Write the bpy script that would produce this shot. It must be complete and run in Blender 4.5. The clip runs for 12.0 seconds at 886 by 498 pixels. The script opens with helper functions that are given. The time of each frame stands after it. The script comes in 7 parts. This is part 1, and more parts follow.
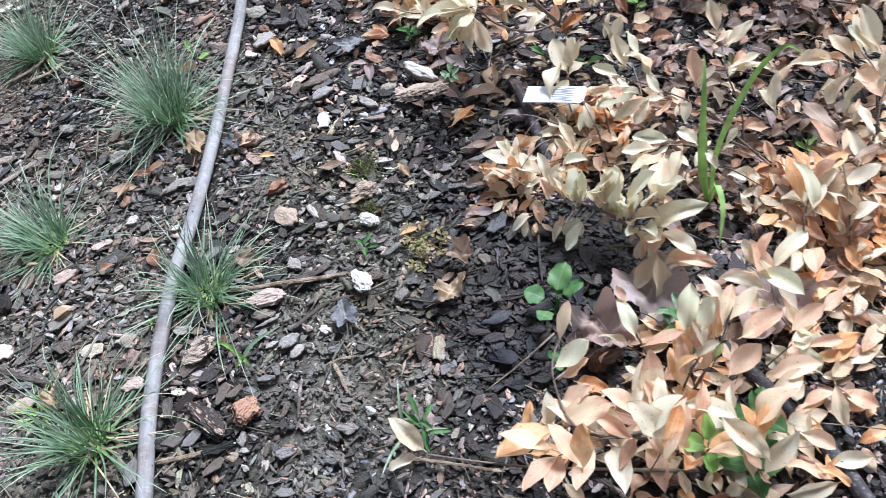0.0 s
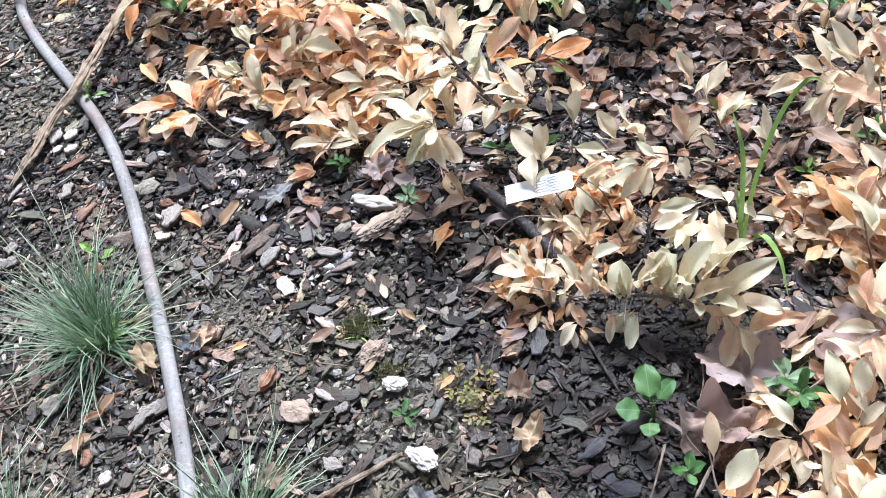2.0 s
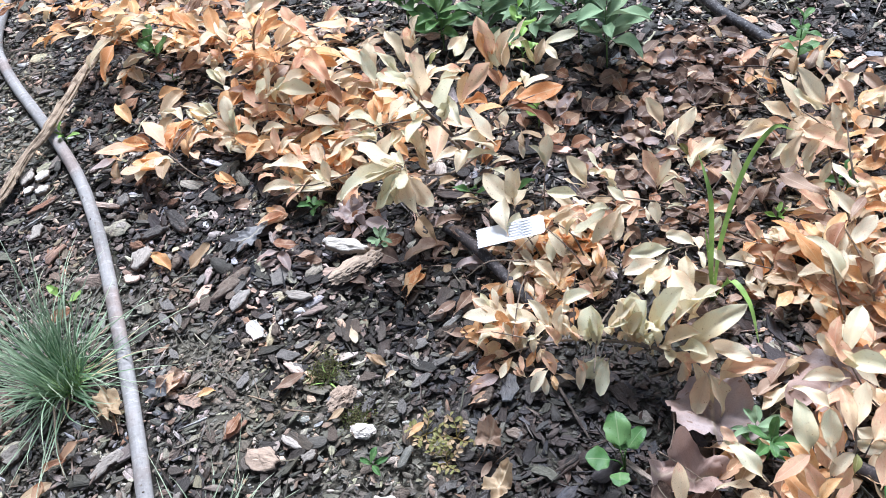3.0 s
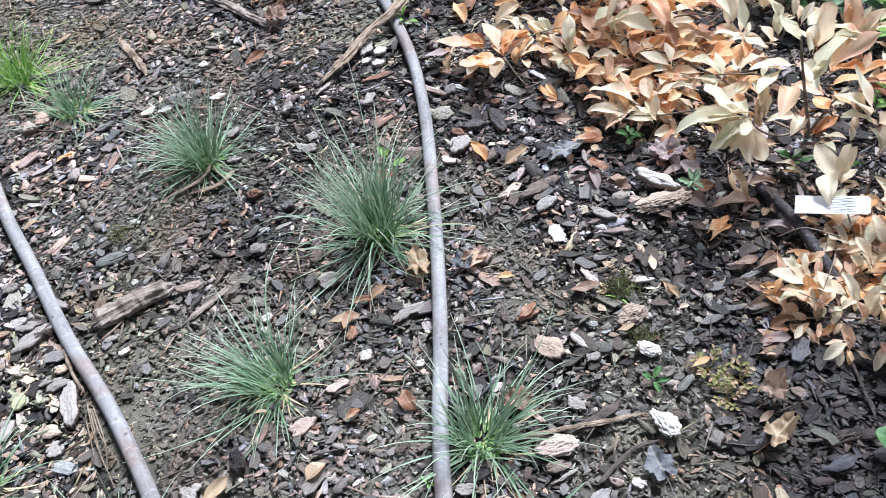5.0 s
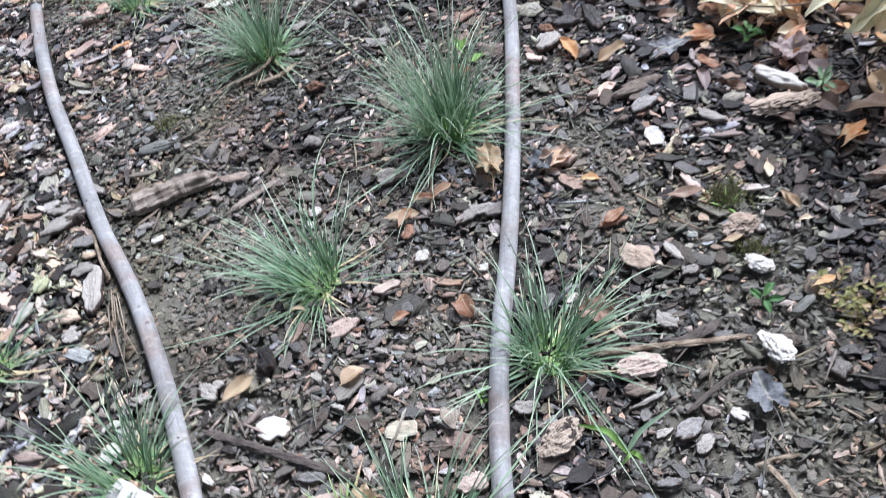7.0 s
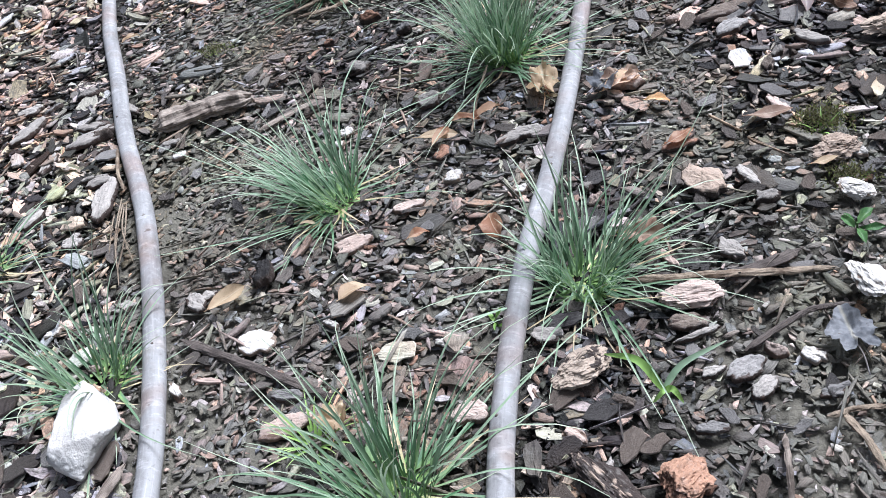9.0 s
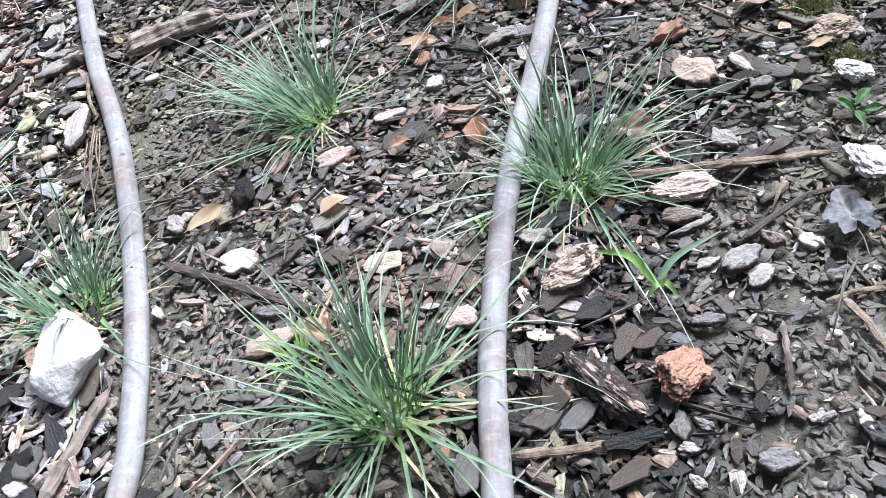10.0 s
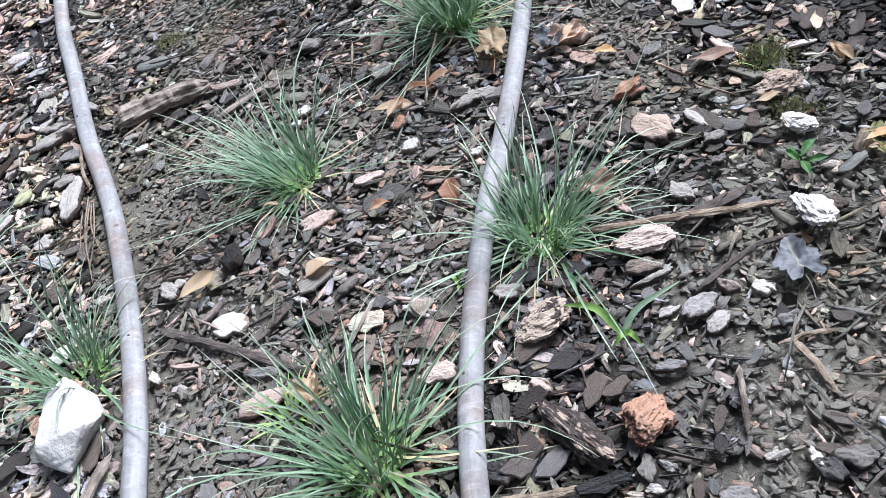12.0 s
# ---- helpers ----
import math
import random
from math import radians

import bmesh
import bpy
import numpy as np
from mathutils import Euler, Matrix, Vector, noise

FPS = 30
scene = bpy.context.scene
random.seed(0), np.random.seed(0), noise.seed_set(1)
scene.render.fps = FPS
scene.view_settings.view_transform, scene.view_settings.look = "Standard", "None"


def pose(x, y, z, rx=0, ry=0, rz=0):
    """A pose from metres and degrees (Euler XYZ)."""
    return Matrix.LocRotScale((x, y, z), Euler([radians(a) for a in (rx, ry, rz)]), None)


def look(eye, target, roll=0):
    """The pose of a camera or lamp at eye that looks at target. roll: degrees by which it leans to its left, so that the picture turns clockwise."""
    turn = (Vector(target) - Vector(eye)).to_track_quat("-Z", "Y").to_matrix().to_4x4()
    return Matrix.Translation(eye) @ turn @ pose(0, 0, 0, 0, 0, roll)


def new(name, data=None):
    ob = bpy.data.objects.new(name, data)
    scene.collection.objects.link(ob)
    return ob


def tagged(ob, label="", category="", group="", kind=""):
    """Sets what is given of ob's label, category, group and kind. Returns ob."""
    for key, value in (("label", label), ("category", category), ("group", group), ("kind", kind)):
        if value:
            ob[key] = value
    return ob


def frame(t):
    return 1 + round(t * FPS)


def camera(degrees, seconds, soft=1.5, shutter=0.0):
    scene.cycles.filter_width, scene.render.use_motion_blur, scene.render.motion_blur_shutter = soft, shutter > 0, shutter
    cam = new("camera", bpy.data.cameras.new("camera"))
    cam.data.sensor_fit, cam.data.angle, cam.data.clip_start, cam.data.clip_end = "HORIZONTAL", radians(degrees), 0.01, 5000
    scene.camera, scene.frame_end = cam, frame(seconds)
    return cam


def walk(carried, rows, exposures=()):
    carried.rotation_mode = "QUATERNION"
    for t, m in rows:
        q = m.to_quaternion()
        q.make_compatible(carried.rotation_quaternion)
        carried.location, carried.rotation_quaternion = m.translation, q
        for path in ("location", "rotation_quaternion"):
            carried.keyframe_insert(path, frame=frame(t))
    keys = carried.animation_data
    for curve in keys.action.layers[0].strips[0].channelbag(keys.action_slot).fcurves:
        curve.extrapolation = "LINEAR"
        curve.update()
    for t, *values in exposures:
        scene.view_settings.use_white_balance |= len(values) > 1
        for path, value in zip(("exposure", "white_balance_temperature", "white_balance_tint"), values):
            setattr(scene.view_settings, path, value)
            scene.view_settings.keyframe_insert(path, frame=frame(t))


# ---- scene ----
cam = camera(54.1, 12.0, soft=0.75, shutter=0.16)
PATH = [
    (0, (-0.039, -0.031, 0.779), (-0.302, 1.202, -0.773), -14.9),
    (0.5, (-0.14, 0.026, 0.758), (-0.408, 1.265, -0.789), -13.0),
    (1, (-0.208, 0.106, 0.752), (-0.407, 1.353, -0.799), -15.1),
    (1.5, (-0.238, 0.146, 0.752), (-0.164, 1.374, -0.825), -12.6),
    (2, (-0.254, 0.144, 0.772), (-0.044, 1.414, -0.758), -15.9),
    (2.5, (-0.232, 0.145, 0.77), (0.034, 1.435, -0.735), -14.9),
    (2.7, (-0.226, 0.149, 0.766), (0.052, 1.448, -0.729), -14.4),
    (4.3, (-0.351, 0.124, 0.799), (-0.276, 1.494, -0.656), -10.7),
    (4.5, (-0.369, 0.119, 0.793), (-0.342, 1.489, -0.664), -10.0),
    (5, (-0.418, 0.105, 0.793), (-0.518, 1.449, -0.685), -10.5),
    (5.5, (-0.43, 0.106, 0.784), (-0.591, 1.437, -0.701), -11.3),
    (6, (-0.425, 0.116, 0.784), (-0.625, 1.451, -0.692), -12.7),
    (6.5, (-0.426, 0.114, 0.766), (-0.647, 1.455, -0.701), -13.8),
    (7, (-0.413, 0.116, 0.621), (-0.73, 1.457, -0.828), -14.0),
    (7.2, (-0.404, 0.117, 0.543), (-0.783, 1.453, -0.897), -13.9),
    (8.8, (-0.364, 0.12, 0.453), (-0.955, 1.508, -0.859), -16.1),
    (9, (-0.357, 0.118, 0.452), (-0.956, 1.505, -0.858), -17.6),
    (9.5, (-0.357, 0.126, 0.436), (-0.96, 1.483, -0.903), -19.3),
    (10, (-0.353, 0.119, 0.421), (-0.961, 1.399, -0.99), -21.8),
    (10.5, (-0.343, 0.122, 0.429), (-0.942, 1.398, -0.99), -22.3),
    (11, (-0.343, 0.119, 0.437), (-0.936, 1.403, -0.977), -22.6),
    (11.5, (-0.337, 0.117, 0.447), (-0.936, 1.41, -0.956), -23.2),
    (12, (-0.33, 0.111, 0.455), (-0.919, 1.448, -0.911), -23.1),
]

EXPOSURES = [(t, e + 0.15, k, 10) for t, e, k in (
    (0.0, 0.55, 5480), (0.5, 0.56, 5450), (1.0, 0.63, 5560), (1.5, 0.73, 5640), (2.5, 0.69, 5680), (4.5, 0.66, 5560), (5.0, 0.64, 5580),
    (5.5, 0.43, 5620), (6.5, 0.42, 5620), (7.0, 0.53, 5560), (9.0, 0.57, 5600), (9.5, 0.55, 5600), (10.0, 0.80, 5620), (10.5, 0.85, 5620),
    (11.0, 0.85, 5620), (11.5, 0.80, 5620), (12.0, 0.62, 5560))]
walk(cam, [(t, look(eye, target, roll)) for t, eye, target, roll in PATH], EXPOSURES)

# ---- light ----
SUN_UP, SUN_ROUND, SUN_STRENGTH, SUN_WIDE, SKY_STRENGTH = 55, 30, 4.95, 25, 0.072

TAU = 2 * math.pi


def ground_height(x, y):
    """The gently rolling bed: a shallow bowl that rises to the west and the north."""
    x, y = min(max(x, -1.3), 0.3), min(max(y, 0.2), 1.3)
    return -0.0165 - 0.0107 * x + 0.0077 * y + 0.0497 * x * x + 0.0333 * x * y + 0.0264 * y * y


# ---- world and sun: bright overcast sky ----
world = bpy.data.worlds.new("overcast_sky")
scene.world = world
world.use_nodes = True
wn = world.node_tree.nodes
sky = wn.new("ShaderNodeTexSky")
sky.sky_type = "NISHITA"
sky.sun_disc = False
sky.sun_elevation = radians(SUN_UP)
sky.sun_rotation = radians(SUN_ROUND)
sky.air_density, sky.dust_density, sky.ozone_density = 1.0, 4.0, 1.0
soft_sky = wn.new("ShaderNodeHueSaturation")
soft_sky.inputs["Saturation"].default_value = 0.5
world.node_tree.links.new(sky.outputs["Color"], soft_sky.inputs["Color"])
world.node_tree.links.new(soft_sky.outputs["Color"], wn["Background"].inputs["Color"])
wn["Background"].inputs["Strength"].default_value = SKY_STRENGTH
sun = new("sun", bpy.data.lights.new("sun", "SUN"))
sun.data.energy, sun.data.angle, sun.data.color = SUN_STRENGTH, radians(SUN_WIDE), (1.0, 0.98, 1.0)
sun.rotation_euler = Euler((radians(90 - SUN_UP), 0, radians(180 - SUN_ROUND)))


# ---- materials ----
class Nodes:
    """A material's node tree in few words."""

    def __init__(self, name, rough=0.8, gloss=0.35):
        self.mat = bpy.data.materials.new(name)
        self.mat.use_nodes = True
        self.tree = self.mat.node_tree
        self.bsdf = self.tree.nodes["Principled BSDF"]
        self.bsdf.inputs["Roughness"].default_value = rough
        self.bsdf.inputs["Specular IOR Level"].default_value = gloss

    def node(self, kind, operation="", attribute=""):
        n = self.tree.nodes.new(kind)
        if operation:
            n.operation = operation
        if attribute:
            n.attribute_name = attribute
        return n

    def link(self, a, b):
        self.tree.links.new(a, b)

    def coords(self, which="Object", scale=(1, 1, 1)):
        c = self.node("ShaderNodeTexCoord")
        m = self.node("ShaderNodeMapping")
        m.inputs["Scale"].default_value = scale
        self.link(c.outputs[which], m.inputs["Vector"])
        return m.outputs["Vector"]

    def noise(self, vector, scale, detail=3.0, rough=0.6):
        n = self.node("ShaderNodeTexNoise")
        n.inputs["Scale"].default_value, n.inputs["Detail"].default_value, n.inputs["Roughness"].default_value = scale, detail, rough
        if vector is not None:
            self.link(vector, n.inputs["Vector"])
        return n.outputs["Fac"]

    def ramp(self, fac, *stops, mode="LINEAR"):
        r = self.node("ShaderNodeValToRGB")
        r.color_ramp.interpolation = mode
        while len(r.color_ramp.elements) < len(stops):
            r.color_ramp.elements.new(0.5)
        for e, (at, c) in zip(r.color_ramp.elements, stops):
            e.position = at
            e.color = (c, c, c, 1) if isinstance(c, (int, float)) else (*c, 1)
        self.link(fac, r.inputs["Fac"])
        return r.outputs["Color"]

    def mix(self, fac, a, b, mode="MIX"):
        m = self.node("ShaderNodeMix")
        m.data_type, m.blend_type = "RGBA", mode
        for value, socket in ((fac, m.inputs[0]), (a, m.inputs[6]), (b, m.inputs[7])):
            if isinstance(value, (int, float)):
                socket.default_value = value
            elif isinstance(value, tuple):
                socket.default_value = (*value, 1)
            else:
                self.link(value, socket)
        return m.outputs[2]

    def maths(self, op, a, b=0.0):
        m = self.node("ShaderNodeMath", operation=op)
        for value, socket in ((a, m.inputs[0]), (b, m.inputs[1])):
            if isinstance(value, (int, float)):
                socket.default_value = value
            else:
                self.link(value, socket)
        return m.outputs[0]

    def hsv(self, colour, hue=None, sat=None, val=None):
        h = self.node("ShaderNodeHueSaturation")
        self.link(colour, h.inputs["Color"])
        for value, key in ((hue, "Hue"), (sat, "Saturation"), (val, "Value")):
            if value is not None:
                self.link(value, h.inputs[key])
        return h.outputs["Color"]

    def random(self):
        return self.node("ShaderNodeObjectInfo").outputs["Random"]

    def done(self, colour, height=None, depth=0.001, strength=0.5, rough=None):
        if isinstance(colour, tuple):
            self.bsdf.inputs["Base Color"].default_value = (*colour, 1)
        else:
            self.link(colour, self.bsdf.inputs["Base Color"])
        if rough is not None:
            self.link(rough, self.bsdf.inputs["Roughness"])
        if height is not None:
            b = self.node("ShaderNodeBump")
            b.inputs["Strength"].default_value, b.inputs["Distance"].default_value = strength, depth
            self.link(height, b.inputs["Height"])
            self.link(b.outputs["Normal"], self.bsdf.inputs["Normal"])
        return self.mat


def soil_material():
    m = Nodes("soil", 0.95, 0.1)
    v = m.coords()
    big = m.noise(v, 3.0, 4)
    fine = m.noise(v, 90.0, 5, 0.7)
    grit = m.noise(v, 420.0, 3, 0.7)
    c = m.mix(m.ramp(big, (0.35, 0.0), (0.65, 1.0)), (0.011, 0.010, 0.0085), (0.036, 0.033, 0.028))
    c = m.mix(m.ramp(fine, (0.4, 0.0), (0.66, 0.85)), c, (0.09, 0.084, 0.071))
    c = m.mix(m.ramp(grit, (0.62, 0.0), (0.74, 0.7)), c, (0.28, 0.26, 0.22))
    silt = m.node("ShaderNodeAttribute", attribute="silt").outputs["Fac"]
    c = m.mix(silt, c, m.mix(fine, (0.075, 0.068, 0.053), (0.175, 0.16, 0.128)))
    moss = m.noise(v, 7.0, 5, 0.7)
    c = m.mix(m.ramp(moss, (0.62, 0.0), (0.74, 0.45)), c, (0.075, 0.085, 0.03))
    return m.done(c, m.mix(0.5, fine, grit), 0.004, 0.9)


BARK_TONES = ((0.0, (0.012, 0.011, 0.011)), (0.16, (0.032, 0.029, 0.028)), (0.34, (0.074, 0.071, 0.069)), (0.50, (0.142, 0.138, 0.131)),
              (0.60, (0.195, 0.152, 0.122)), (0.70, (0.23, 0.213, 0.196)), (0.82, (0.37, 0.345, 0.312)), (0.92, (0.50, 0.46, 0.415)), (1.0, (0.68, 0.64, 0.59)))


def bark_finish(m, c, pale=0.35, dark=0.75, grain=1.0, wet=None, dry=1.0):
    """Grain along the chip, weathered patches and grit over a bark colour; wet bark shines."""
    stretch = m.node("ShaderNodeMapping")
    stretch.inputs["Scale"].default_value = (70, 520, 1)
    m.link(m.coords("UV"), stretch.inputs["Vector"])
    streak = m.noise(stretch.outputs["Vector"], 1.0, 5, 0.7)
    patch = m.noise(m.coords(), 150.0, 5, 0.7)
    grit = m.noise(m.coords(), 620.0, 3, 0.6)
    c = m.hsv(c, val=m.ramp(streak, (0.28, 1 - 0.65 * grain), (0.48, 1 - 0.05 * grain), (0.72, 1 + 0.5 * grain)))
    c = m.mix(m.maths("MULTIPLY", m.ramp(patch, (0.52, 0.0), (0.66, pale)), dry), c, (0.36, 0.335, 0.305))
    c = m.mix(m.ramp(patch, (0.30, dark), (0.42, 0.0)), c, (0.022, 0.019, 0.018))
    c = m.mix(m.ramp(grit, (0.28, 0.6 * dark), (0.38, 0.0)), c, (0.02, 0.018, 0.017))
    c = m.mix(m.maths("MULTIPLY", m.ramp(grit, (0.64, 0.0), (0.74, 0.3)), dry), c, (0.50, 0.47, 0.43))
    relief = m.mix(0.35, m.mix(0.65 - 0.3 * grain, streak, patch), grit)
    return m.done(c, relief, 0.0024, 1.0, wet)


def litter_material():
    m = Nodes("bark_mulch", 0.62, 0.25)
    tone = m.node("ShaderNodeAttribute", attribute="tone").outputs["Fac"]
    c = m.ramp(tone, *BARK_TONES)
    each = m.node("ShaderNodeNewGeometry").outputs["Random Per Island"]
    tint = m.ramp(each, (0.0, (1.0, 0.98, 0.92)), (0.2, (1.0, 1.04, 0.78)), (0.4, (0.90, 0.98, 1.22)), (0.6, (1.42, 0.97, 0.74)), (0.8, (1.04, 0.99, 1.06)), (1.0, (1.28, 0.97, 0.84)))
    c = m.mix(1.0, c, tint, "MULTIPLY")
    silt = m.node("ShaderNodeAttribute", attribute="silt").outputs["Fac"]
    mud = m.mix(m.noise(m.coords(), 120.0, 4, 0.7), (0.095, 0.087, 0.068), (0.21, 0.195, 0.158))
    c = m.mix(m.maths("MULTIPLY", silt, m.ramp(tone, (0.5, 0.66), (0.66, 0.12))), c, mud)
    algae = m.noise(m.coords(), 5.0, 4, 0.6)
    c = m.mix(m.ramp(algae, (0.50, 0.0), (0.62, 0.75)), c, m.mix(1.0, c, (1.0, 1.02, 0.80), "MULTIPLY"))
    earthy = m.noise(m.coords("Object", (1.0, 1.0, 1.0)), 8.0, 3, 0.6)
    c = m.mix(m.ramp(earthy, (0.52, 0.0), (0.64, 0.8)), c, m.mix(1.0, c, (1.10, 0.90, 0.80), "MULTIPLY"))
    dust = m.noise(m.coords(), 260.0, 5, 0.75)
    dusty = m.ramp(m.noise(m.coords(), 11.0, 3, 0.6), (0.40, 0.25), (0.60, 0.85))
    cover = m.maths("MULTIPLY", m.ramp(dust, (0.44, 0.0), (0.60, 1.0)), dusty)
    dry = m.ramp(tone, (0.12, 0.03), (0.42, 0.9))
    c = m.mix(m.maths("MULTIPLY", cover, dry), c, m.mix(m.noise(m.coords(), 900.0, 2, 0.6), (0.075, 0.070, 0.056), (0.20, 0.19, 0.158)))
    return bark_finish(m, c, 0.14, 0.5, 1.0, m.ramp(tone, (0.10, 0.45), (0.35, 0.80)), m.ramp(tone, (0.10, 0.04), (0.42, 1.0)))


def chip_material(name, low, high, pale=0.3, rough=0.8, dark=0.75, outer=(0.06, 0.042, 0.034)):
    """Bark whose inner face has the given colours and whose broken sides show the dark outer bark."""
    m = Nodes(name, rough, 0.16)
    inner = m.node("ShaderNodeAttribute", attribute="tone").outputs["Fac"]
    ragged = m.maths("ADD", inner, m.maths("MULTIPLY", m.maths("SUBTRACT", m.noise(m.coords(), 120.0, 4, 0.7), 0.5), 1.1))
    face = m.ramp(m.random(), (0.0, low), (1.0, high))
    return bark_finish(m, m.mix(m.ramp(ragged, (0.25, 0.0), (0.45, 1.0)), outer, face), pale, dark, 0.45)


def hose_material(name="weathered_hose", base=(0.172, 0.165, 0.160), chalk=(0.32, 0.312, 0.304), dark=(0.095, 0.09, 0.086), much=0.75):
    m = Nodes(name, 0.68, 0.25)
    v = m.coords("UV")
    smear = m.node("ShaderNodeMapping")
    smear.inputs["Scale"].default_value = (3.5, 26, 1)
    m.link(v, smear.inputs["Vector"])
    big = m.noise(smear.outputs["Vector"], 3.0, 4)
    fine = m.noise(m.coords(), 240.0, 4, 0.7)
    spot = m.noise(m.coords(), 95.0, 2, 0.5)
    c = m.mix(m.ramp(big, (0.35, 0.0), (0.62, much)), base, chalk)
    c = m.mix(m.ramp(fine, (0.52, 0.0), (0.68, 0.4)), c, (0.36, 0.36, 0.357))
    c = m.mix(m.ramp(fine, (0.30, 0.45), (0.42, 0.0)), c, dark)
    c = m.mix(m.ramp(spot, (0.70, 0.0), (0.76, 0.8)), c, (0.10, 0.075, 0.06))
    stain = m.noise(m.coords(), 38.0, 4, 0.65)
    c = m.mix(m.ramp(stain, (0.54, 0.0), (0.72, 0.5)), c, m.mix(1.0, c, (0.78, 0.66, 0.55), "MULTIPLY"))
    scuffs = m.node("ShaderNodeMapping")
    scuffs.inputs["Scale"].default_value = (160, 34, 1)
    m.link(v, scuffs.inputs["Vector"])
    scuff = m.noise(scuffs.outputs["Vector"], 1.0, 4, 0.7)
    c = m.mix(m.ramp(scuff, (0.54, 0.0), (0.66, 0.6)), c, m.mix(1.0, c, (1.6, 1.6, 1.6), "MULTIPLY"))
    rubs = m.node("ShaderNodeMapping")
    rubs.inputs["Scale"].default_value = (22, 420, 1)
    m.link(v, rubs.inputs["Vector"])
    rub = m.noise(rubs.outputs["Vector"], 1.0, 3, 0.7)
    c = m.mix(m.ramp(rub, (0.56, 0.0), (0.70, 0.45)), c, m.mix(1.0, c, (1.45, 1.43, 1.4), "MULTIPLY"))
    earth = m.noise(m.coords(), 14.0, 3, 0.6)
    c = m.mix(m.ramp(earth, (0.50, 0.0), (0.62, 0.75)), c, m.mix(1.0, c, (0.86, 0.70, 0.64), "MULTIPLY"))
    return m.done(c, m.mix(0.5, fine, big), 0.0008, 0.5)


def grass_material(name, low, high, tip):
    m = Nodes(name, 0.5)
    u = m.node("ShaderNodeSeparateXYZ")
    m.link(m.coords("UV"), u.inputs[0])
    along, pick = u.outputs[1], u.outputs[0]
    c = m.mix(pick, low, high)
    c = m.mix(m.ramp(along, (0.04, 0.6), (0.30, 0.0)), c, (0.24, 0.37, 0.08))
    c = m.mix(m.ramp(along, (0.55, 0.0), (1.0, 0.6)), c, tip)
    return thin(m, m.hsv(c, val=m.ramp(m.noise(m.coords(), 60.0, 2), (0.3, 0.8), (0.7, 1.35))), 0.25)


def thin(m, c, through_light=0.3):
    """A leaf's tissue: some of the light goes through."""
    m.link(c, m.bsdf.inputs["Base Color"])
    t = m.node("ShaderNodeBsdfTranslucent")
    m.link(c, t.inputs["Color"])
    x = m.node("ShaderNodeMixShader")
    x.inputs["Fac"].default_value = through_light
    m.link(m.bsdf.outputs[0], x.inputs[1])
    m.link(t.outputs[0], x.inputs[2])
    m.link(x.outputs[0], m.tree.nodes["Material Output"].inputs["Surface"])
    return m.mat


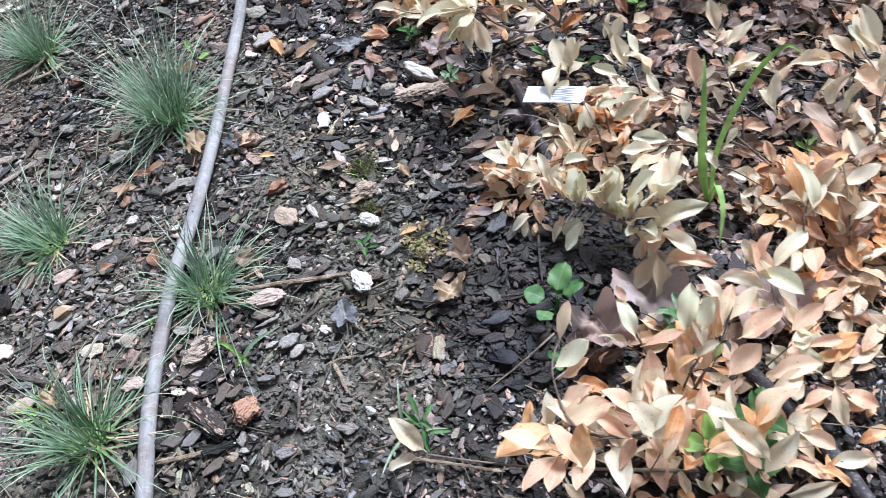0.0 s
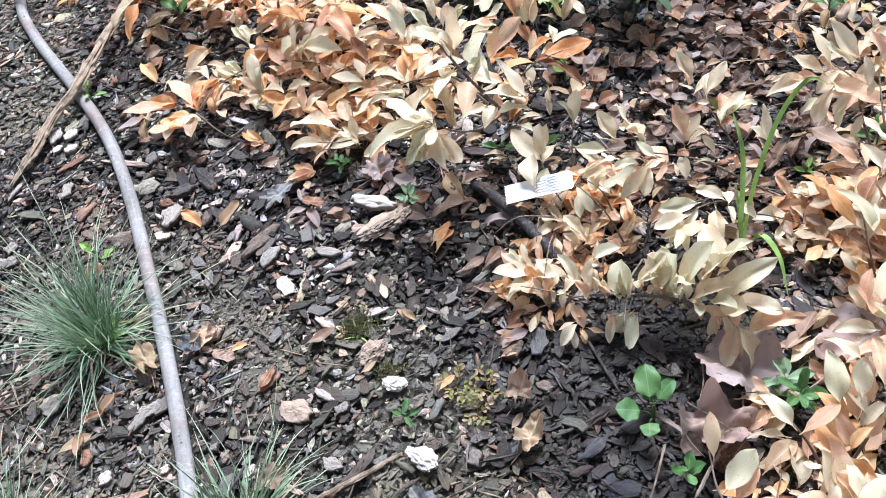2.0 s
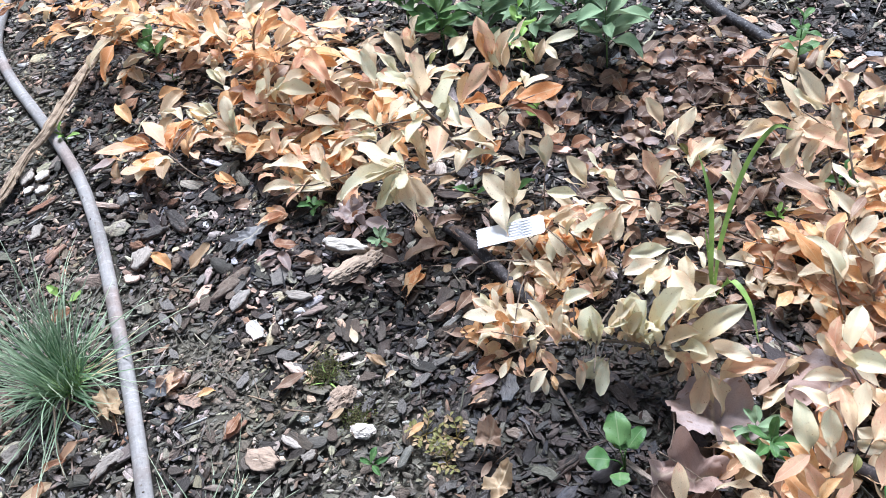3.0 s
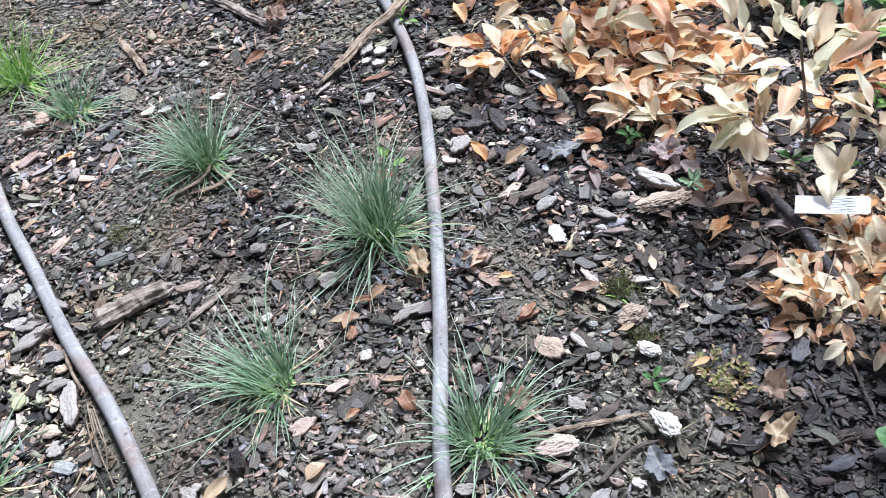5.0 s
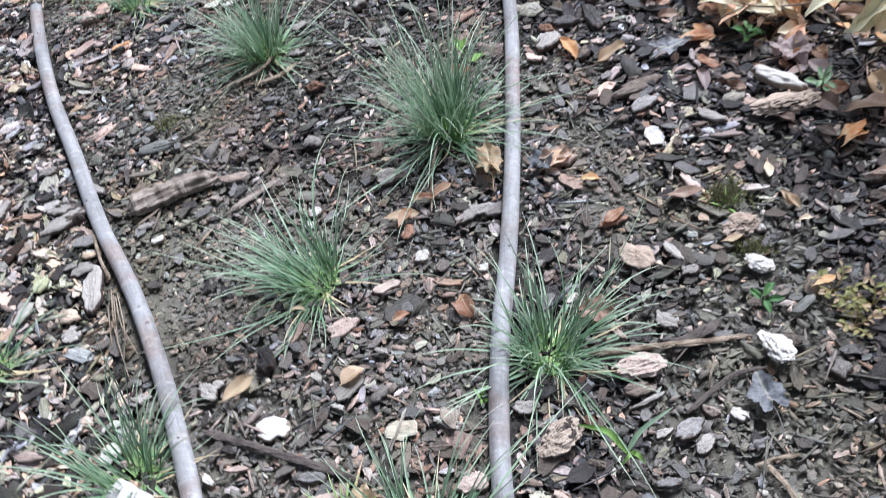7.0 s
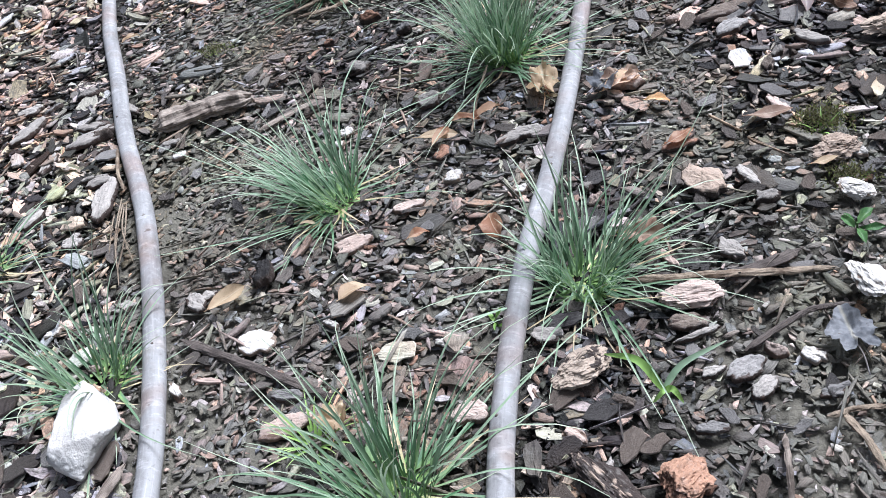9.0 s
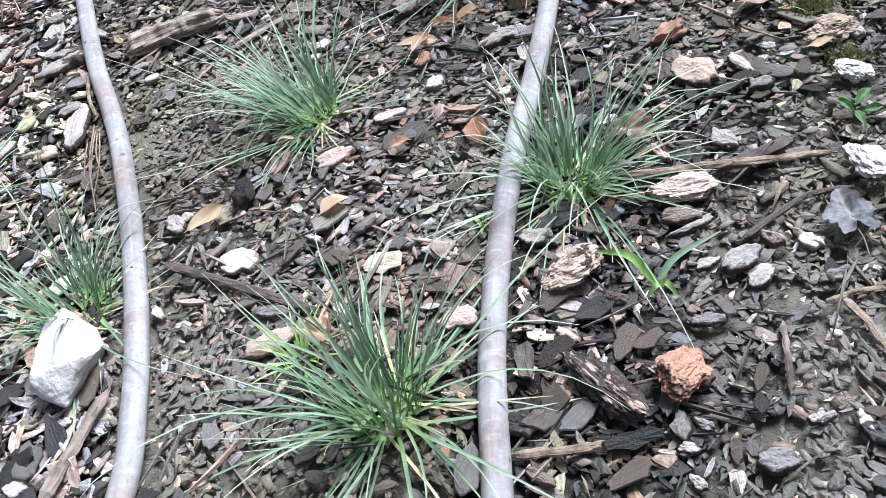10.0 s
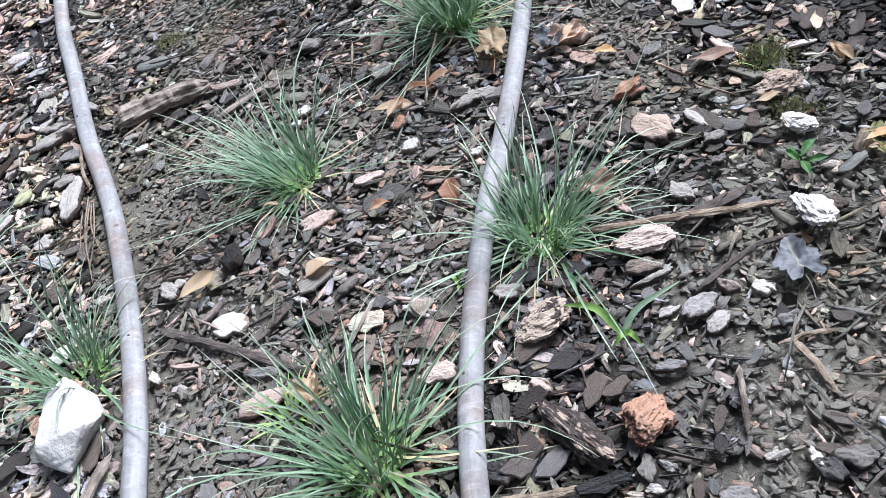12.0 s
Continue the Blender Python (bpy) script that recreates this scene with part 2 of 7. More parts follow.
def leaf_material(name, low, high, stain, much=0.6, rough=0.5, veins=0.25, light=0.4):
    """Dry or green leaf: midrib, side veins, blotches; each leaf its own shade."""
    m = Nodes(name, rough, 0.25)
    sep = m.node("ShaderNodeSeparateXYZ")
    m.link(m.coords("UV"), sep.inputs[0])
    across, along = sep.outputs[0], sep.outputs[1]
    r = m.maths("FRACT", m.maths("ADD", m.random(), m.node("ShaderNodeNewGeometry").outputs["Random Per Island"]))
    c = m.mix(r, low, high)
    shift = m.node("ShaderNodeCombineXYZ")
    m.link(m.maths("MULTIPLY", r, 37.0), shift.inputs[0])
    where = m.node("ShaderNodeVectorMath", operation="ADD")
    m.link(m.coords("UV", (2.0, 3.0, 1.0)), where.inputs[0])
    m.link(shift.outputs[0], where.inputs[1])
    blot = m.noise(where.outputs[0], 1.1, 4, 0.6)
    c = m.mix(m.ramp(blot, (0.46, 0.0), (0.66, much)), c, stain)
    other = m.maths("FRACT", m.maths("MULTIPLY", r, 7.31))
    blush = m.maths("ADD", m.maths("MULTIPLY", other, 1.5), m.maths("SUBTRACT", m.maths("MULTIPLY", blot, 0.7), along))
    c = m.mix(m.ramp(blush, (0.90, 0.0), (1.45, 1.3 * much)), c, stain)
    rim = m.maths("ADD", m.maths("MULTIPLY", m.maths("ABSOLUTE", m.maths("SUBTRACT", across, 0.5)), 0.5), m.maths("MULTIPLY", blot, 0.9))
    c = m.mix(m.ramp(rim, (0.62, 0.0), (0.78, 0.7 * much)), c, stain)
    speck = m.noise(where.outputs[0], 14.0, 3, 0.6)
    c = m.mix(m.ramp(speck, (0.60, 0.0), (0.76, 0.45)), c, m.mix(1.0, c, (0.55, 0.45, 0.36), "MULTIPLY"))
    spots = m.noise(where.outputs[0], 5.0, 2, 0.5)
    c = m.mix(m.ramp(spots, (0.66, 0.0), (0.70, 0.7)), c, m.mix(1.0, c, (0.42, 0.28, 0.18), "MULTIPLY"))
    edge = m.maths("ABSOLUTE", m.maths("SUBTRACT", across, 0.5))
    c = m.mix(m.ramp(m.maths("ADD", edge, m.maths("MULTIPLY", speck, 0.06)), (0.49, 0.0), (0.53, 0.55)), c, m.mix(1.0, c, (0.6, 0.42, 0.28), "MULTIPLY"))
    mottle = m.noise(where.outputs[0], 38.0, 4, 0.7)
    c = m.hsv(c, val=m.ramp(mottle, (0.30, 0.78), (0.50, 1.0), (0.70, 1.16)))
    rib = m.ramp(edge, (0.0, 1.0), (0.035, 0.0))
    wave = m.maths("SINE", m.maths("MULTIPLY", m.maths("SUBTRACT", along, m.maths("MULTIPLY", edge, 0.7)), 75.0))
    side = m.ramp(wave, (0.70, 0.0), (1.0, veins * 0.35))
    c = m.mix(m.maths("MULTIPLY", rib, 0.6 if light > 0.35 else 0.2), c, m.mix(0.6, c, (0.86, 0.78, 0.58)))
    c = m.mix(side, c, m.mix(1.0, c, (0.72, 0.66, 0.58), "MULTIPLY"))
    b = m.node("ShaderNodeBump")
    b.inputs["Strength"].default_value, b.inputs["Distance"].default_value = 0.35, 0.0004
    m.link(m.mix(0.8, wave, speck), b.inputs["Height"])
    m.link(b.outputs["Normal"], m.bsdf.inputs["Normal"])
    return thin(m, c, light)


def wood_material(name, low, high, rough=0.85):
    m = Nodes(name, rough)
    v = m.coords("UV", (26, 520, 1))
    fibre = m.noise(v, 1.0, 5, 0.7)
    patch = m.noise(m.coords(), 60.0, 4, 0.6)
    c = m.mix(m.ramp(fibre, (0.3, 0.0), (0.68, 1.0)), low, high)
    c = m.mix(m.ramp(patch, (0.47, 0.0), (0.62, 0.75)), c, m.mix(1.0, low, (0.6, 0.55, 0.52), "MULTIPLY"))
    return m.done(c, fibre, 0.002, 0.9)


def stone_material():
    m = Nodes("pale_stone", 0.85)
    v = m.coords()
    c = m.mix(m.ramp(m.noise(v, 28.0, 5, 0.65), (0.35, 0.0), (0.62, 1.0)), (0.38, 0.355, 0.325), (0.56, 0.535, 0.50))
    c = m.mix(m.ramp(m.noise(v, 55.0, 4, 0.6), (0.62, 0.0), (0.76, 0.55)), c, (0.42, 0.30, 0.20))
    c = m.mix(m.ramp(m.noise(v, 160.0, 3, 0.6), (0.66, 0.0), (0.74, 0.4)), c, (0.28, 0.26, 0.23))
    return m.done(c, m.noise(v, 110.0, 5, 0.65), 0.003, 0.9)


def plain_material(name, colour, rough=0.6, spread=0.12, scale=60.0):
    m = Nodes(name, rough)
    n = m.noise(m.coords(), scale, 4, 0.6)
    dark = tuple(c * (1 - 2.5 * spread) for c in colour)
    return m.done(m.mix(m.ramp(n, (0.35, 0.0), (0.65, 1.0)), dark, colour), n, 0.0006, 0.4)


SOIL = soil_material()
LITTER = litter_material()
CHIP = {
    "pale": chip_material("pale_bark", (0.23, 0.206, 0.18), (0.36, 0.325, 0.287), 0.2, 0.8, 0.5),
    "white": chip_material("bleached_bark", (0.42, 0.385, 0.34), (0.58, 0.54, 0.485), 0.12, 0.8, 0.15, (0.22, 0.17, 0.13)),
    "pink": chip_material("pink_bark", (0.36, 0.27, 0.22), (0.48, 0.375, 0.315), 0.35, 0.8, 0.25, (0.15, 0.10, 0.075)),
    "rust": chip_material("rusty_bark", (0.20, 0.105, 0.07), (0.30, 0.17, 0.11), 0.2),
    "amber": chip_material("resinous_orange_bark", (0.28, 0.155, 0.10), (0.37, 0.215, 0.14), 0.2, 0.8, 0.4, (0.10, 0.052, 0.034)),
    "umber": chip_material("umber_bark", (0.33, 0.25, 0.19), (0.44, 0.35, 0.27), 0.2, 0.8, 0.4, (0.045, 0.034, 0.029)),
    "brown": chip_material("brown_bark", (0.11, 0.085, 0.068), (0.19, 0.15, 0.12), 0.3),
    "grey": chip_material("grey_bark", (0.15, 0.14, 0.13), (0.27, 0.25, 0.23), 0.25),
    "dark": chip_material("black_bark", (0.028, 0.025, 0.024), (0.080, 0.072, 0.067), 0.2, 0.6),
    "mixed": chip_material("mixed_bark", (0.045, 0.038, 0.033), (0.20, 0.17, 0.145), 0.3),
}
HOSE = hose_material()
DARK_HOSE = hose_material("dark_hose", (0.035, 0.033, 0.036), (0.09, 0.088, 0.092), (0.02, 0.018, 0.018), 0.4)
LEAF = {
    "cream": leaf_material("cream_leaf", (0.77, 0.67, 0.47), (0.83, 0.78, 0.60), (0.80, 0.57, 0.37), 0.36, 0.55, 0.25, 0.43),
    "green_cream": leaf_material("olive_cream_leaf", (0.68, 0.67, 0.46), (0.80, 0.78, 0.58), (0.78, 0.62, 0.38), 0.32, 0.55, 0.25, 0.43),
    "orange": leaf_material("orange_leaf", (0.66, 0.28, 0.105), (0.83, 0.50, 0.24), (0.87, 0.68, 0.40), 0.42, 0.55, 0.25, 0.43),
    "pink": leaf_material("pink_tan_leaf", (0.72, 0.40, 0.26), (0.83, 0.57, 0.40), (0.86, 0.72, 0.47), 0.5, 0.55, 0.25, 0.43),
    "rust": leaf_material("rust_leaf", (0.25, 0.115, 0.065), (0.40, 0.205, 0.115), (0.50, 0.33, 0.21), 0.55),
    "brown": leaf_material("brown_leaf", (0.24, 0.15, 0.105), (0.38, 0.25, 0.18), (0.48, 0.36, 0.27), 0.5),
    "mould": leaf_material("rotting_leaf", (0.075, 0.05, 0.04), (0.19, 0.125, 0.096), (0.28, 0.20, 0.155), 0.5),
    "mauve": leaf_material("mauve_brown_leaf", (0.38, 0.305, 0.29), (0.49, 0.41, 0.39), (0.42, 0.28, 0.22), 0.45),
    "slate": leaf_material("slate_grey_leaf", (0.10, 0.105, 0.113), (0.155, 0.16, 0.17), (0.29, 0.29, 0.295), 0.7, 0.5),
    "tan": leaf_material("tan_leaf", (0.48, 0.345, 0.205), (0.62, 0.49, 0.33), (0.38, 0.25, 0.15), 0.45),
    "green": leaf_material("fresh_green_leaf", (0.06, 0.15, 0.045), (0.10, 0.21, 0.068), (0.15, 0.26, 0.095), 0.4, 0.45, 0.15, 0.3),
    "lime": leaf_material("light_green_leaf", (0.20, 0.38, 0.07), (0.28, 0.46, 0.11), (0.32, 0.48, 0.16), 0.4, 0.45, 0.1, 0.3),
    "sage": leaf_material("grey_green_leaf", (0.17, 0.27, 0.15), (0.24, 0.35, 0.20), (0.29, 0.38, 0.23), 0.4, 0.7, 0.2, 0.2),
    "deep": leaf_material("deep_green_leaf", (0.075, 0.165, 0.05), (0.12, 0.225, 0.075), (0.17, 0.27, 0.10), 0.4, 0.4, 0.2, 0.25),
    "olive": leaf_material("olive_leaf", (0.25, 0.27, 0.09), (0.33, 0.33, 0.13), (0.36, 0.26, 0.12), 0.4),
}
GRASS = grass_material("blue_green_grass", (0.06, 0.14, 0.06), (0.26, 0.345, 0.225), (0.55, 0.57, 0.43))
GRASS_LIGHT = grass_material("yellow_green_grass", (0.14, 0.27, 0.05), (0.27, 0.42, 0.11), (0.42, 0.48, 0.22))
GRASS_DRY = grass_material("dry_grass", (0.40, 0.31, 0.17), (0.56, 0.46, 0.28), (0.5, 0.43, 0.3))
MOSS = grass_material("moss", (0.06, 0.06, 0.025), (0.14, 0.13, 0.055), (0.22, 0.19, 0.10))
TWIG = wood_material("twig_bark", (0.16, 0.12, 0.09), (0.36, 0.29, 0.22))
OLD_WOOD = wood_material("weathered_wood", (0.10, 0.075, 0.058), (0.42, 0.35, 0.285))
TAN_WOOD = wood_material("tan_wood", (0.15, 0.105, 0.07), (0.47, 0.375, 0.27))
DARK_WOOD = wood_material("dark_twig", (0.05, 0.04, 0.035), (0.15, 0.12, 0.10))
STONE = stone_material()
TAG_WHITE = plain_material("white_plastic", (0.80, 0.82, 0.84), 0.45, 0.04)
TAG_INK = plain_material("grey_ink", (0.30, 0.31, 0.33), 0.6, 0.05)
FUZZ = plain_material("brown_seed_head", (0.15, 0.085, 0.05), 0.95, 0.2, 300.0)


# ---- builders ----
def part(name, bm, material, parent=None, label=""):
    """Links a bmesh as one mesh object, under a thing where one is given."""
    me = bpy.data.meshes.new(name)
    bm.to_mesh(me)
    bm.free()
    return placed(name, me, material, parent, label)


def placed(name, me, material, parent=None, label=""):
    if not me.materials:
        me.materials.append(material)
    ob = new(name, me)
    ob.parent = parent
    if label:
        tagged(ob, label)
    return ob


def thing(name, label, category, at=(0, 0, 0), group="", kind=""):
    """An empty at a thing's base, which carries its parts."""
    ob = new(name)
    ob.location = at
    ob.empty_display_size = 0.02
    return tagged(ob, label, category, group, kind)


def smooth_line(points, steps=8):
    """A Catmull-Rom line through points."""
    p = [Vector(q) for q in points]
    p = [2 * p[0] - p[1]] + p + [2 * p[-1] - p[-2]]
    line = []
    for a, b, c, d in zip(p, p[1:], p[2:], p[3:]):
        for i in range(steps):
            t = i / steps
            line.append(0.5 * (2 * b + (c - a) * t + (2 * a - 5 * b + 4 * c - d) * t * t + (3 * b - a - 3 * c + d) * t ** 3))
    return line + [p[-2]]


def tube(bm, line, radii, sides=10, wobble=0.0, seed=0, cap=True, flat=1.0):
    """A tube along a line. UV: u along in metres, v round. Uneven by wobble; flat squashes its height."""
    uv = bm.loops.layers.uv.verify()
    rings, far = [], [0.0]
    for a, b in zip(line, line[1:]):
        far.append(far[-1] + (b - a).length)
    for i, q in enumerate(line):
        way = (line[min(i + 1, len(line) - 1)] - line[max(i - 1, 0)]).normalized()
        side = way.cross(Vector((0, 0, 1)))
        side = side.normalized() if side.length > 0.05 else Vector((1, 0, 0))
        up = side.cross(way)
        r = radii(far[i] / far[-1]) if callable(radii) else radii
        ring = []
        for k in range(sides):
            a = TAU * k / sides
            rr = r * (1 + wobble * noise.noise(Vector((math.cos(a) * 1.7 + seed, math.sin(a) * 1.7, far[i] / max(r, 1e-4) * 0.35))))
            ring.append(bm.verts.new(q + side * math.cos(a) * rr + up * math.sin(a) * rr * flat))
        rings.append(ring)
    for i, (r0, r1) in enumerate(zip(rings, rings[1:])):
        for k in range(sides):
            f = bm.faces.new((r0[k], r0[(k + 1) % sides], r1[(k + 1) % sides], r1[k]))
            f.smooth = True
            for loop, (u, v) in zip(f.loops, ((far[i], k), (far[i], k + 1), (far[i + 1], k + 1), (far[i + 1], k))):
                loop[uv].uv = (u, v / sides * 0.05)
    if cap:
        bm.faces.new(rings[0][::-1])
        bm.faces.new(rings[-1])
    return rings


def slab_arrays(rng, n, length, width, thick, curl=0.0, rough=0.25, bands=2):
    """Vertices and faces of one flake of bark: a broken, skewed outline, thin sides and a nearly flat top, bent along its length."""
    ang = np.sort((np.arange(n) + rng.uniform(-0.38, 0.38, n)) / n * TAU)
    rad = 1 + rng.uniform(-rough, rough, n)
    tip, blunt = rng.uniform(0.55, 1.15), rng.uniform(0.55, 1.0)
    ox = np.sign(np.cos(ang)) * np.abs(np.cos(ang)) ** tip * length / 2 * rad
    oy = np.sign(np.sin(ang)) * np.abs(np.sin(ang)) ** blunt * width / 2 * rad
    ox = ox + oy * rng.uniform(-0.35, 0.35) * length / width
    oy = oy * (1 + rng.uniform(-0.35, 0.35) * ox / (length / 2))
    rows = [(0.93, 0.0), (1.0, 0.55), (0.95, 1.0)] if bands == 2 else [(0.95, 0.0), (0.95, 1.0)]
    verts = []
    for s, z in rows:
        zz = z * thick * (1 + (rng.uniform(-0.10, 0.10, n) if z > 0.9 else 0))
        verts.append(np.stack([ox * s, oy * s, zz * np.ones(n)], 1))
    verts.append(np.array([[rng.uniform(-0.2, 0.2) * length, rng.uniform(-0.1, 0.1) * width, thick * rng.uniform(0.9, 1.2)]]))
    v = np.concatenate(verts)
    v[:, 2] += curl * (v[:, 0] / (length / 2)) ** 2 * thick + rng.uniform(-0.3, 0.5) * (v[:, 1] / (width / 2)) ** 2 * thick
    faces = []
    for b in range(len(rows) - 1):
        for k in range(n):
            a, c = b * n + k, b * n + (k + 1) % n
            faces += [(a, c, c + n), (a, c + n, a + n)]
    top, mid = (len(rows) - 1) * n, len(rows) * n
    faces += [(top + k, top + (k + 1) % n, mid) for k in range(n)]
    return v, np.array(faces)


def joined_mesh(name, verts, faces, uvs=None, tone=None, smooth=False):
    """One mesh from stacked triangle arrays, with UVs and a tone for each vertex."""
    me = bpy.data.meshes.new(name)
    me.vertices.add(len(verts))
    me.vertices.foreach_set("co", verts.astype(np.float32).ravel())
    me.loops.add(faces.size)
    me.loops.foreach_set("vertex_index", faces.astype(np.int32).ravel())
    me.polygons.add(len(faces))
    me.polygons.foreach_set("loop_start", np.arange(0, faces.size, 3, dtype=np.int32))
    if uvs is not None:
        layer = me.uv_layers.new(name="UVMap")
        layer.data.foreach_set("uv", uvs[faces.ravel()].astype(np.float32).ravel())
    if tone is not None:
        me.attributes.new("tone", "FLOAT", "POINT").data.foreach_set("value", tone.astype(np.float32))
    me.update(calc_edges=True)
    me.polygons.foreach_set("use_smooth", np.full(len(faces), smooth))
    return me


def turn_matrix(yaw, tilt, roll):
    return np.array(Euler((roll, tilt, yaw)).to_matrix())


# ---- leaves ----
def leaf_mesh(name, rng, wide=0.42, belly=0.45, fold=0.25, bend=0.15, twist=0.3, ripple=0.03, sharp=1.0, stalk=0.06, rows=10, cols=6, foot=0.85):
    """A leaf one unit long along +y, folded at the midrib, bent along its length, on a short stalk."""
    bm = bmesh.new()
    uv = bm.loops.layers.uv.verify()
    grid = []
    phase = rng.uniform(0, 6)
    for i in range(rows + 1):
        t = i / rows
        s = t ** (math.log(0.5) / math.log(belly))
        w = wide / 2 * math.sin(math.pi * min(s, 1.0)) ** (foot if t < belly else sharp)
        w = max(w * (1 + 0.05 * math.sin(phase * 3 + 17 * t) + 0.03 * math.sin(41 * t)), 0.004)
        y = stalk + t * (1 - stalk)
        row = []
        for j in range(cols + 1):
            u = 2 * j / cols - 1
            x = u * w
            z = abs(u) * w * fold - bend * (y - 0.3) ** 2 + ripple * math.sin(phase + 9 * t + 2 * u) * abs(u)
            a = twist * (t - 0.3)
            row.append(bm.verts.new((x * math.cos(a) - z * math.sin(a), y, x * math.sin(a) + z * math.cos(a))))
        grid.append(row)
    for i in range(rows):
        for j in range(cols):
            f = bm.faces.new((grid[i][j], grid[i][j + 1], grid[i + 1][j + 1], grid[i + 1][j]))
            f.smooth = True
            for loop, (a, b) in zip(f.loops, ((j, i), (j + 1, i), (j + 1, i + 1), (j, i + 1))):
                loop[uv].uv = (a / cols, b / rows)
    base = grid[0][cols // 2].co.copy()
    tube(bm, smooth_line([(0, -0.03, base.z * 0.6), (0, stalk * 0.5, base.z), base + Vector((0, 0.05, 0))], 2), 0.012, 5, cap=True)
    me = bpy.data.meshes.new(name)
    bm.to_mesh(me)
    bm.free()
    return me


leaf_rng = random.Random(5)
LEAF_SHAPES = [dict(wide=leaf_rng.uniform(0.31, 0.45), belly=leaf_rng.uniform(0.46, 0.60), fold=leaf_rng.uniform(0.1, 0.8), bend=leaf_rng.uniform(-0.25, 0.5),
                    twist=leaf_rng.uniform(-0.6, 0.6), ripple=leaf_rng.uniform(0.015, 0.06), sharp=leaf_rng.uniform(0.44, 0.72)) for _ in range(13)]
LEAF_MESHES = {(k, i): leaf_mesh(k + "_leaf", random.Random(i), **shape) for k in LEAF for i, shape in enumerate(LEAF_SHAPES)}
for (tone_name, _), leaf_me in LEAF_MESHES.items():
    leaf_me.materials.append(LEAF[tone_name])
leaf_count = 0
ROUND_LEAF = leaf_mesh("round_leaf", random.Random(3), 0.80, 0.46, 0.12, 0.2, 0.2, 0.06, 0.55, 0.12, foot=0.45)
ROUND_LEAF.materials.append(LEAF["green"])


def aim(base, tip, roll, width=1.0):
    """The pose of a leaf that reaches from base to tip, its face to the sky but for a roll in degrees."""
    base, tip = Vector(base), Vector(tip)
    y = (tip - base).normalized()
    x = y.cross(Vector((0, 0, 1)))
    x = x.normalized() if x.length > 0.02 else Vector((1, 0, 0))
    x = Matrix.Rotation(radians(roll), 3, y) @ x
    z = x.cross(y)
    s = (tip - base).length
    m = Matrix((x * s * width, y * s, z * s)).transposed().to_4x4()
    m.translation = base
    return m


def leaf(plant, base, tip, tone, roll=None, width=1.0, name="leaf", twig=None):
    """A leaf of a plant, from base to tip, on one of its twigs where that is given."""
    global leaf_count
    leaf_count += 1
    pick = random.Random(leaf_count * 7 + 1)
    ob = new(name, LEAF_MESHES[tone, pick.randrange(len(LEAF_SHAPES))])
    ob.parent = twig or plant
    m = aim(base, tip, pick.uniform(-26, 26) if roll is None else roll, width * pick.uniform(0.92, 1.12))
    ob.matrix_basis = Matrix.Translation(-plant.location) @ m if plant else m
    return ob


def spray(plant, base, tip, tone, more=2):
    """A leaf with smaller ones of its tuft round the same spot of the twig."""
    leaf(plant, base, tip, tone)
    rng = random.Random(leaf_count * 5 + 2)
    base, tip = Vector(base), Vector(tip)
    near = {"cream": ("cream", "green_cream", "cream", "pink"), "green_cream": ("green_cream", "cream"), "orange": ("orange", "pink", "cream", "rust"), "pink": ("pink", "orange", "cream")}.get(tone, ("orange", "tan", "cream"))
    for _ in range(more):
        d = Matrix.Rotation(radians(rng.choice((-1, 1)) * rng.uniform(22, 75)), 3, "Z") @ (tip - base) * rng.uniform(0.55, 0.95)
        d.z += rng.uniform(-0.35, 0.25) * d.length
        q = base + Vector((rng.gauss(0, 0.004), rng.gauss(0, 0.004), rng.uniform(-0.012, 0.0)))
        end = q + d
        end.z = max(end.z, ground_height(end.x, end.y) + 0.012)
        q.z = max(q.z, ground_height(q.x, q.y) + 0.008)
        leaf(plant, q, end, rng.choice(near))


def stem(plant, points, thick, thin_end=0.4, name="stem", material=None, sides=7):
    """A tapered stem of a plant along points."""
    bm = bmesh.new()
    line = [q - plant.location for q in smooth_line(points, 5)]
    tube(bm, line, lambda t: thick / 2 * (1 - (1 - thin_end) * t), sides, 0.25, len(bpy.data.objects) % 97)
    return part(name, bm, material or TWIG, plant)


def sprig(plant, points, thick, count, size, tones, spread=55, lift=0.3, seed=0, bare=0.25):
    """A stem with leaves set alternately along it and a tuft of them at its tip."""
    rng = random.Random(seed * 31 + count)
    twig = stem(plant, points, thick, name="branch")
    line = smooth_line(points, 10)
    for i in range(count):
        t = bare + (1 - bare) * (i + rng.uniform(-0.3, 0.3)) / max(count - 1, 1)
        t = min(max(t, 0.02), 0.999)
        k = min(int(t * (len(line) - 1)), len(line) - 2)
        q, way = line[k], (line[k + 1] - line[k]).normalized()
        side = way.cross(Vector((0, 0, 1))).normalized() * (1 if rng.random() < 0.5 else -1)
        q = q + Vector((rng.gauss(0, 0.006), rng.gauss(0, 0.006), rng.gauss(0, 0.004)))
        open_by = radians(spread * rng.uniform(0.3, 1.7) * (1.15 - 0.6 * t))
        d = way * math.cos(open_by) + side * math.sin(open_by) + Vector((0, 0, lift * rng.uniform(-1.0, 1.6)))
        d.normalize()
        s = size * rng.uniform(0.55, 1.2)
        tip = q + d * s
        floor_z = ground_height(tip.x, tip.y) + 0.012
        tip.z = max(tip.z, floor_z)
        leaf(plant, q, tip, rng.choice(tones), twig=twig)


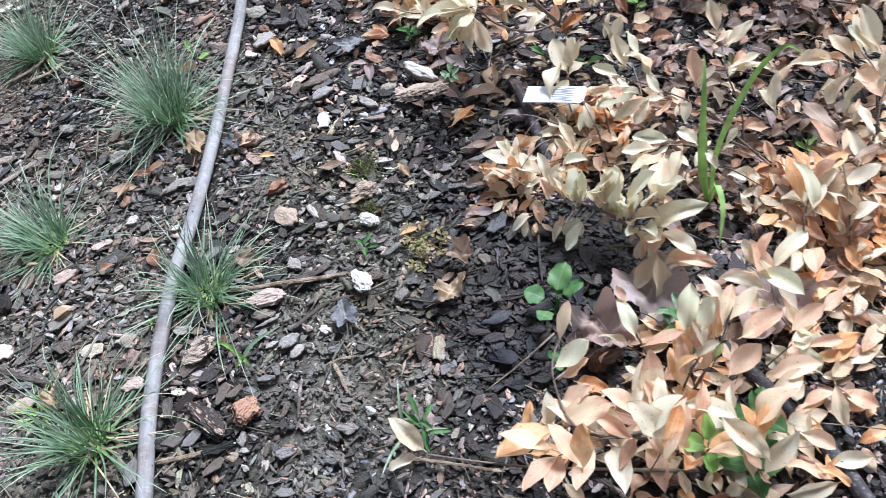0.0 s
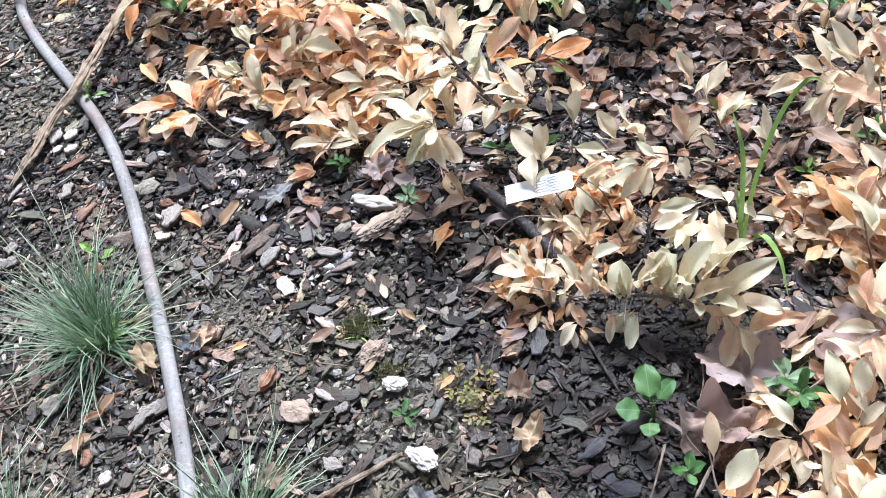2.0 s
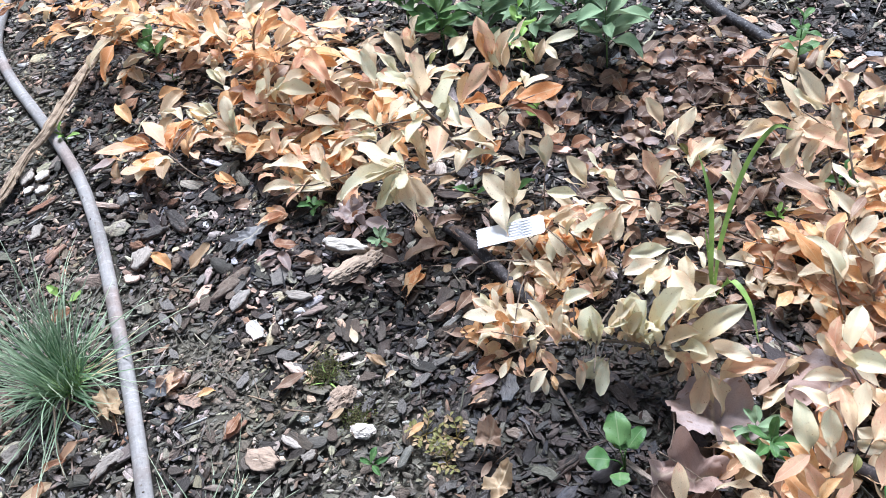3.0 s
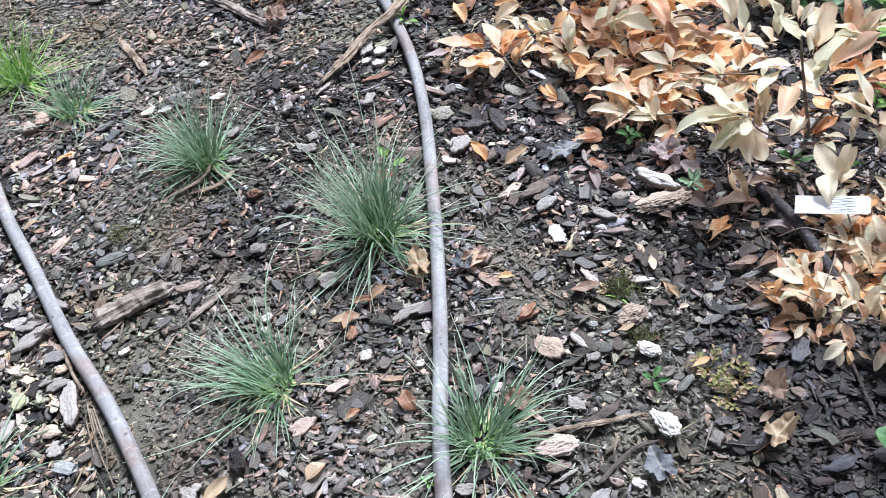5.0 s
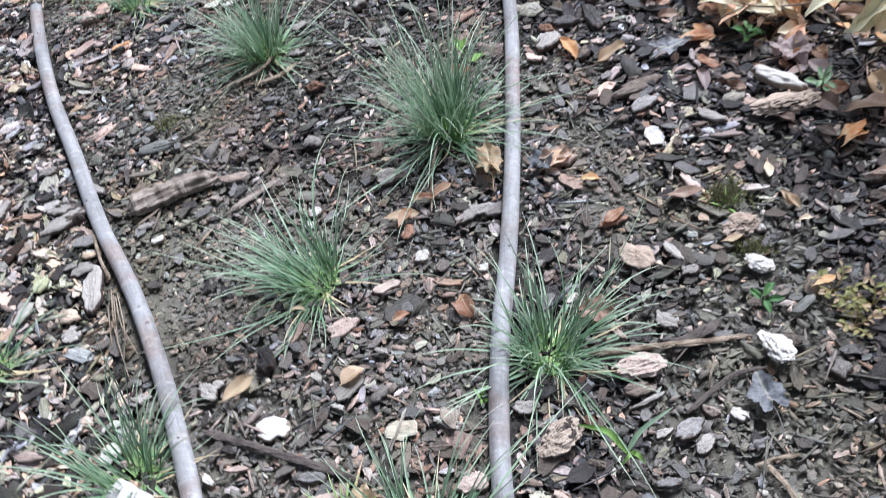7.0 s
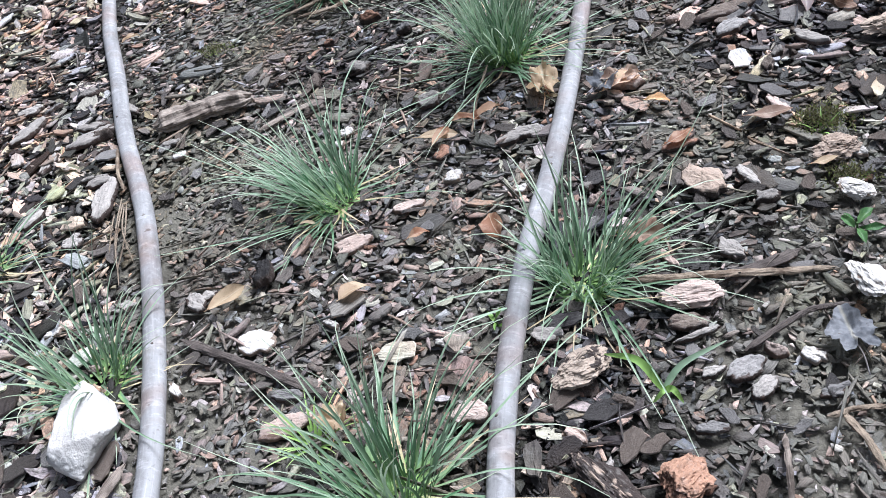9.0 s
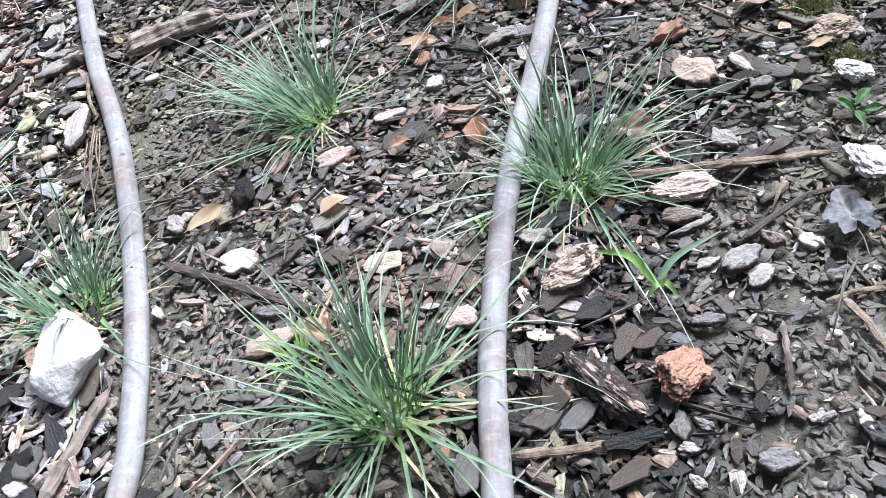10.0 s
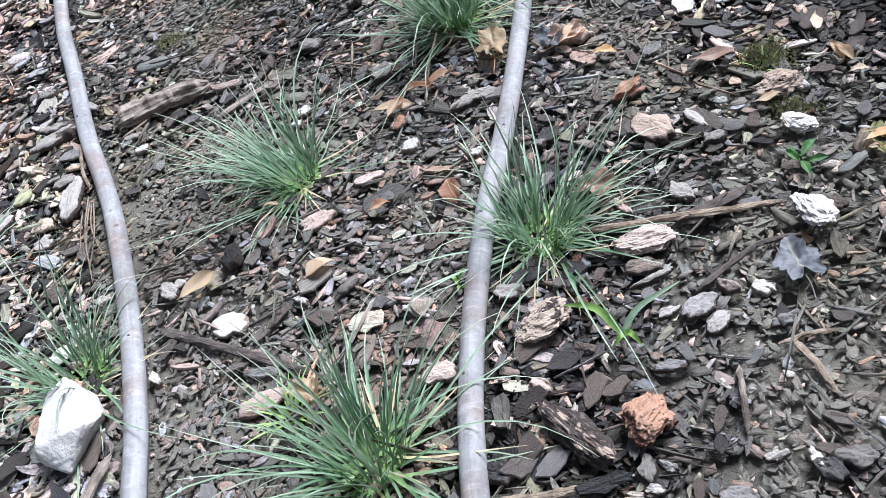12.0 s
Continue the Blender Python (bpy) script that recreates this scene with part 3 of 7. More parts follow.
def twigs(plant, x, y, reach, count, seed):
    """Bare dead twigs that cross each other low in a shrub."""
    rng = random.Random(seed)
    for _ in range(count):
        a, r = rng.uniform(0, TAU), reach * rng.random() ** 0.5
        px, py = x + r * math.cos(a), y + r * math.sin(a)
        b, s = rng.uniform(0, TAU), rng.uniform(0.05, 0.11)
        z = ground_height(px, py)
        p = Vector((px, py, z + rng.uniform(0.008, 0.03)))
        q = Vector((px + s * math.cos(b), py + s * math.sin(b), z + rng.uniform(0.015, 0.075)))
        mid = (p + q) / 2 + Vector((rng.uniform(-0.008, 0.008), rng.uniform(-0.008, 0.008), rng.uniform(0, 0.012)))
        stem(plant, [p, mid, q], rng.uniform(0.0014, 0.0028), 0.5, "twig", rng.choice((TWIG, TWIG, DARK_WOOD)), 5)


def fallen_leaf(x, y, length, yaw, tone, up=0.012, label="dry fallen leaf lying on the bark mulch", tilt=0.1, width=1.0):
    """A single dry leaf on the mulch."""
    global leaf_count
    leaf_count += 1
    pick = random.Random(leaf_count * 13)
    d = Vector((math.cos(radians(yaw)), math.sin(radians(yaw)), tilt * pick.uniform(-1, 1)))
    base = Vector((x, y, ground_height(x, y) + up)) - d * length / 2
    ob = new("fallen_leaf", LEAF_MESHES[tone, pick.randrange(len(LEAF_SHAPES))])
    ob.matrix_basis = aim(base, base + d * length, pick.uniform(-18, 18), width)
    return tagged(ob, label, "leaf", "fallen leaves on the mulch")


def lobed_leaf(x, y, length, yaw, tone, lobes=5, label="large lobed dry leaf lying on the mulch", up=0.012, deep=0.22, wide=0.75, seed=1, curl=0.25):
    """A lobed leaf, oak or maple, curled at the rim."""
    bm = bmesh.new()
    uv = bm.loops.layers.uv.verify()
    n, rings, rows = 60, 9, []
    centre = bm.verts.new((0, 0, 0.05 * length))
    for r in range(1, rings + 1):
        row = []
        for k in range(n):
            a = TAU * k / n
            ca, sa = math.cos(a), math.sin(a)
            lobe = 1 - deep * (0.5 - 0.5 * math.cos(lobes * a + 0.5 * math.sin(a + seed))) + 0.22 * noise.noise(Vector((ca * 1.2 + seed, sa * 1.2, 1)))
            ragged = 0.16 * noise.noise(Vector((ca * 5 + seed, sa * 5, 4))) + 0.07 * noise.noise(Vector((ca * 13, sa * 13 + seed, 2)))
            notch = 1 - 0.35 * math.exp(-((a - math.pi) / 0.25) ** 2)
            k1 = r / rings
            rad = length / 2 * (lobe + ragged * k1) * notch * k1
            px, py = rad * ca, rad * sa * wide
            crease = abs(noise.noise(Vector((px / length * 2.4 + seed, py / length * 2.4, 6)))) + 0.22 * abs(noise.noise(Vector((px / length * 8, py / length * 8 + seed, 3))))
            z = curl * length * (k1 ** 2 * (0.25 + 0.35 * math.sin(2 * a + seed) + 0.25 * math.sin(5 * a + 2 * seed)) + 0.6 * crease) + length * k1 * (0.14 * abs(noise.noise(Vector((px / length * 6 + seed, py / length * 6, 9)))) + 0.045 * noise.noise(Vector((px / length * 19, py / length * 19, seed))))
            row.append(bm.verts.new((px, py, max(z, -0.012))))
        rows.append(row)
    faces = [bm.faces.new((centre, rows[0][k], rows[0][(k + 1) % n])) for k in range(n)]
    for a, b in zip(rows, rows[1:]):
        faces += [bm.faces.new((a[k], b[k], b[(k + 1) % n], a[(k + 1) % n])) for k in range(n)]
    for f in faces:
        f.smooth = True
        for loop in f.loops:
            loop[uv].uv = (0.5 + loop.vert.co.y / length, 0.5 + loop.vert.co.x / length)
    tube(bm, smooth_line([(-length * 0.25, 0, 0.0), (-length * 0.5, 0.01 * length, 0.02 * length), (-length * 0.8, 0.06 * length, 0)], 4), length * 0.012, 5)
    ob = part("fallen_leaf", bm, LEAF[tone])
    ob.matrix_basis = pose(x, y, ground_height(x, y) + up, 0, 0, yaw)
    return tagged(ob, label, "leaf", "fallen leaves on the mulch")


# ---- bark pieces and wood ----
def chunk_mesh(name, rng, length, width, thick):
    """A thick piece of bark: an angular outline, broken sides, a layered top. tone: 0 on the dark outer bark of its sides, 1 on its pale top."""
    n, rings = 40, 9
    ang = np.arange(n) / n * TAU
    shift = rng.uniform(0, 50, 3)
    corners = int(rng.integers(4, 7))
    turn, depth = rng.uniform(0, TAU), rng.uniform(0.55, 0.9)
    sector = TAU / corners
    cut = np.cos(sector / 2) / np.cos((ang + turn + 0.35 * np.sin(ang * 2 + turn)) % sector - sector / 2)
    rim = 1 + depth * (cut - 1) + np.array([0.26 * noise.noise(Vector((math.cos(a) * 1.3 + shift[0], math.sin(a) * 1.3, shift[1]))) + 0.10 * noise.noise(Vector((math.cos(a) * 6 + shift[0], math.sin(a) * 6, shift[2]))) for a in ang])
    ox, oy = np.cos(ang) * length / 2 * rim, np.sin(ang) * width / 2 * rim
    verts = [np.stack([ox * 0.96, oy * 0.96, np.zeros(n)], 1), np.stack([ox, oy, np.full(n, 0.25 * thick)], 1), np.stack([ox * 0.95, oy * 0.95, np.full(n, 0.55 * thick)], 1)]
    pale = [np.zeros(n), np.zeros(n), np.full(n, 0.1)]
    for r in range(rings):
        k = 0.88 - 0.88 * r / rings
        x, y = ox * k, oy * k
        z, p = [], []
        for px, py in zip(x, y):
            plate = noise.noise(Vector((px / length * 1.6 + shift[0], py / width * 2.2, shift[1])))
            step = math.floor(plate * 4 + 0.5) / 4
            lump = noise.noise(Vector((px / length * 4 + shift[2], py / width * 5, shift[0])))
            fine = noise.noise(Vector((px / length * 11, py / width * 13 + shift[2], shift[0])))
            z.append(0.82 + 0.20 * step + 0.24 * plate + 0.16 * lump + 0.16 * fine + 0.25 * (1 - k * k))
            p.append(min(max(0.80 + 1.3 * (0.72 - k) + 0.9 * plate + 0.6 * lump, 0), 1))
        verts.append(np.stack([x, y, thick * np.array(z)], 1))
        pale.append(np.array(p))
    v = np.concatenate(verts + [verts[-1].mean(axis=0, keepdims=True)])
    pale = np.concatenate(pale + [pale[-1].mean(keepdims=True)])
    for q in v:
        at = Vector((q[0] / length * 7 + shift[1], q[1] / length * 7, q[2] / length * 7 + shift[2]))
        q += np.array([noise.noise(at), noise.noise(at + Vector((7, 3, 1))), noise.noise(at + Vector((1, 9, 4)))]) * (0.035 * length, 0.05 * width, 0.10 * thick)
    v[:, 2] += rng.uniform(-0.25, 0.3) * thick * (v[:, 0] / (length / 2)) ** 2
    bands = rings + 2
    faces = []
    for band in range(bands):
        for k in range(n):
            a, c = band * n + k, band * n + (k + 1) % n
            faces += [(a, c, c + n), (a, c + n, a + n)]
    top, mid = bands * n, (bands + 1) * n
    faces += [(top + k, top + (k + 1) % n, mid) for k in range(n)]
    return joined_mesh(name, v, np.array(faces), v[:, :2] + rng.uniform(0, 5, 2), pale, True)


def lump_mesh(name, rng, length, width, thick, ridged=0.5, worn=0.0):
    """A broken lump of bark: flat breaks, thin crevices along its length. tone: differs by break, higher where a break
    faces up, lower where it faces down and in the crevices.
    """
    bm = bmesh.new()
    bmesh.ops.create_icosphere(bm, subdivisions=5, radius=1.0)
    a, b, c = rng.uniform(0, 50, 3)
    cuts = [(Vector(w).normalized(), d, k) for w, d, k in zip(rng.normal(0, 1, (26, 3)), rng.uniform(0.70, 1.0, 26), rng.uniform(-0.6, 0.6, 26))]
    verts, pale = [], []
    for v in bm.verts:
        q = v.co.copy()
        ragged = q + 0.16 * Vector((noise.noise(q * 3 + Vector((a, b, c))), noise.noise(q * 3 + Vector((b, c, a))), noise.noise(q * 3 + Vector((c, a, b)))))
        size, (w, _, shade) = min(((d / max(ragged.dot(w), 0.05), (w, d, k)) for w, d, k in cuts), key=lambda e: e[0])
        size = min(size, 1.12)
        split = min(abs(noise.noise(Vector((q.x * 0.9 + b, q.y * 4.5 + c, q.z * 4.5 + a)))) * 7, 1)
        layer = min(abs(noise.noise(Vector((q.x * 1.5 + c, q.y * 2.0 + a, q.z * 7 + b)))) * 5, 1)
        coarse_grain = noise.noise(Vector((q.x * 2.5, q.y * 6, q.z * 6)) + Vector((c, a, b)))
        fine = noise.noise(Vector((q.x * 7, q.y * 19, q.z * 19)) + Vector((c, a, b)))
        cleft = ridged * split + (1 - ridged) * (0.5 + 0.5 * split)
        p = q * size * (0.86 + 0.12 * cleft + 0.05 * layer + 0.09 * coarse_grain + 0.05 * fine)
        verts.append((p.x * length / 2, p.y * width / 2, (p.z * 0.5 + 0.42) * thick))
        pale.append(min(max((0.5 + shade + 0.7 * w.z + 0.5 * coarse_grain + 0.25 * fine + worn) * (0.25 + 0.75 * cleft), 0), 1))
    faces = np.array([[v.index for v in f.verts] for f in bm.faces])
    bm.free()
    verts = np.array(verts)
    return joined_mesh(name, verts, faces, verts[:, :2] + rng.uniform(0, 5, 2), np.array(pale))


piece_seed = 0


def bark_piece(x, y, length, width, yaw, tone, thick=0.3, tilt=0.0, up=0.0, label="", name="bark_piece", parent=None, ridged=None, worn=0.0):
    """A piece of bark of its own, lying on the mulch."""
    global piece_seed
    piece_seed += 1
    rng = np.random.default_rng(piece_seed)
    if ridged is None:
        me = chunk_mesh(name, rng, length, width, max(width * thick, 0.004))
    else:
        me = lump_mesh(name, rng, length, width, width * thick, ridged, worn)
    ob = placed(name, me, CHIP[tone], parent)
    ob.matrix_basis = pose(x, y, ground_height(x, y) + 0.004 + up, tilt, tilt * 0.5, yaw)
    if not parent:
        tagged(ob, label or "pale weathered piece of bark on the mulch", "bark", "large bark pieces on the mulch")
    return ob


def stick(points, thick, material, label, name="stick", wobble=0.3, end=0.8, flat=0.7, category="stick", fray=1.0):
    """A bare split stick that lies along points (x, y, height over the bed), its ends broken off in splinters."""
    bm = bmesh.new()
    line = smooth_line([(x, y, ground_height(x, y) + z) for x, y, z in points], 16)
    seed = int(thick * 1e4) + len(points)
    rng = random.Random(seed + int(points[0][0] * 1e3))
    line = [q + Vector((noise.noise(q * 26), noise.noise(q * 26 + Vector((9, 3, 1))), 0)) * thick * 0.2 for q in line]

    def radius(t):
        worn = min(1, 0.35 + min(t, 1 - t) / 0.07)
        return thick / 2 * (1 - (1 - end) * t) * worn * (1 + 0.16 * noise.noise(Vector((t * 14, seed, 2))))

    sides = 34 if thick > 0.012 else 12
    rings = tube(bm, line, radius, sides, wobble * 1.4, seed, True, flat)
    if thick > 0.012:
        for i, ring in enumerate(rings):
            for k, v in enumerate(ring):
                a = TAU * k / sides
                ridge = min(abs(noise.noise(Vector((math.cos(a) * 7 + seed, math.sin(a) * 7, i * 0.03)))) * 5, 1)
                v.co = line[i] + (v.co - line[i]) * (0.86 + 0.16 * ridge + 0.05 * noise.noise(Vector((math.cos(a) * 9, math.sin(a) * 9, i * 0.3))))
    for ring, way in ((rings[0], line[0] - line[1]), (rings[-1], line[-1] - line[-2])):
        way = way.normalized()
        for v in ring:
            v.co += way * rng.uniform(-0.2, 1.0) * thick * fray
    for f in bm.faces:
        f.smooth = False
    return tagged(part(name, bm, material), label, category)


def hose(points, thick, material, label, open_end=False):
    """A hose along points (x, y, height), with a hollow cut end where it stops in view."""
    ob = thing("hose", label, "hose", (points[0][0], points[0][1], ground_height(points[0][0], points[0][1])))
    line = [q - ob.location for q in smooth_line([(x, y, ground_height(x, y) + z) for x, y, z in points], 9)]
    for a, b in zip(line, line[1:]):
        for k in range(3):
            q = a.lerp(b, k / 3) + ob.location
            for i in (-1, 0, 1):
                for j in (-1, 0, 1):
                    HOSE_SPOTS.setdefault((round(q.x / 0.05) + i, round(q.y / 0.05) + j), []).append((q.x, q.y))
    bm = bmesh.new()
    rings = tube(bm, line, thick / 2, 18, 0.05, 3, not open_end, 0.93)
    if open_end:
        bm.faces.new(rings[-1])
        mid = sum((v.co for v in rings[0]), Vector()) / len(rings[0])
        way = (line[1] - line[0]).normalized()
        lip = [bm.verts.new(mid + (v.co - mid) * 0.78) for v in rings[0]]
        deep = [bm.verts.new(v.co + way * 0.03) for v in lip]
        n = len(lip)
        for a, b in ((rings[0], lip), (lip, deep)):
            for k in range(n):
                bm.faces.new((a[(k + 1) % n], a[k], b[k], b[(k + 1) % n]))
        bm.faces.new(deep[::-1])
    wall = part("hose_wall", bm, material, ob)
    dot = bmesh.new()
    bmesh.ops.create_cone(dot, cap_ends=True, segments=10, radius1=0.0013, radius2=0.0008, depth=0.0008)
    dot_me = bpy.data.meshes.new("drip_hole")
    dot.to_mesh(dot_me)
    dot.free()
    for k in range(14, len(line) - 3, 29):
        way = (line[k + 1] - line[k]).normalized()
        side = way.cross(Vector((0, 0, 1))).normalized()
        lean_to = side * (0.35 if k % 2 else -0.2) + Vector((0, 0, 0.93))
        hole = placed("drip_hole", dot_me, DARK_WOOD, wall)
        hole.matrix_basis = Matrix.Translation(line[k] + lean_to.normalized() * thick * 0.475) @ lean_to.to_track_quat("Z", "Y").to_matrix().to_4x4()
    return ob


# ---- grass ----
def blade(bm, uv, root, way, length, width, droop, pick, segs=8, swing=0.0):
    """A narrow folded blade that arches over."""
    way = Vector(way).normalized()
    flat_way = Vector((way.x, way.y, 0))
    side = way.cross(Vector((0, 0, 1)))
    side = side.normalized() if side.length > 0.05 else Vector((1, 0, 0))
    pos, d, rows = Vector(root), way.copy(), []
    for i in range(segs + 1):
        t = i / segs
        w = width / 2 * (1 - t ** 2.2) + 0.00012
        up = side.cross(d).normalized()
        rows.append([bm.verts.new(pos - side * w + up * w * 0.5), bm.verts.new(pos), bm.verts.new(pos + side * w + up * w * 0.5)])
        pos = pos + d * (length / segs)
        d = (d + (flat_way * 0.25 + Vector((0, 0, -1))) * droop * (0.4 + t) / segs + side * swing * (0.3 + t) / segs).normalized()
    for i in range(segs):
        for j in range(2):
            f = bm.faces.new((rows[i][j], rows[i][j + 1], rows[i + 1][j + 1], rows[i + 1][j]))
            f.smooth = True
            for loop, t in zip(f.loops, (i, i, i + 1, i + 1)):
                loop[uv].uv = (pick, t / segs)


def grass_tuft(x, y, blades, length, seed, lean=(0, 0), wide=0.0018, green=None, low=0.27, dry=12, label="", root=0.02, tall=1.0):
    """A clump of narrow grass: upright blades in the middle, long arching ones lying outward, some dry."""
    rng = random.Random(seed)
    z = ground_height(x, y)
    ob = thing("grass_tuft", label or "blue-green clump of narrow ornamental grass in bark mulch", "grass", (x, y, z), "grass clumps in the bed")
    for name, count, material in (("foliage", blades, green or GRASS), ("dry_foliage", dry, GRASS_DRY)):
        bm = bmesh.new()
        uv = bm.loops.layers.uv.verify()
        for _ in range(count):
            a = rng.uniform(0, TAU)
            r = root * rng.random() ** 0.5
            low_lying = rng.random() < low or name == "dry_foliage"
            out = rng.uniform(0.9, 1.3) if low_lying else rng.uniform(0.05, 0.75)
            up = rng.uniform(0.12, 0.55) if low_lying else tall * rng.uniform(0.7, 1.1)
            d = Vector((math.cos(a) * out + lean[0], math.sin(a) * out + lean[1], up))
            reach = rng.random() ** 1.35
            s = length * (0.32 + 0.72 * reach) * (0.7 if name == "dry_foliage" else 1.0)
            if rng.random() < 0.12:
                s *= 1.35
            droop = rng.uniform(0.1, 0.9) if low_lying else rng.choice((rng.uniform(0.1, 0.8), rng.uniform(1.0, 3.0)))
            b = a + rng.uniform(-0.8, 0.8)
            blade(bm, uv, (r * math.cos(b), r * math.sin(b), -0.004), d, s, wide * rng.uniform(0.6, 1.2), droop, min(max(0.15 + 0.75 * reach + rng.gauss(0, 0.22), 0), 1), 8, rng.gauss(0, 0.55))
        for v in bm.verts:
            if v.co.z < 0.005:
                v.co.z = 0.005 + 0.02 * (v.co.z - 0.005)
        tagged(part(name, bm, material, ob), kind="stuff")
    return ob


# ---- small plants ----
def weed(x, y, leaves, size, tone, seed, height=0.03, label="", width=1.0, up=0.5, lean=(0, 0), name="weed_seedling", rounded=False):
    """A small broad-leaved plant: a short stem and leaves in whorls."""
    rng = random.Random(seed)
    z = ground_height(x, y)
    ob = thing(name, label or "small green weed seedling growing through mulch", "weed", (x, y, z), "weeds in the bed")
    top = Vector((x + lean[0] * height, y + lean[1] * height, z + height))
    foot = Vector((x, y, z - 0.004))
    stem(ob, [foot, (foot + top) / 2 + Vector((0.001, 0, 0)), top], 0.0024, 0.6, "stem", LEAF["green"])
    for i in range(leaves):
        a = i * 2.4 + rng.uniform(-0.3, 0.3)
        k = 0.45 + 0.55 * i / max(leaves - 1, 1)
        q = foot.lerp(top, k)
        d = Vector((math.cos(a), math.sin(a), up * rng.uniform(0.3, 1.4) + (0.8 if i == leaves - 1 else 0))).normalized()
        s = size * rng.uniform(0.75, 1.1) * (1.1 - 0.3 * k)
        blade_ob = leaf(ob, q, q + d * s, tone, rng.uniform(-15, 15), width)
        if rounded:
            blade_ob.data = ROUND_LEAF
    return ob


def sprawling_weed(x, y, reach, seed):
    """A low weed whose thin stems lie out over the mulch, set with tiny fleshy leaves."""
    rng = random.Random(seed)
    z = ground_height(x, y)
    ob = thing("succulent_weed", "low olive green succulent weed on mulch", "weed", (x, y, z), "weeds in the bed")
    for i in range(5):
        a = TAU * i / 5 + rng.uniform(-0.5, 0.5)
        r = reach * rng.uniform(0.6, 1.1)
        line = [(x, y, z + 0.002), (x + r * 0.5 * math.cos(a), y + r * 0.5 * math.sin(a), z + 0.010), (x + r * math.cos(a + 0.3), y + r * math.sin(a + 0.3), z + 0.013)]
        twig = stem(ob, line, 0.0014, 0.6, "stem", LEAF["olive"], 5)
        path = smooth_line(line, 6)
        for k in range(4, len(path), 3):
            for side in (-1, 1):
                b = a + side * rng.uniform(0.5, 1.4)
                s = rng.uniform(0.005, 0.009)
                leaf(ob, path[k], path[k] + Vector((math.cos(b), math.sin(b), rng.uniform(0.1, 0.7))) * s, rng.choice(("olive", "olive", "tan")), width=1.2, twig=twig)
    return ob


def broad_grass(x, y, blades, length, wide, seed, lean=(0, 0), label="", spread=0.7, material=None):
    """A seedling of broad-bladed grass."""
    rng = random.Random(seed)
    ob = thing("grass_seedling", label or "bright green broad-bladed grass seedling", "grass", (x, y, ground_height(x, y)), "weeds in the bed")
    for i in range(blades):
        bm = bmesh.new()
        uv = bm.loops.layers.uv.verify()
        a = TAU * i / blades + rng.uniform(-0.5, 0.5)
        d = Vector((math.cos(a) * spread + lean[0], math.sin(a) * spread + lean[1], rng.uniform(0.5, 1.2)))
        blade(bm, uv, (0, 0, -0.003), d, length * rng.uniform(0.6, 1.0), wide * rng.uniform(0.7, 1.1), rng.uniform(0.4, 1.2), 0.8 + 0.2 * rng.random(), 10)
        part("blade", bm, material or GRASS_LIGHT, ob)
    return ob


def blade_line(plant, points, width, material=None):
    """A broad grass blade of a plant along points."""
    bm = bmesh.new()
    uv = bm.loops.layers.uv.verify()
    line = [q - plant.location for q in smooth_line(points, 7)]
    rows = []
    for i, q in enumerate(line):
        t = i / (len(line) - 1)
        way = (line[min(i + 1, len(line) - 1)] - line[max(i - 1, 0)]).normalized()
        side = way.cross(Vector((0.2, -0.6, 0.75))).normalized()
        up = side.cross(way)
        w = width / 2 * min(1, 0.45 + 3 * t) * (1 - t ** 3) + 0.0003
        rows.append([bm.verts.new(q - side * w + up * w * 0.35), bm.verts.new(q), bm.verts.new(q + side * w + up * w * 0.35)])
    for i, (a, b) in enumerate(zip(rows, rows[1:])):
        for j in range(2):
            f = bm.faces.new((a[j], a[j + 1], b[j + 1], b[j]))
            f.smooth = True
            for loop, t in zip(f.loops, (i, i, i + 1, i + 1)):
                loop[uv].uv = (0.75, 0.25 + 0.45 * t / len(rows))
    return part("blade", bm, material or GRASS_LIGHT, plant)


def moss_patch(x, y, size, seed):
    """A low cushion of moss: many tiny upright leaflets."""
    rng = random.Random(seed)
    bm = bmesh.new()
    uv = bm.loops.layers.uv.verify()
    for _ in range(300):
        a, r = rng.uniform(0, TAU), size * rng.random() ** 0.7 * (0.7 + 0.3 * math.sin(3 * rng.uniform(0, 2)))
        px, py = r * math.cos(a), r * math.sin(a) * 0.8
        blade(bm, uv, (px, py, 0.001 + 0.003 * (1 - r / size)), (rng.uniform(-1, 1), rng.uniform(-1, 1), 1), rng.uniform(0.0018, 0.004), 0.0013, 0.4, rng.random(), 2)
    ob = part("moss", bm, MOSS)
    ob.location = (x, y, ground_height(x, y) + 0.003)
    return tagged(ob, "thin cushion of olive green moss on the mulch", "moss", kind="stuff")


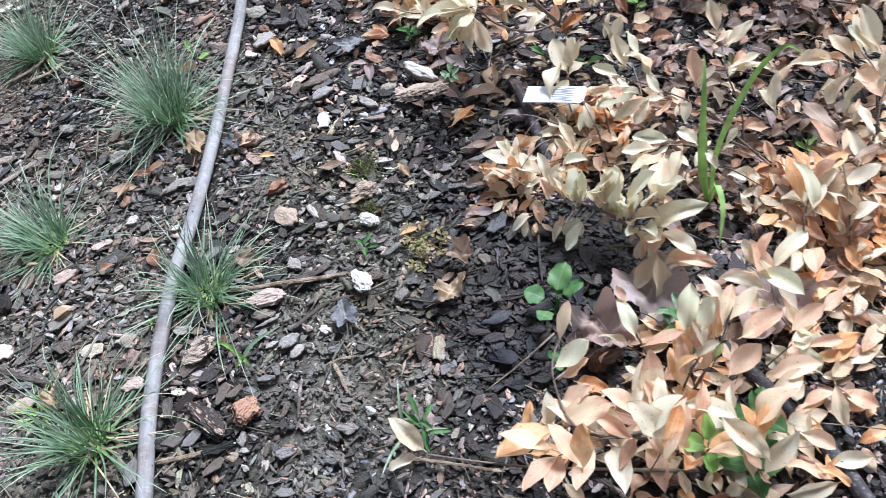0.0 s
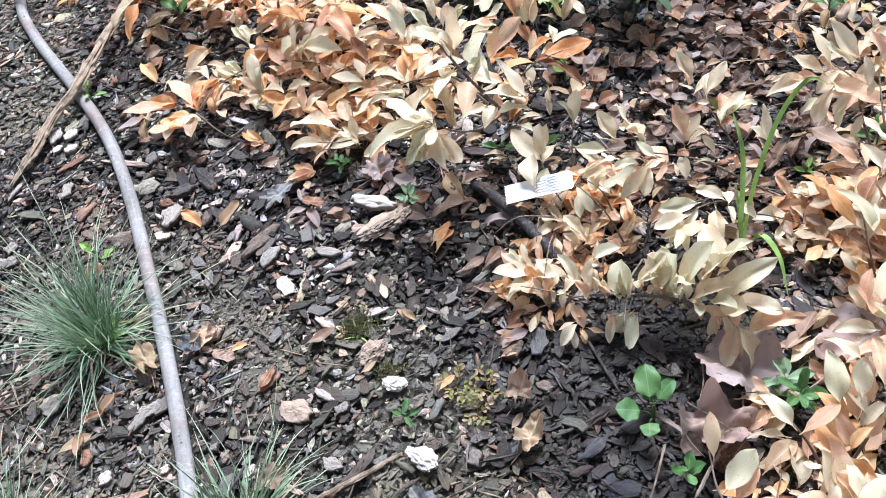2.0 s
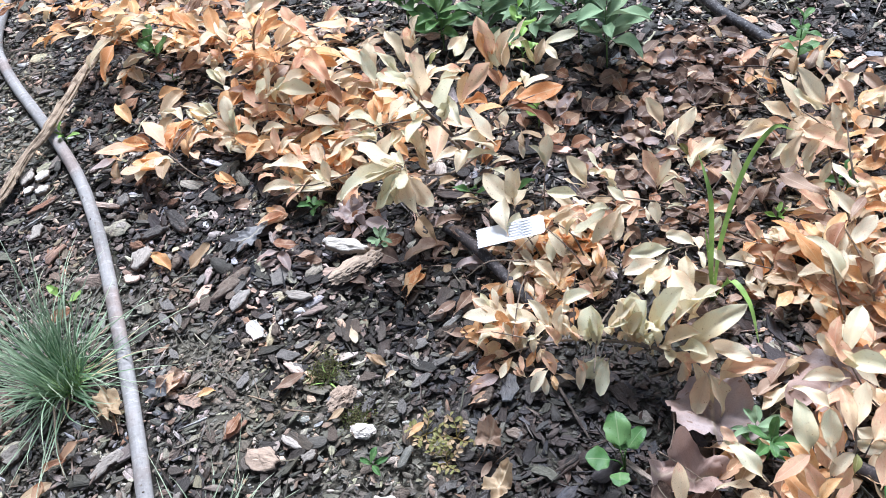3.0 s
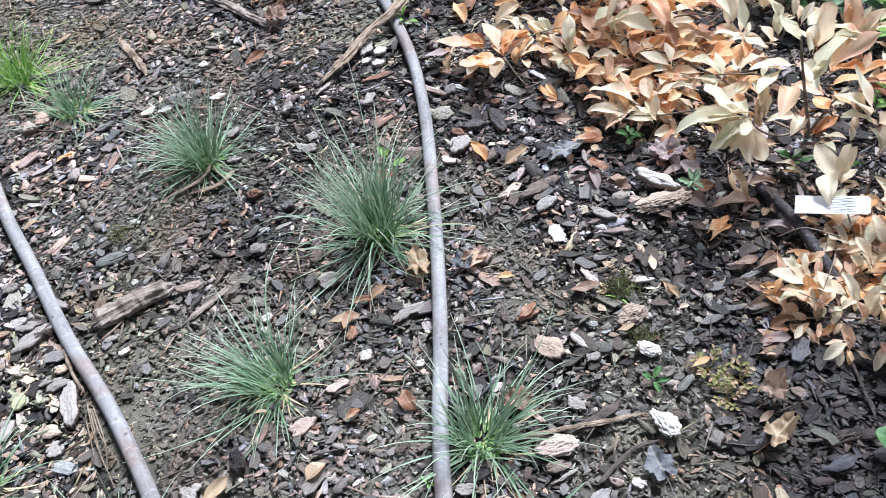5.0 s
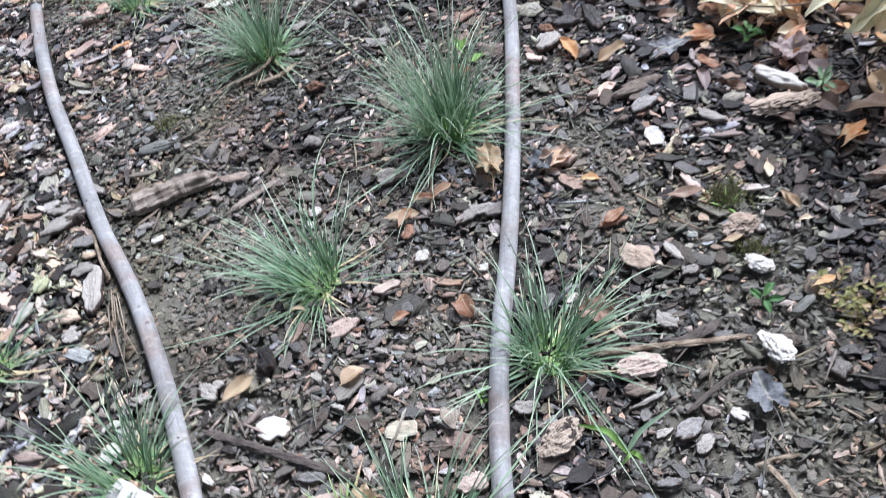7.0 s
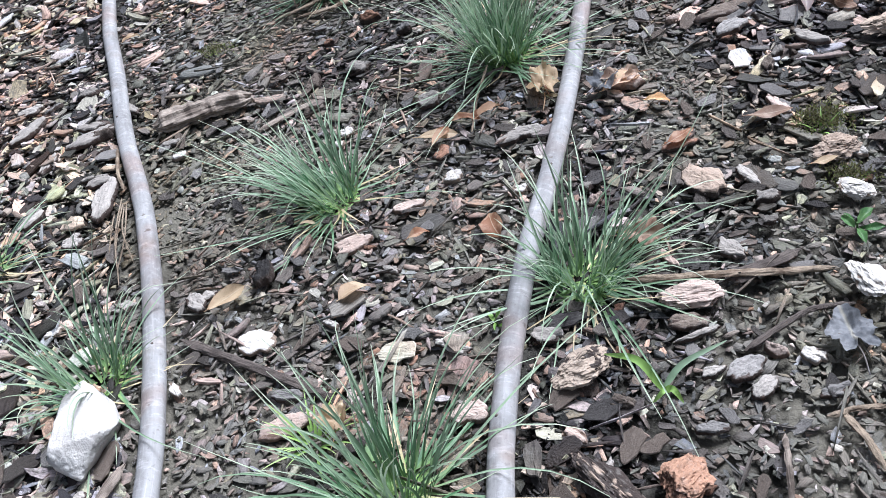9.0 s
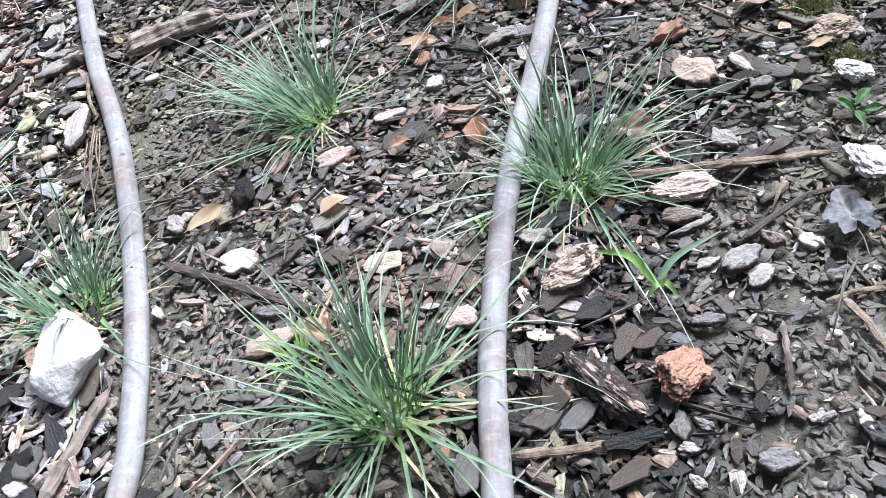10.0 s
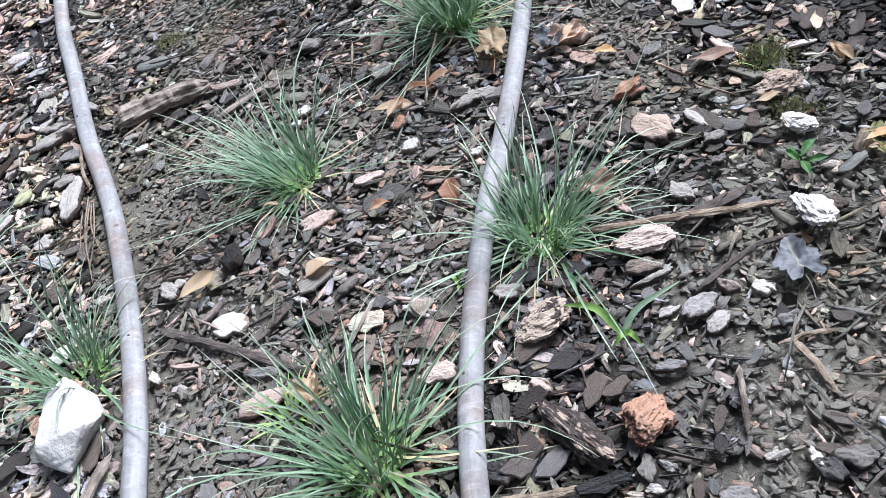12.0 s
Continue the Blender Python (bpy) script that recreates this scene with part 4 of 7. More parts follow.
def plant_tag(x, y, z, length, width, yaw, tilt):
    """A white plastic plant label with lines of small print, serrated at one end."""
    ob = thing("plant_label", "white plastic plant label half hidden under dry leaves", "label")
    bm = bmesh.new()
    n, thick = 12, 0.0009
    left = [(-length / 2 + (0.0012 if k % 2 else 0.0), -width / 2 + width * k / n) for k in range(n + 1)]
    outline = left + [(length / 2 - 0.003, width / 2), (length / 2, width / 2 - 0.003), (length / 2, -width / 2 + 0.003), (length / 2 - 0.003, -width / 2)]
    sag = [0.0035 * math.sin(px / length * 3.1) for px, py in outline]
    low = [bm.verts.new((px, py, s)) for (px, py), s in zip(outline, sag)]
    high = [bm.verts.new((px, py, s + thick)) for (px, py), s in zip(outline, sag)]
    m = len(outline)
    bm.faces.new(low), bm.faces.new(high[::-1])
    for k in range(m):
        bm.faces.new((low[k], high[k], high[(k + 1) % m], low[(k + 1) % m]))
    bmesh.ops.recalc_face_normals(bm, faces=bm.faces)
    card = part("card", bm, TAG_WHITE, ob)
    rng = random.Random(3)
    for k in range(6):
        bm = bmesh.new()
        w = length * rng.uniform(0.3, 0.42)
        bmesh.ops.create_cube(bm, size=1)
        bmesh.ops.scale(bm, vec=(w, 0.0011, 0.0004), verts=bm.verts)
        px, py = length * 0.16, -width * 0.36 + k * width * 0.145
        bmesh.ops.translate(bm, vec=(px, py, 0.0035 * math.sin(px / length * 3.1) + thick + 0.0006), verts=bm.verts)
        part("print_line", bm, TAG_INK, card)
    ob.matrix_basis = pose(x, y, ground_height(x, y) + z, tilt, -4, yaw)
    return ob


def seed_head(x, y, size):
    """A brown, bristly round seed head."""
    rng = random.Random(9)
    bm = bmesh.new()
    bmesh.ops.create_icosphere(bm, subdivisions=4, radius=size / 2)
    for v in bm.verts:
        v.co *= 1 + rng.uniform(-0.12, 0.12)
    ob = part("seed_head", bm, FUZZ)
    ob.location = (x, y, ground_height(x, y) + size * 0.42)
    return tagged(ob, "brown bristly round seed head lying on mulch", "seed head")


def rock(x, y, length, width, high, yaw, label, tilt=0.0):
    """A broken stone with blunt edges: flats knocked off a lump."""
    rng = random.Random(14)
    bm = bmesh.new()
    bmesh.ops.create_icosphere(bm, subdivisions=5, radius=0.5)
    flats = [(Vector((rng.gauss(0, 1), rng.gauss(0, 1), rng.gauss(0, 0.6))).normalized(), rng.uniform(0.33, 0.43)) for _ in range(14)] + [(Vector((0.1, -0.05, 1)).normalized(), 0.30)]
    for v in bm.verts:
        q = v.co * 2
        v.co *= 1 + 0.16 * noise.noise(q * 1.1 + Vector((3, 1, 7)))
        for n, far in flats:
            over = v.co.dot(n) - far
            if over > 0:
                v.co -= n * over * 0.88
        v.co *= 1 + 0.04 * noise.noise(q * 2.4) + 0.03 * noise.noise(q * 6) + 0.012 * noise.noise(q * 14)
    for f in bm.faces:
        f.smooth = True
    bmesh.ops.scale(bm, vec=(length, width, high), verts=bm.verts)
    ob = part("stone", bm, STONE)
    ob.matrix_basis = pose(x, y, ground_height(x, y) + high * 0.30, tilt, 0, yaw)
    return tagged(ob, label, "stone")


LITTER_SHARES = {
    "fresh": {"orange": 0.24, "pink": 0.24, "cream": 0.24, "tan": 0.10, "rust": 0.06, "brown": 0.12},
    "faded": {"mould": 0.52, "brown": 0.12, "mauve": 0.05, "rust": 0.19, "tan": 0.06, "pink": 0.06},
}


def leaf_litter(spots, count, seed, state, low=0.016, high=0.048, up=(0.007, 0.02), label="dry leaves strewn under the shrubs", width=1.0):
    """Dry leaves strewn under the shrubs, joined: nobody could count them."""
    rng = random.Random(seed)
    for tone, share in LITTER_SHARES[state].items():
        bm = bmesh.new()
        for _ in range(int(count * share)):
            sx, sy, sr = rng.choices(spots, [r * r for _, _, r in spots])[0]
            a, r = rng.uniform(0, TAU), sr * rng.random() ** 0.5
            x, y = sx + r * math.cos(a), sy + r * math.sin(a)
            yaw, s = rng.uniform(0, TAU), rng.uniform(low, high)
            d = Vector((math.cos(yaw), math.sin(yaw), rng.uniform(-0.3, 0.3))) * s
            base = Vector((x, y, ground_height(x, y) + rng.uniform(*up)))
            first = len(bm.verts)
            bm.from_mesh(LEAF_MESHES[tone, rng.randrange(len(LEAF_SHAPES))])
            bm.verts.ensure_lookup_table()
            bmesh.ops.transform(bm, matrix=aim(base - d / 2, base + d / 2, rng.uniform(-40, 40), width * rng.uniform(0.8, 1.3)), verts=bm.verts[first:])
        word = {"mould": "rotting dark brown"}.get(tone, tone)
        tagged(part("leaf_litter", bm, LEAF[tone]), word + " " + label, "leaf litter", kind="stuff")


# ---- ground ----
def coarse(x, y):
    """Where the chips are large: patches, and the darker, coarser strip along the shrubs."""
    k = 0.42 + 0.8 * noise.noise(Vector((x * 4.5, y * 4.5, 3.1)))
    west = -0.70 - 0.52 * (y - 0.3)
    if x < west:
        k += 0.55
    elif x < -0.5:
        k -= 0.3
    if y > 0.98 and x > west:
        k += 0.25
    if -0.34 < x and y > 0.72:
        k += 0.45
    if -0.42 < x < -0.2 and 0.3 < y < 0.86:
        k -= 0.4
    if -0.50 < x < -0.40 and y < 0.62:
        k += 0.35
    return k


def damp_and_shade(x, y):
    """The bed is damp and black beside the shrubs; shade beneath the low branch is painted in too."""
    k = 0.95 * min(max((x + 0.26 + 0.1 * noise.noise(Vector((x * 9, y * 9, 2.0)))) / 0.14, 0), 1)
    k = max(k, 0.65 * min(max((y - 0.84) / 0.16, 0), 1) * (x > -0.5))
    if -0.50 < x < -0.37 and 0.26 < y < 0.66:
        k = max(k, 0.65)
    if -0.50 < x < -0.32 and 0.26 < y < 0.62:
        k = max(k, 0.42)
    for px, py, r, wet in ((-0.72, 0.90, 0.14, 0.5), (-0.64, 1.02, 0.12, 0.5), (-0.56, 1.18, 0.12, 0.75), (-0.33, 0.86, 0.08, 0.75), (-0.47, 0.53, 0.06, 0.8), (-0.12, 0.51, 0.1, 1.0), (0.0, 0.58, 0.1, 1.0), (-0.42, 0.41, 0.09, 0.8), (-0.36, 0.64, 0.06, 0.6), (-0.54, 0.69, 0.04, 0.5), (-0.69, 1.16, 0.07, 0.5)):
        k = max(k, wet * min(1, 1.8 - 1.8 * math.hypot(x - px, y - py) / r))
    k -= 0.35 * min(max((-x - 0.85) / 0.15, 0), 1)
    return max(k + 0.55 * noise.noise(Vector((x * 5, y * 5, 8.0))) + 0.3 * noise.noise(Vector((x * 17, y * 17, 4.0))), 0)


def silt_at(x, y):
    """How far fine earth has been washed between the chips: where they are small and dry."""
    if not (-1.6 < x < 0.8 and 0.1 < y < 1.95):
        return 0.0
    return min(max(1.1 - 1.8 * coarse(x, y), 0), 1) * min(max(1 - 1.4 * damp_and_shade(x, y), 0), 1)


def ground():
    """One sheet: fine in the bed, coarse out to the horizon."""
    def lines(low, high, step):
        inner = list(np.arange(low, high, step))
        outer = [0.05, 0.12, 0.25, 0.5, 1, 2, 5, 12, 30, 70, 200, 600, 2000]
        return [low - o for o in reversed(outer)] + inner + [inner[-1] + o for o in outer]
    xs, ys = lines(-1.5, 0.75, 0.012), lines(0.1, 1.9, 0.012)
    verts = []
    for y in ys:
        for x in xs:
            z = ground_height(x, y) - 0.004
            if -2 < x < 1.3 and -0.4 < y < 2.4:
                q = Vector((x, y, 0))
                z += 0.006 * noise.noise(q * 9) + 0.003 * noise.noise(q * 40) + 0.0015 * noise.noise(q * 110)
            verts.append((x, y, z))
    n = len(xs)
    faces = [(j * n + i, j * n + i + 1, (j + 1) * n + i + 1, (j + 1) * n + i) for j in range(len(ys) - 1) for i in range(n - 1)]
    me = bpy.data.meshes.new("ground")
    me.from_pydata(verts, [], faces)
    me.polygons.foreach_set("use_smooth", np.full(len(faces), True))
    me.attributes.new("silt", "FLOAT", "POINT").data.foreach_set("value", np.array([silt_at(x, y) for x, y, _ in verts], np.float32))
    return tagged(placed("ground", me, SOIL), "dark crumbly garden soil of a planting bed", "ground", kind="structure")


ground()

# ---- hoses ----
HOSE_SPOTS = {}
R = 0.0085
hose([(-0.56, 1.75, R), (-0.585, 1.60, R), (-0.568, 1.475, R), (-0.517, 1.29, R), (-0.491, 1.174, R), (-0.479, 1.05, R + 0.002), (-0.477, 0.911, R + 0.004), (-0.478, 0.782, R + 0.003),
      (-0.482, 0.664, R + 0.004), (-0.488, 0.576, R + 0.006), (-0.490, 0.506, R + 0.002), (-0.488, 0.44, R), (-0.482, 0.383, R), (-0.472, 0.324, R), (-0.455, 0.22, R), (-0.43, 0.05, R)],
     0.0172, HOSE, "weathered grey plastic drip hose lying on bark mulch")
hose([(-1.134, 1.140, R - 0.002), (-1.116, 1.098, R), (-1.086, 1.033, R), (-1.033, 0.931, R), (-0.978, 0.842, R), (-0.912, 0.731, R), (-0.846, 0.634, R), (-0.795, 0.548, R + 0.002),
      (-0.755, 0.469, R), (-0.724, 0.401, R), (-0.705, 0.351, R), (-0.692, 0.305, R), (-0.68, 0.2, R), (-0.69, 0.05, R)],
     0.0172, HOSE, "weathered grey plastic hose with a cut open end", True)

# ---- grass clumps ----
grass_tuft(-0.549, 0.849, 350, 0.165, 1, lean=(-0.05, 0.05))
grass_tuft(-0.785, 1.014, 240, 0.130, 2, lean=(-0.15, 0.05))
grass_tuft(-0.665, 0.642, 180, 0.125, 3, lean=(-0.35, 0.05))
grass_tuft(-0.448, 0.552, 210, 0.118, 4, lean=(0.12, 0.08))
grass_tuft(-0.992, 1.144, 150, 0.100, 5, lean=(0.00, 0.05))
grass_tuft(-1.090, 1.227, 190, 0.120, 6, lean=(0.00, 0.05), green=GRASS_LIGHT, label="yellow-green clump of grass in bark mulch")
grass_tuft(-1.216, 1.261, 150, 0.120, 7, lean=(0.00, 0.05))
grass_tuft(-0.544, 0.368, 150, 0.150, 8, lean=(-0.10, 0.05), wide=0.0019)
grass_tuft(-0.787, 0.438, 130, 0.100, 9, lean=(-0.10, 0.10))
grass_tuft(-0.958, 0.540, 90, 0.090, 10, lean=(0.00, 0.10))

# ---- dead laurel shrubs ----
shrub_front = thing("dead_shrub", "dying laurel shrub with cream and orange dry leaves", "shrub", (-0.006, 0.914, ground_height(-0.006, 0.914)), "dead laurel shrubs")
shrub_low = thing("dead_shrub", "low dead laurel branch with cream dry leaves", "shrub", (0.141, 0.574, ground_height(0.141, 0.574)), "dead laurel shrubs")
shrub_middle = thing("dead_shrub", "sparse dead laurel twigs with cream leaves", "shrub", (0.082, 0.712, ground_height(0.082, 0.712)), "dead laurel shrubs")
shrub_east = thing("dead_shrub", "dead laurel shrub with pink and tan dry leaves", "shrub", (0.314, 0.675, ground_height(0.314, 0.675)), "dead laurel shrubs")
shrub_near = thing("dead_shrub", "dead laurel shrub with pink and cream dry leaves beside green weeds", "shrub", (0.059, 0.361, ground_height(0.059, 0.361)), "dead laurel shrubs")
shrub_back = thing("dead_shrub", "dead laurel shrub with orange tan dry leaves", "shrub", (-0.197, 1.355, ground_height(-0.197, 1.355)), "dead laurel shrubs")
# front shrub
stem(shrub_front, [(0.007, 0.929, 0.010), (-0.011, 0.898, 0.056), (-0.069, 0.819, 0.197), (-0.100, 0.778, 0.279)], 0.006)
stem(shrub_front, [(-0.013, 0.893, 0.061), (-0.050, 0.884, 0.060), (-0.089, 0.860, 0.098), (-0.109, 0.850, 0.133)], 0.0035)
stem(shrub_front, [(-0.033, 0.886, 0.090), (-0.061, 0.904, 0.131), (-0.094, 0.935, 0.122), (-0.118, 0.962, 0.103)], 0.0035)
stem(shrub_front, [(-0.012, 0.887, 0.061), (0.002, 0.877, 0.111), (0.026, 0.874, 0.131), (0.063, 0.876, 0.132)], 0.0035)
stem(shrub_front, [(-0.018, 0.906, 0.042), (-0.090, 0.942, 0.063), (-0.193, 0.950, 0.062), (-0.231, 0.968, 0.063)], 0.0035)
stem(shrub_front, [(-0.050, 0.975, 0.045), (-0.127, 1.060, 0.059), (-0.236, 1.149, 0.068), (-0.317, 1.149, 0.068), (-0.360, 1.103, 0.071)], 0.0035)
stem(shrub_front, [(-0.361, 1.103, 0.071), (-0.340, 1.073, 0.049), (-0.322, 1.069, 0.029)], 0.003)
spray(shrub_front, (-0.388, 1.149, 0.059), (-0.453, 1.167, 0.076), "pink")
spray(shrub_front, (-0.382, 1.156, 0.059), (-0.415, 1.158, 0.075), "orange")
spray(shrub_front, (-0.365, 1.139, 0.058), (-0.377, 1.195, 0.077), "pink")
spray(shrub_front, (-0.361, 1.127, 0.058), (-0.343, 1.155, 0.074), "orange")
spray(shrub_front, (-0.368, 1.116, 0.057), (-0.424, 1.092, 0.071), "pink")
spray(shrub_front, (-0.360, 1.116, 0.057), (-0.381, 1.100, 0.071), "cream")
spray(shrub_front, (-0.368, 1.116, 0.057), (-0.377, 1.073, 0.070), "tan")
spray(shrub_front, (-0.431, 1.172, 0.046), (-0.470, 1.166, 0.041), "mauve")
spray(shrub_front, (-0.337, 1.121, 0.057), (-0.300, 1.116, 0.072), "pink")
spray(shrub_front, (-0.337, 1.129, 0.057), (-0.318, 1.136, 0.073), "orange")
spray(shrub_front, (-0.290, 1.158, 0.059), (-0.317, 1.179, 0.075), "green_cream")
spray(shrub_front, (-0.272, 1.097, 0.070), (-0.267, 1.122, 0.112), "cream")
spray(shrub_front, (-0.274, 1.116, 0.056), (-0.291, 1.142, 0.073), "tan")
spray(shrub_front, (-0.273, 1.117, 0.056), (-0.245, 1.090, 0.070), "cream")
spray(shrub_front, (-0.263, 1.218, 0.063), (-0.276, 1.244, 0.079), "green_cream")
spray(shrub_front, (-0.252, 1.186, 0.061), (-0.245, 1.210, 0.077), "orange")
spray(shrub_front, (-0.217, 1.278, 0.067), (-0.249, 1.286, 0.082), "pink")
spray(shrub_front, (-0.226, 1.246, 0.080), (-0.187, 1.199, 0.097), "orange")
spray(shrub_front, (-0.212, 1.140, 0.073), (-0.193, 1.145, 0.113), "cream")
spray(shrub_front, (-0.201, 1.138, 0.083), (-0.161, 1.089, 0.100), "green_cream")
spray(shrub_front, (-0.183, 1.229, 0.064), (-0.172, 1.246, 0.080), "orange")
spray(shrub_front, (-0.144, 1.037, 0.067), (-0.180, 1.066, 0.079), "cream")
spray(shrub_front, (-0.200, 1.088, 0.055), (-0.193, 1.105, 0.071), "cream")
spray(shrub_front, (-0.230, 1.123, 0.057), (-0.248, 1.143, 0.073), "cream")
spray(shrub_front, (-0.241, 1.098, 0.055), (-0.212, 1.081, 0.070), "cream")
spray(shrub_front, (-0.231, 1.027, 0.066), (-0.222, 1.054, 0.088), "pink")
spray(shrub_front, (-0.244, 1.067, 0.054), (-0.274, 1.087, 0.070), "orange")
spray(shrub_front, (-0.199, 0.987, 0.054), (-0.250, 1.029, 0.067), "cream")
spray(shrub_front, (-0.181, 1.000, 0.050), (-0.143, 1.002, 0.065), "cream")
spray(shrub_front, (-0.188, 0.998, 0.050), (-0.183, 1.016, 0.066), "orange")
spray(shrub_front, (-0.222, 0.967, 0.058), (-0.265, 0.984, 0.064), "cream")
spray(shrub_front, (-0.187, 0.957, 0.048), (-0.218, 0.953, 0.063), "cream")
spray(shrub_front, (-0.186, 0.946, 0.062), (-0.185, 0.966, 0.083), "cream")
spray(shrub_front, (-0.299, 1.044, 0.038), (-0.309, 1.062, 0.049), "orange")
spray(shrub_front, (-0.310, 1.053, 0.033), (-0.317, 1.070, 0.039), "orange")
spray(shrub_front, (-0.249, 0.965, 0.023), (-0.290, 0.964, 0.028), "pink")
spray(shrub_front, (-0.316, 1.272, 0.046), (-0.360, 1.234, 0.049), "tan")
spray(shrub_front, (-0.257, 1.331, 0.048), (-0.316, 1.300, 0.053), "rust")
spray(shrub_front, (-0.359, 1.397, 0.048), (-0.394, 1.380, 0.053), "cream")
spray(shrub_front, (-0.384, 1.381, 0.045), (-0.375, 1.330, 0.048), "tan")
spray(shrub_front, (-0.131, 0.965, 0.049), (-0.147, 0.978, 0.064), "tan")
spray(shrub_front, (-0.147, 1.007, 0.051), (-0.181, 0.985, 0.064), "pink")
spray(shrub_front, (-0.089, 1.080, 0.056), (-0.131, 1.088, 0.071), "orange")
spray(shrub_front, (-0.157, 1.073, 0.054), (-0.168, 1.099, 0.071), "pink")
spray(shrub_front, (-0.203, 1.041, 0.052), (-0.166, 1.030, 0.067), "orange")
spray(shrub_front, (-0.154, 0.955, 0.033), (-0.181, 0.925, 0.026), "pink")
spray(shrub_front, (-0.204, 1.129, 0.057), (-0.242, 1.121, 0.072), "pink")
spray(shrub_front, (-0.149, 1.173, 0.061), (-0.181, 1.107, 0.071), "orange")
spray(shrub_front, (-0.226, 1.196, 0.061), (-0.227, 1.118, 0.072), "pink")
spray(shrub_front, (-0.137, 1.118, 0.072), (-0.103, 1.106, 0.092), "cream")
spray(shrub_front, (-0.145, 1.197, 0.077), (-0.133, 1.113, 0.092), "pink")
spray(shrub_front, (-0.128, 1.080, 0.060), (-0.135, 1.115, 0.082), "rust")
spray(shrub_front, (-0.228, 1.075, 0.054), (-0.268, 1.052, 0.068), "orange")
spray(shrub_front, (-0.125, 1.029, 0.047), (-0.170, 1.027, 0.057), "orange")
spray(shrub_front, (-0.207, 1.015, 0.051), (-0.208, 1.045, 0.068), "pink")
spray(shrub_front, (-0.163, 0.965, 0.043), (-0.164, 1.000, 0.055), "orange")
spray(shrub_front, (-0.093, 1.031, 0.078), (-0.060, 1.001, 0.096), "orange")
spray(shrub_front, (-0.227, 1.005, 0.045), (-0.232, 1.028, 0.057), "orange")
spray(shrub_front, (-0.249, 1.113, 0.056), (-0.259, 1.132, 0.072), "pink")
spray(shrub_front, (-0.119, 1.224, 0.065), (-0.166, 1.184, 0.076), "pink")
spray(shrub_front, (-0.198, 1.206, 0.062), (-0.207, 1.246, 0.080), "cream")
spray(shrub_front, (-0.190, 1.082, 0.055), (-0.215, 1.104, 0.071), "orange")
spray(shrub_front, (-0.095, 0.973, 0.174), (-0.118, 0.998, 0.206), "green_cream")
spray(shrub_front, (-0.103, 0.911, 0.201), (-0.112, 0.931, 0.232), "green_cream")
spray(shrub_front, (-0.092, 0.844, 0.248), (-0.103, 0.857, 0.278), "green_cream")
spray(shrub_front, (-0.086, 0.831, 0.267), (-0.089, 0.853, 0.298), "cream")
spray(shrub_front, (-0.093, 0.789, 0.275), (-0.128, 0.778, 0.304), "green_cream")
spray(shrub_front, (-0.095, 0.754, 0.283), (-0.099, 0.753, 0.333), "pink")
spray(shrub_front, (-0.079, 0.783, 0.285), (-0.044, 0.777, 0.285), "pink")
spray(shrub_front, (-0.068, 0.793, 0.225), (-0.051, 0.782, 0.285), "green_cream")
spray(shrub_front, (-0.040, 0.822, 0.207), (-0.002, 0.811, 0.247), "pink")
spray(shrub_front, (-0.015, 1.068, 0.121), (-0.008, 1.067, 0.162), "cream")
spray(shrub_front, (0.019, 1.003, 0.118), (0.041, 0.986, 0.138), "cream")
spray(shrub_front, (0.043, 0.957, 0.136), (0.043, 0.977, 0.187), "pink")
spray(shrub_front, (0.051, 0.945, 0.136), (0.074, 0.953, 0.177), "cream")
spray(shrub_front, (0.075, 0.972, 0.138), (0.102, 0.966, 0.168), "cream")
spray(shrub_front, (0.036, 0.908, 0.133), (0.030, 0.923, 0.154), "rust")
spray(shrub_front, (0.019, 0.874, 0.141), (0.042, 0.864, 0.171), "orange")
spray(shrub_front, (0.035, 0.882, 0.132), (0.096, 0.870, 0.132), "orange")
spray(shrub_front, (0.057, 0.895, 0.133), (0.088, 0.892, 0.143), "cream")
spray(shrub_front, (-0.028, 0.839, 0.168), (0.007, 0.833, 0.178), "orange")
spray(shrub_front, (-0.045, 0.717, 0.232), (-0.064, 0.747, 0.263), "cream")
spray(shrub_front, (0.128, 0.997, 0.101), (0.167, 0.972, 0.121), "green_cream")
spray(shrub_front, (-0.106, 0.950, 0.113), (-0.136, 0.983, 0.124), "green_cream")
spray(shrub_front, (-0.117, 0.936, 0.112), (-0.145, 0.956, 0.113), "green_cream")
spray(shrub_front, (-0.088, 0.907, 0.131), (-0.131, 0.893, 0.120), "cream")
spray(shrub_front, (-0.069, 0.887, 0.140), (-0.082, 0.894, 0.090), "tan")
spray(shrub_front, (-0.110, 0.843, 0.142), (-0.161, 0.860, 0.133), "green_cream")
spray(shrub_front, (-0.118, 0.838, 0.142), (-0.190, 0.858, 0.128), "green_cream")
spray(shrub_front, (-0.118, 0.829, 0.142), (-0.155, 0.826, 0.106), "green_cream")
spray(shrub_front, (-0.112, 0.830, 0.142), (-0.124, 0.793, 0.110), "cream")
spray(shrub_front, (-0.120, 0.834, 0.142), (-0.147, 0.826, 0.106), "green_cream")
spray(shrub_front, (-0.087, 0.871, 0.129), (-0.094, 0.884, 0.150), "green_cream")
spray(shrub_front, (-0.003, 0.881, 0.051), (0.024, 0.871, 0.061), "cream")
spray(shrub_front, (-0.011, 0.888, 0.051), (0.020, 0.894, 0.072), "orange")
spray(shrub_front, (-0.029, 0.855, 0.029), (-0.050, 0.877, 0.030), "cream")
spray(shrub_front, (0.056, 0.922, 0.044), (0.079, 0.903, 0.044), "tan")
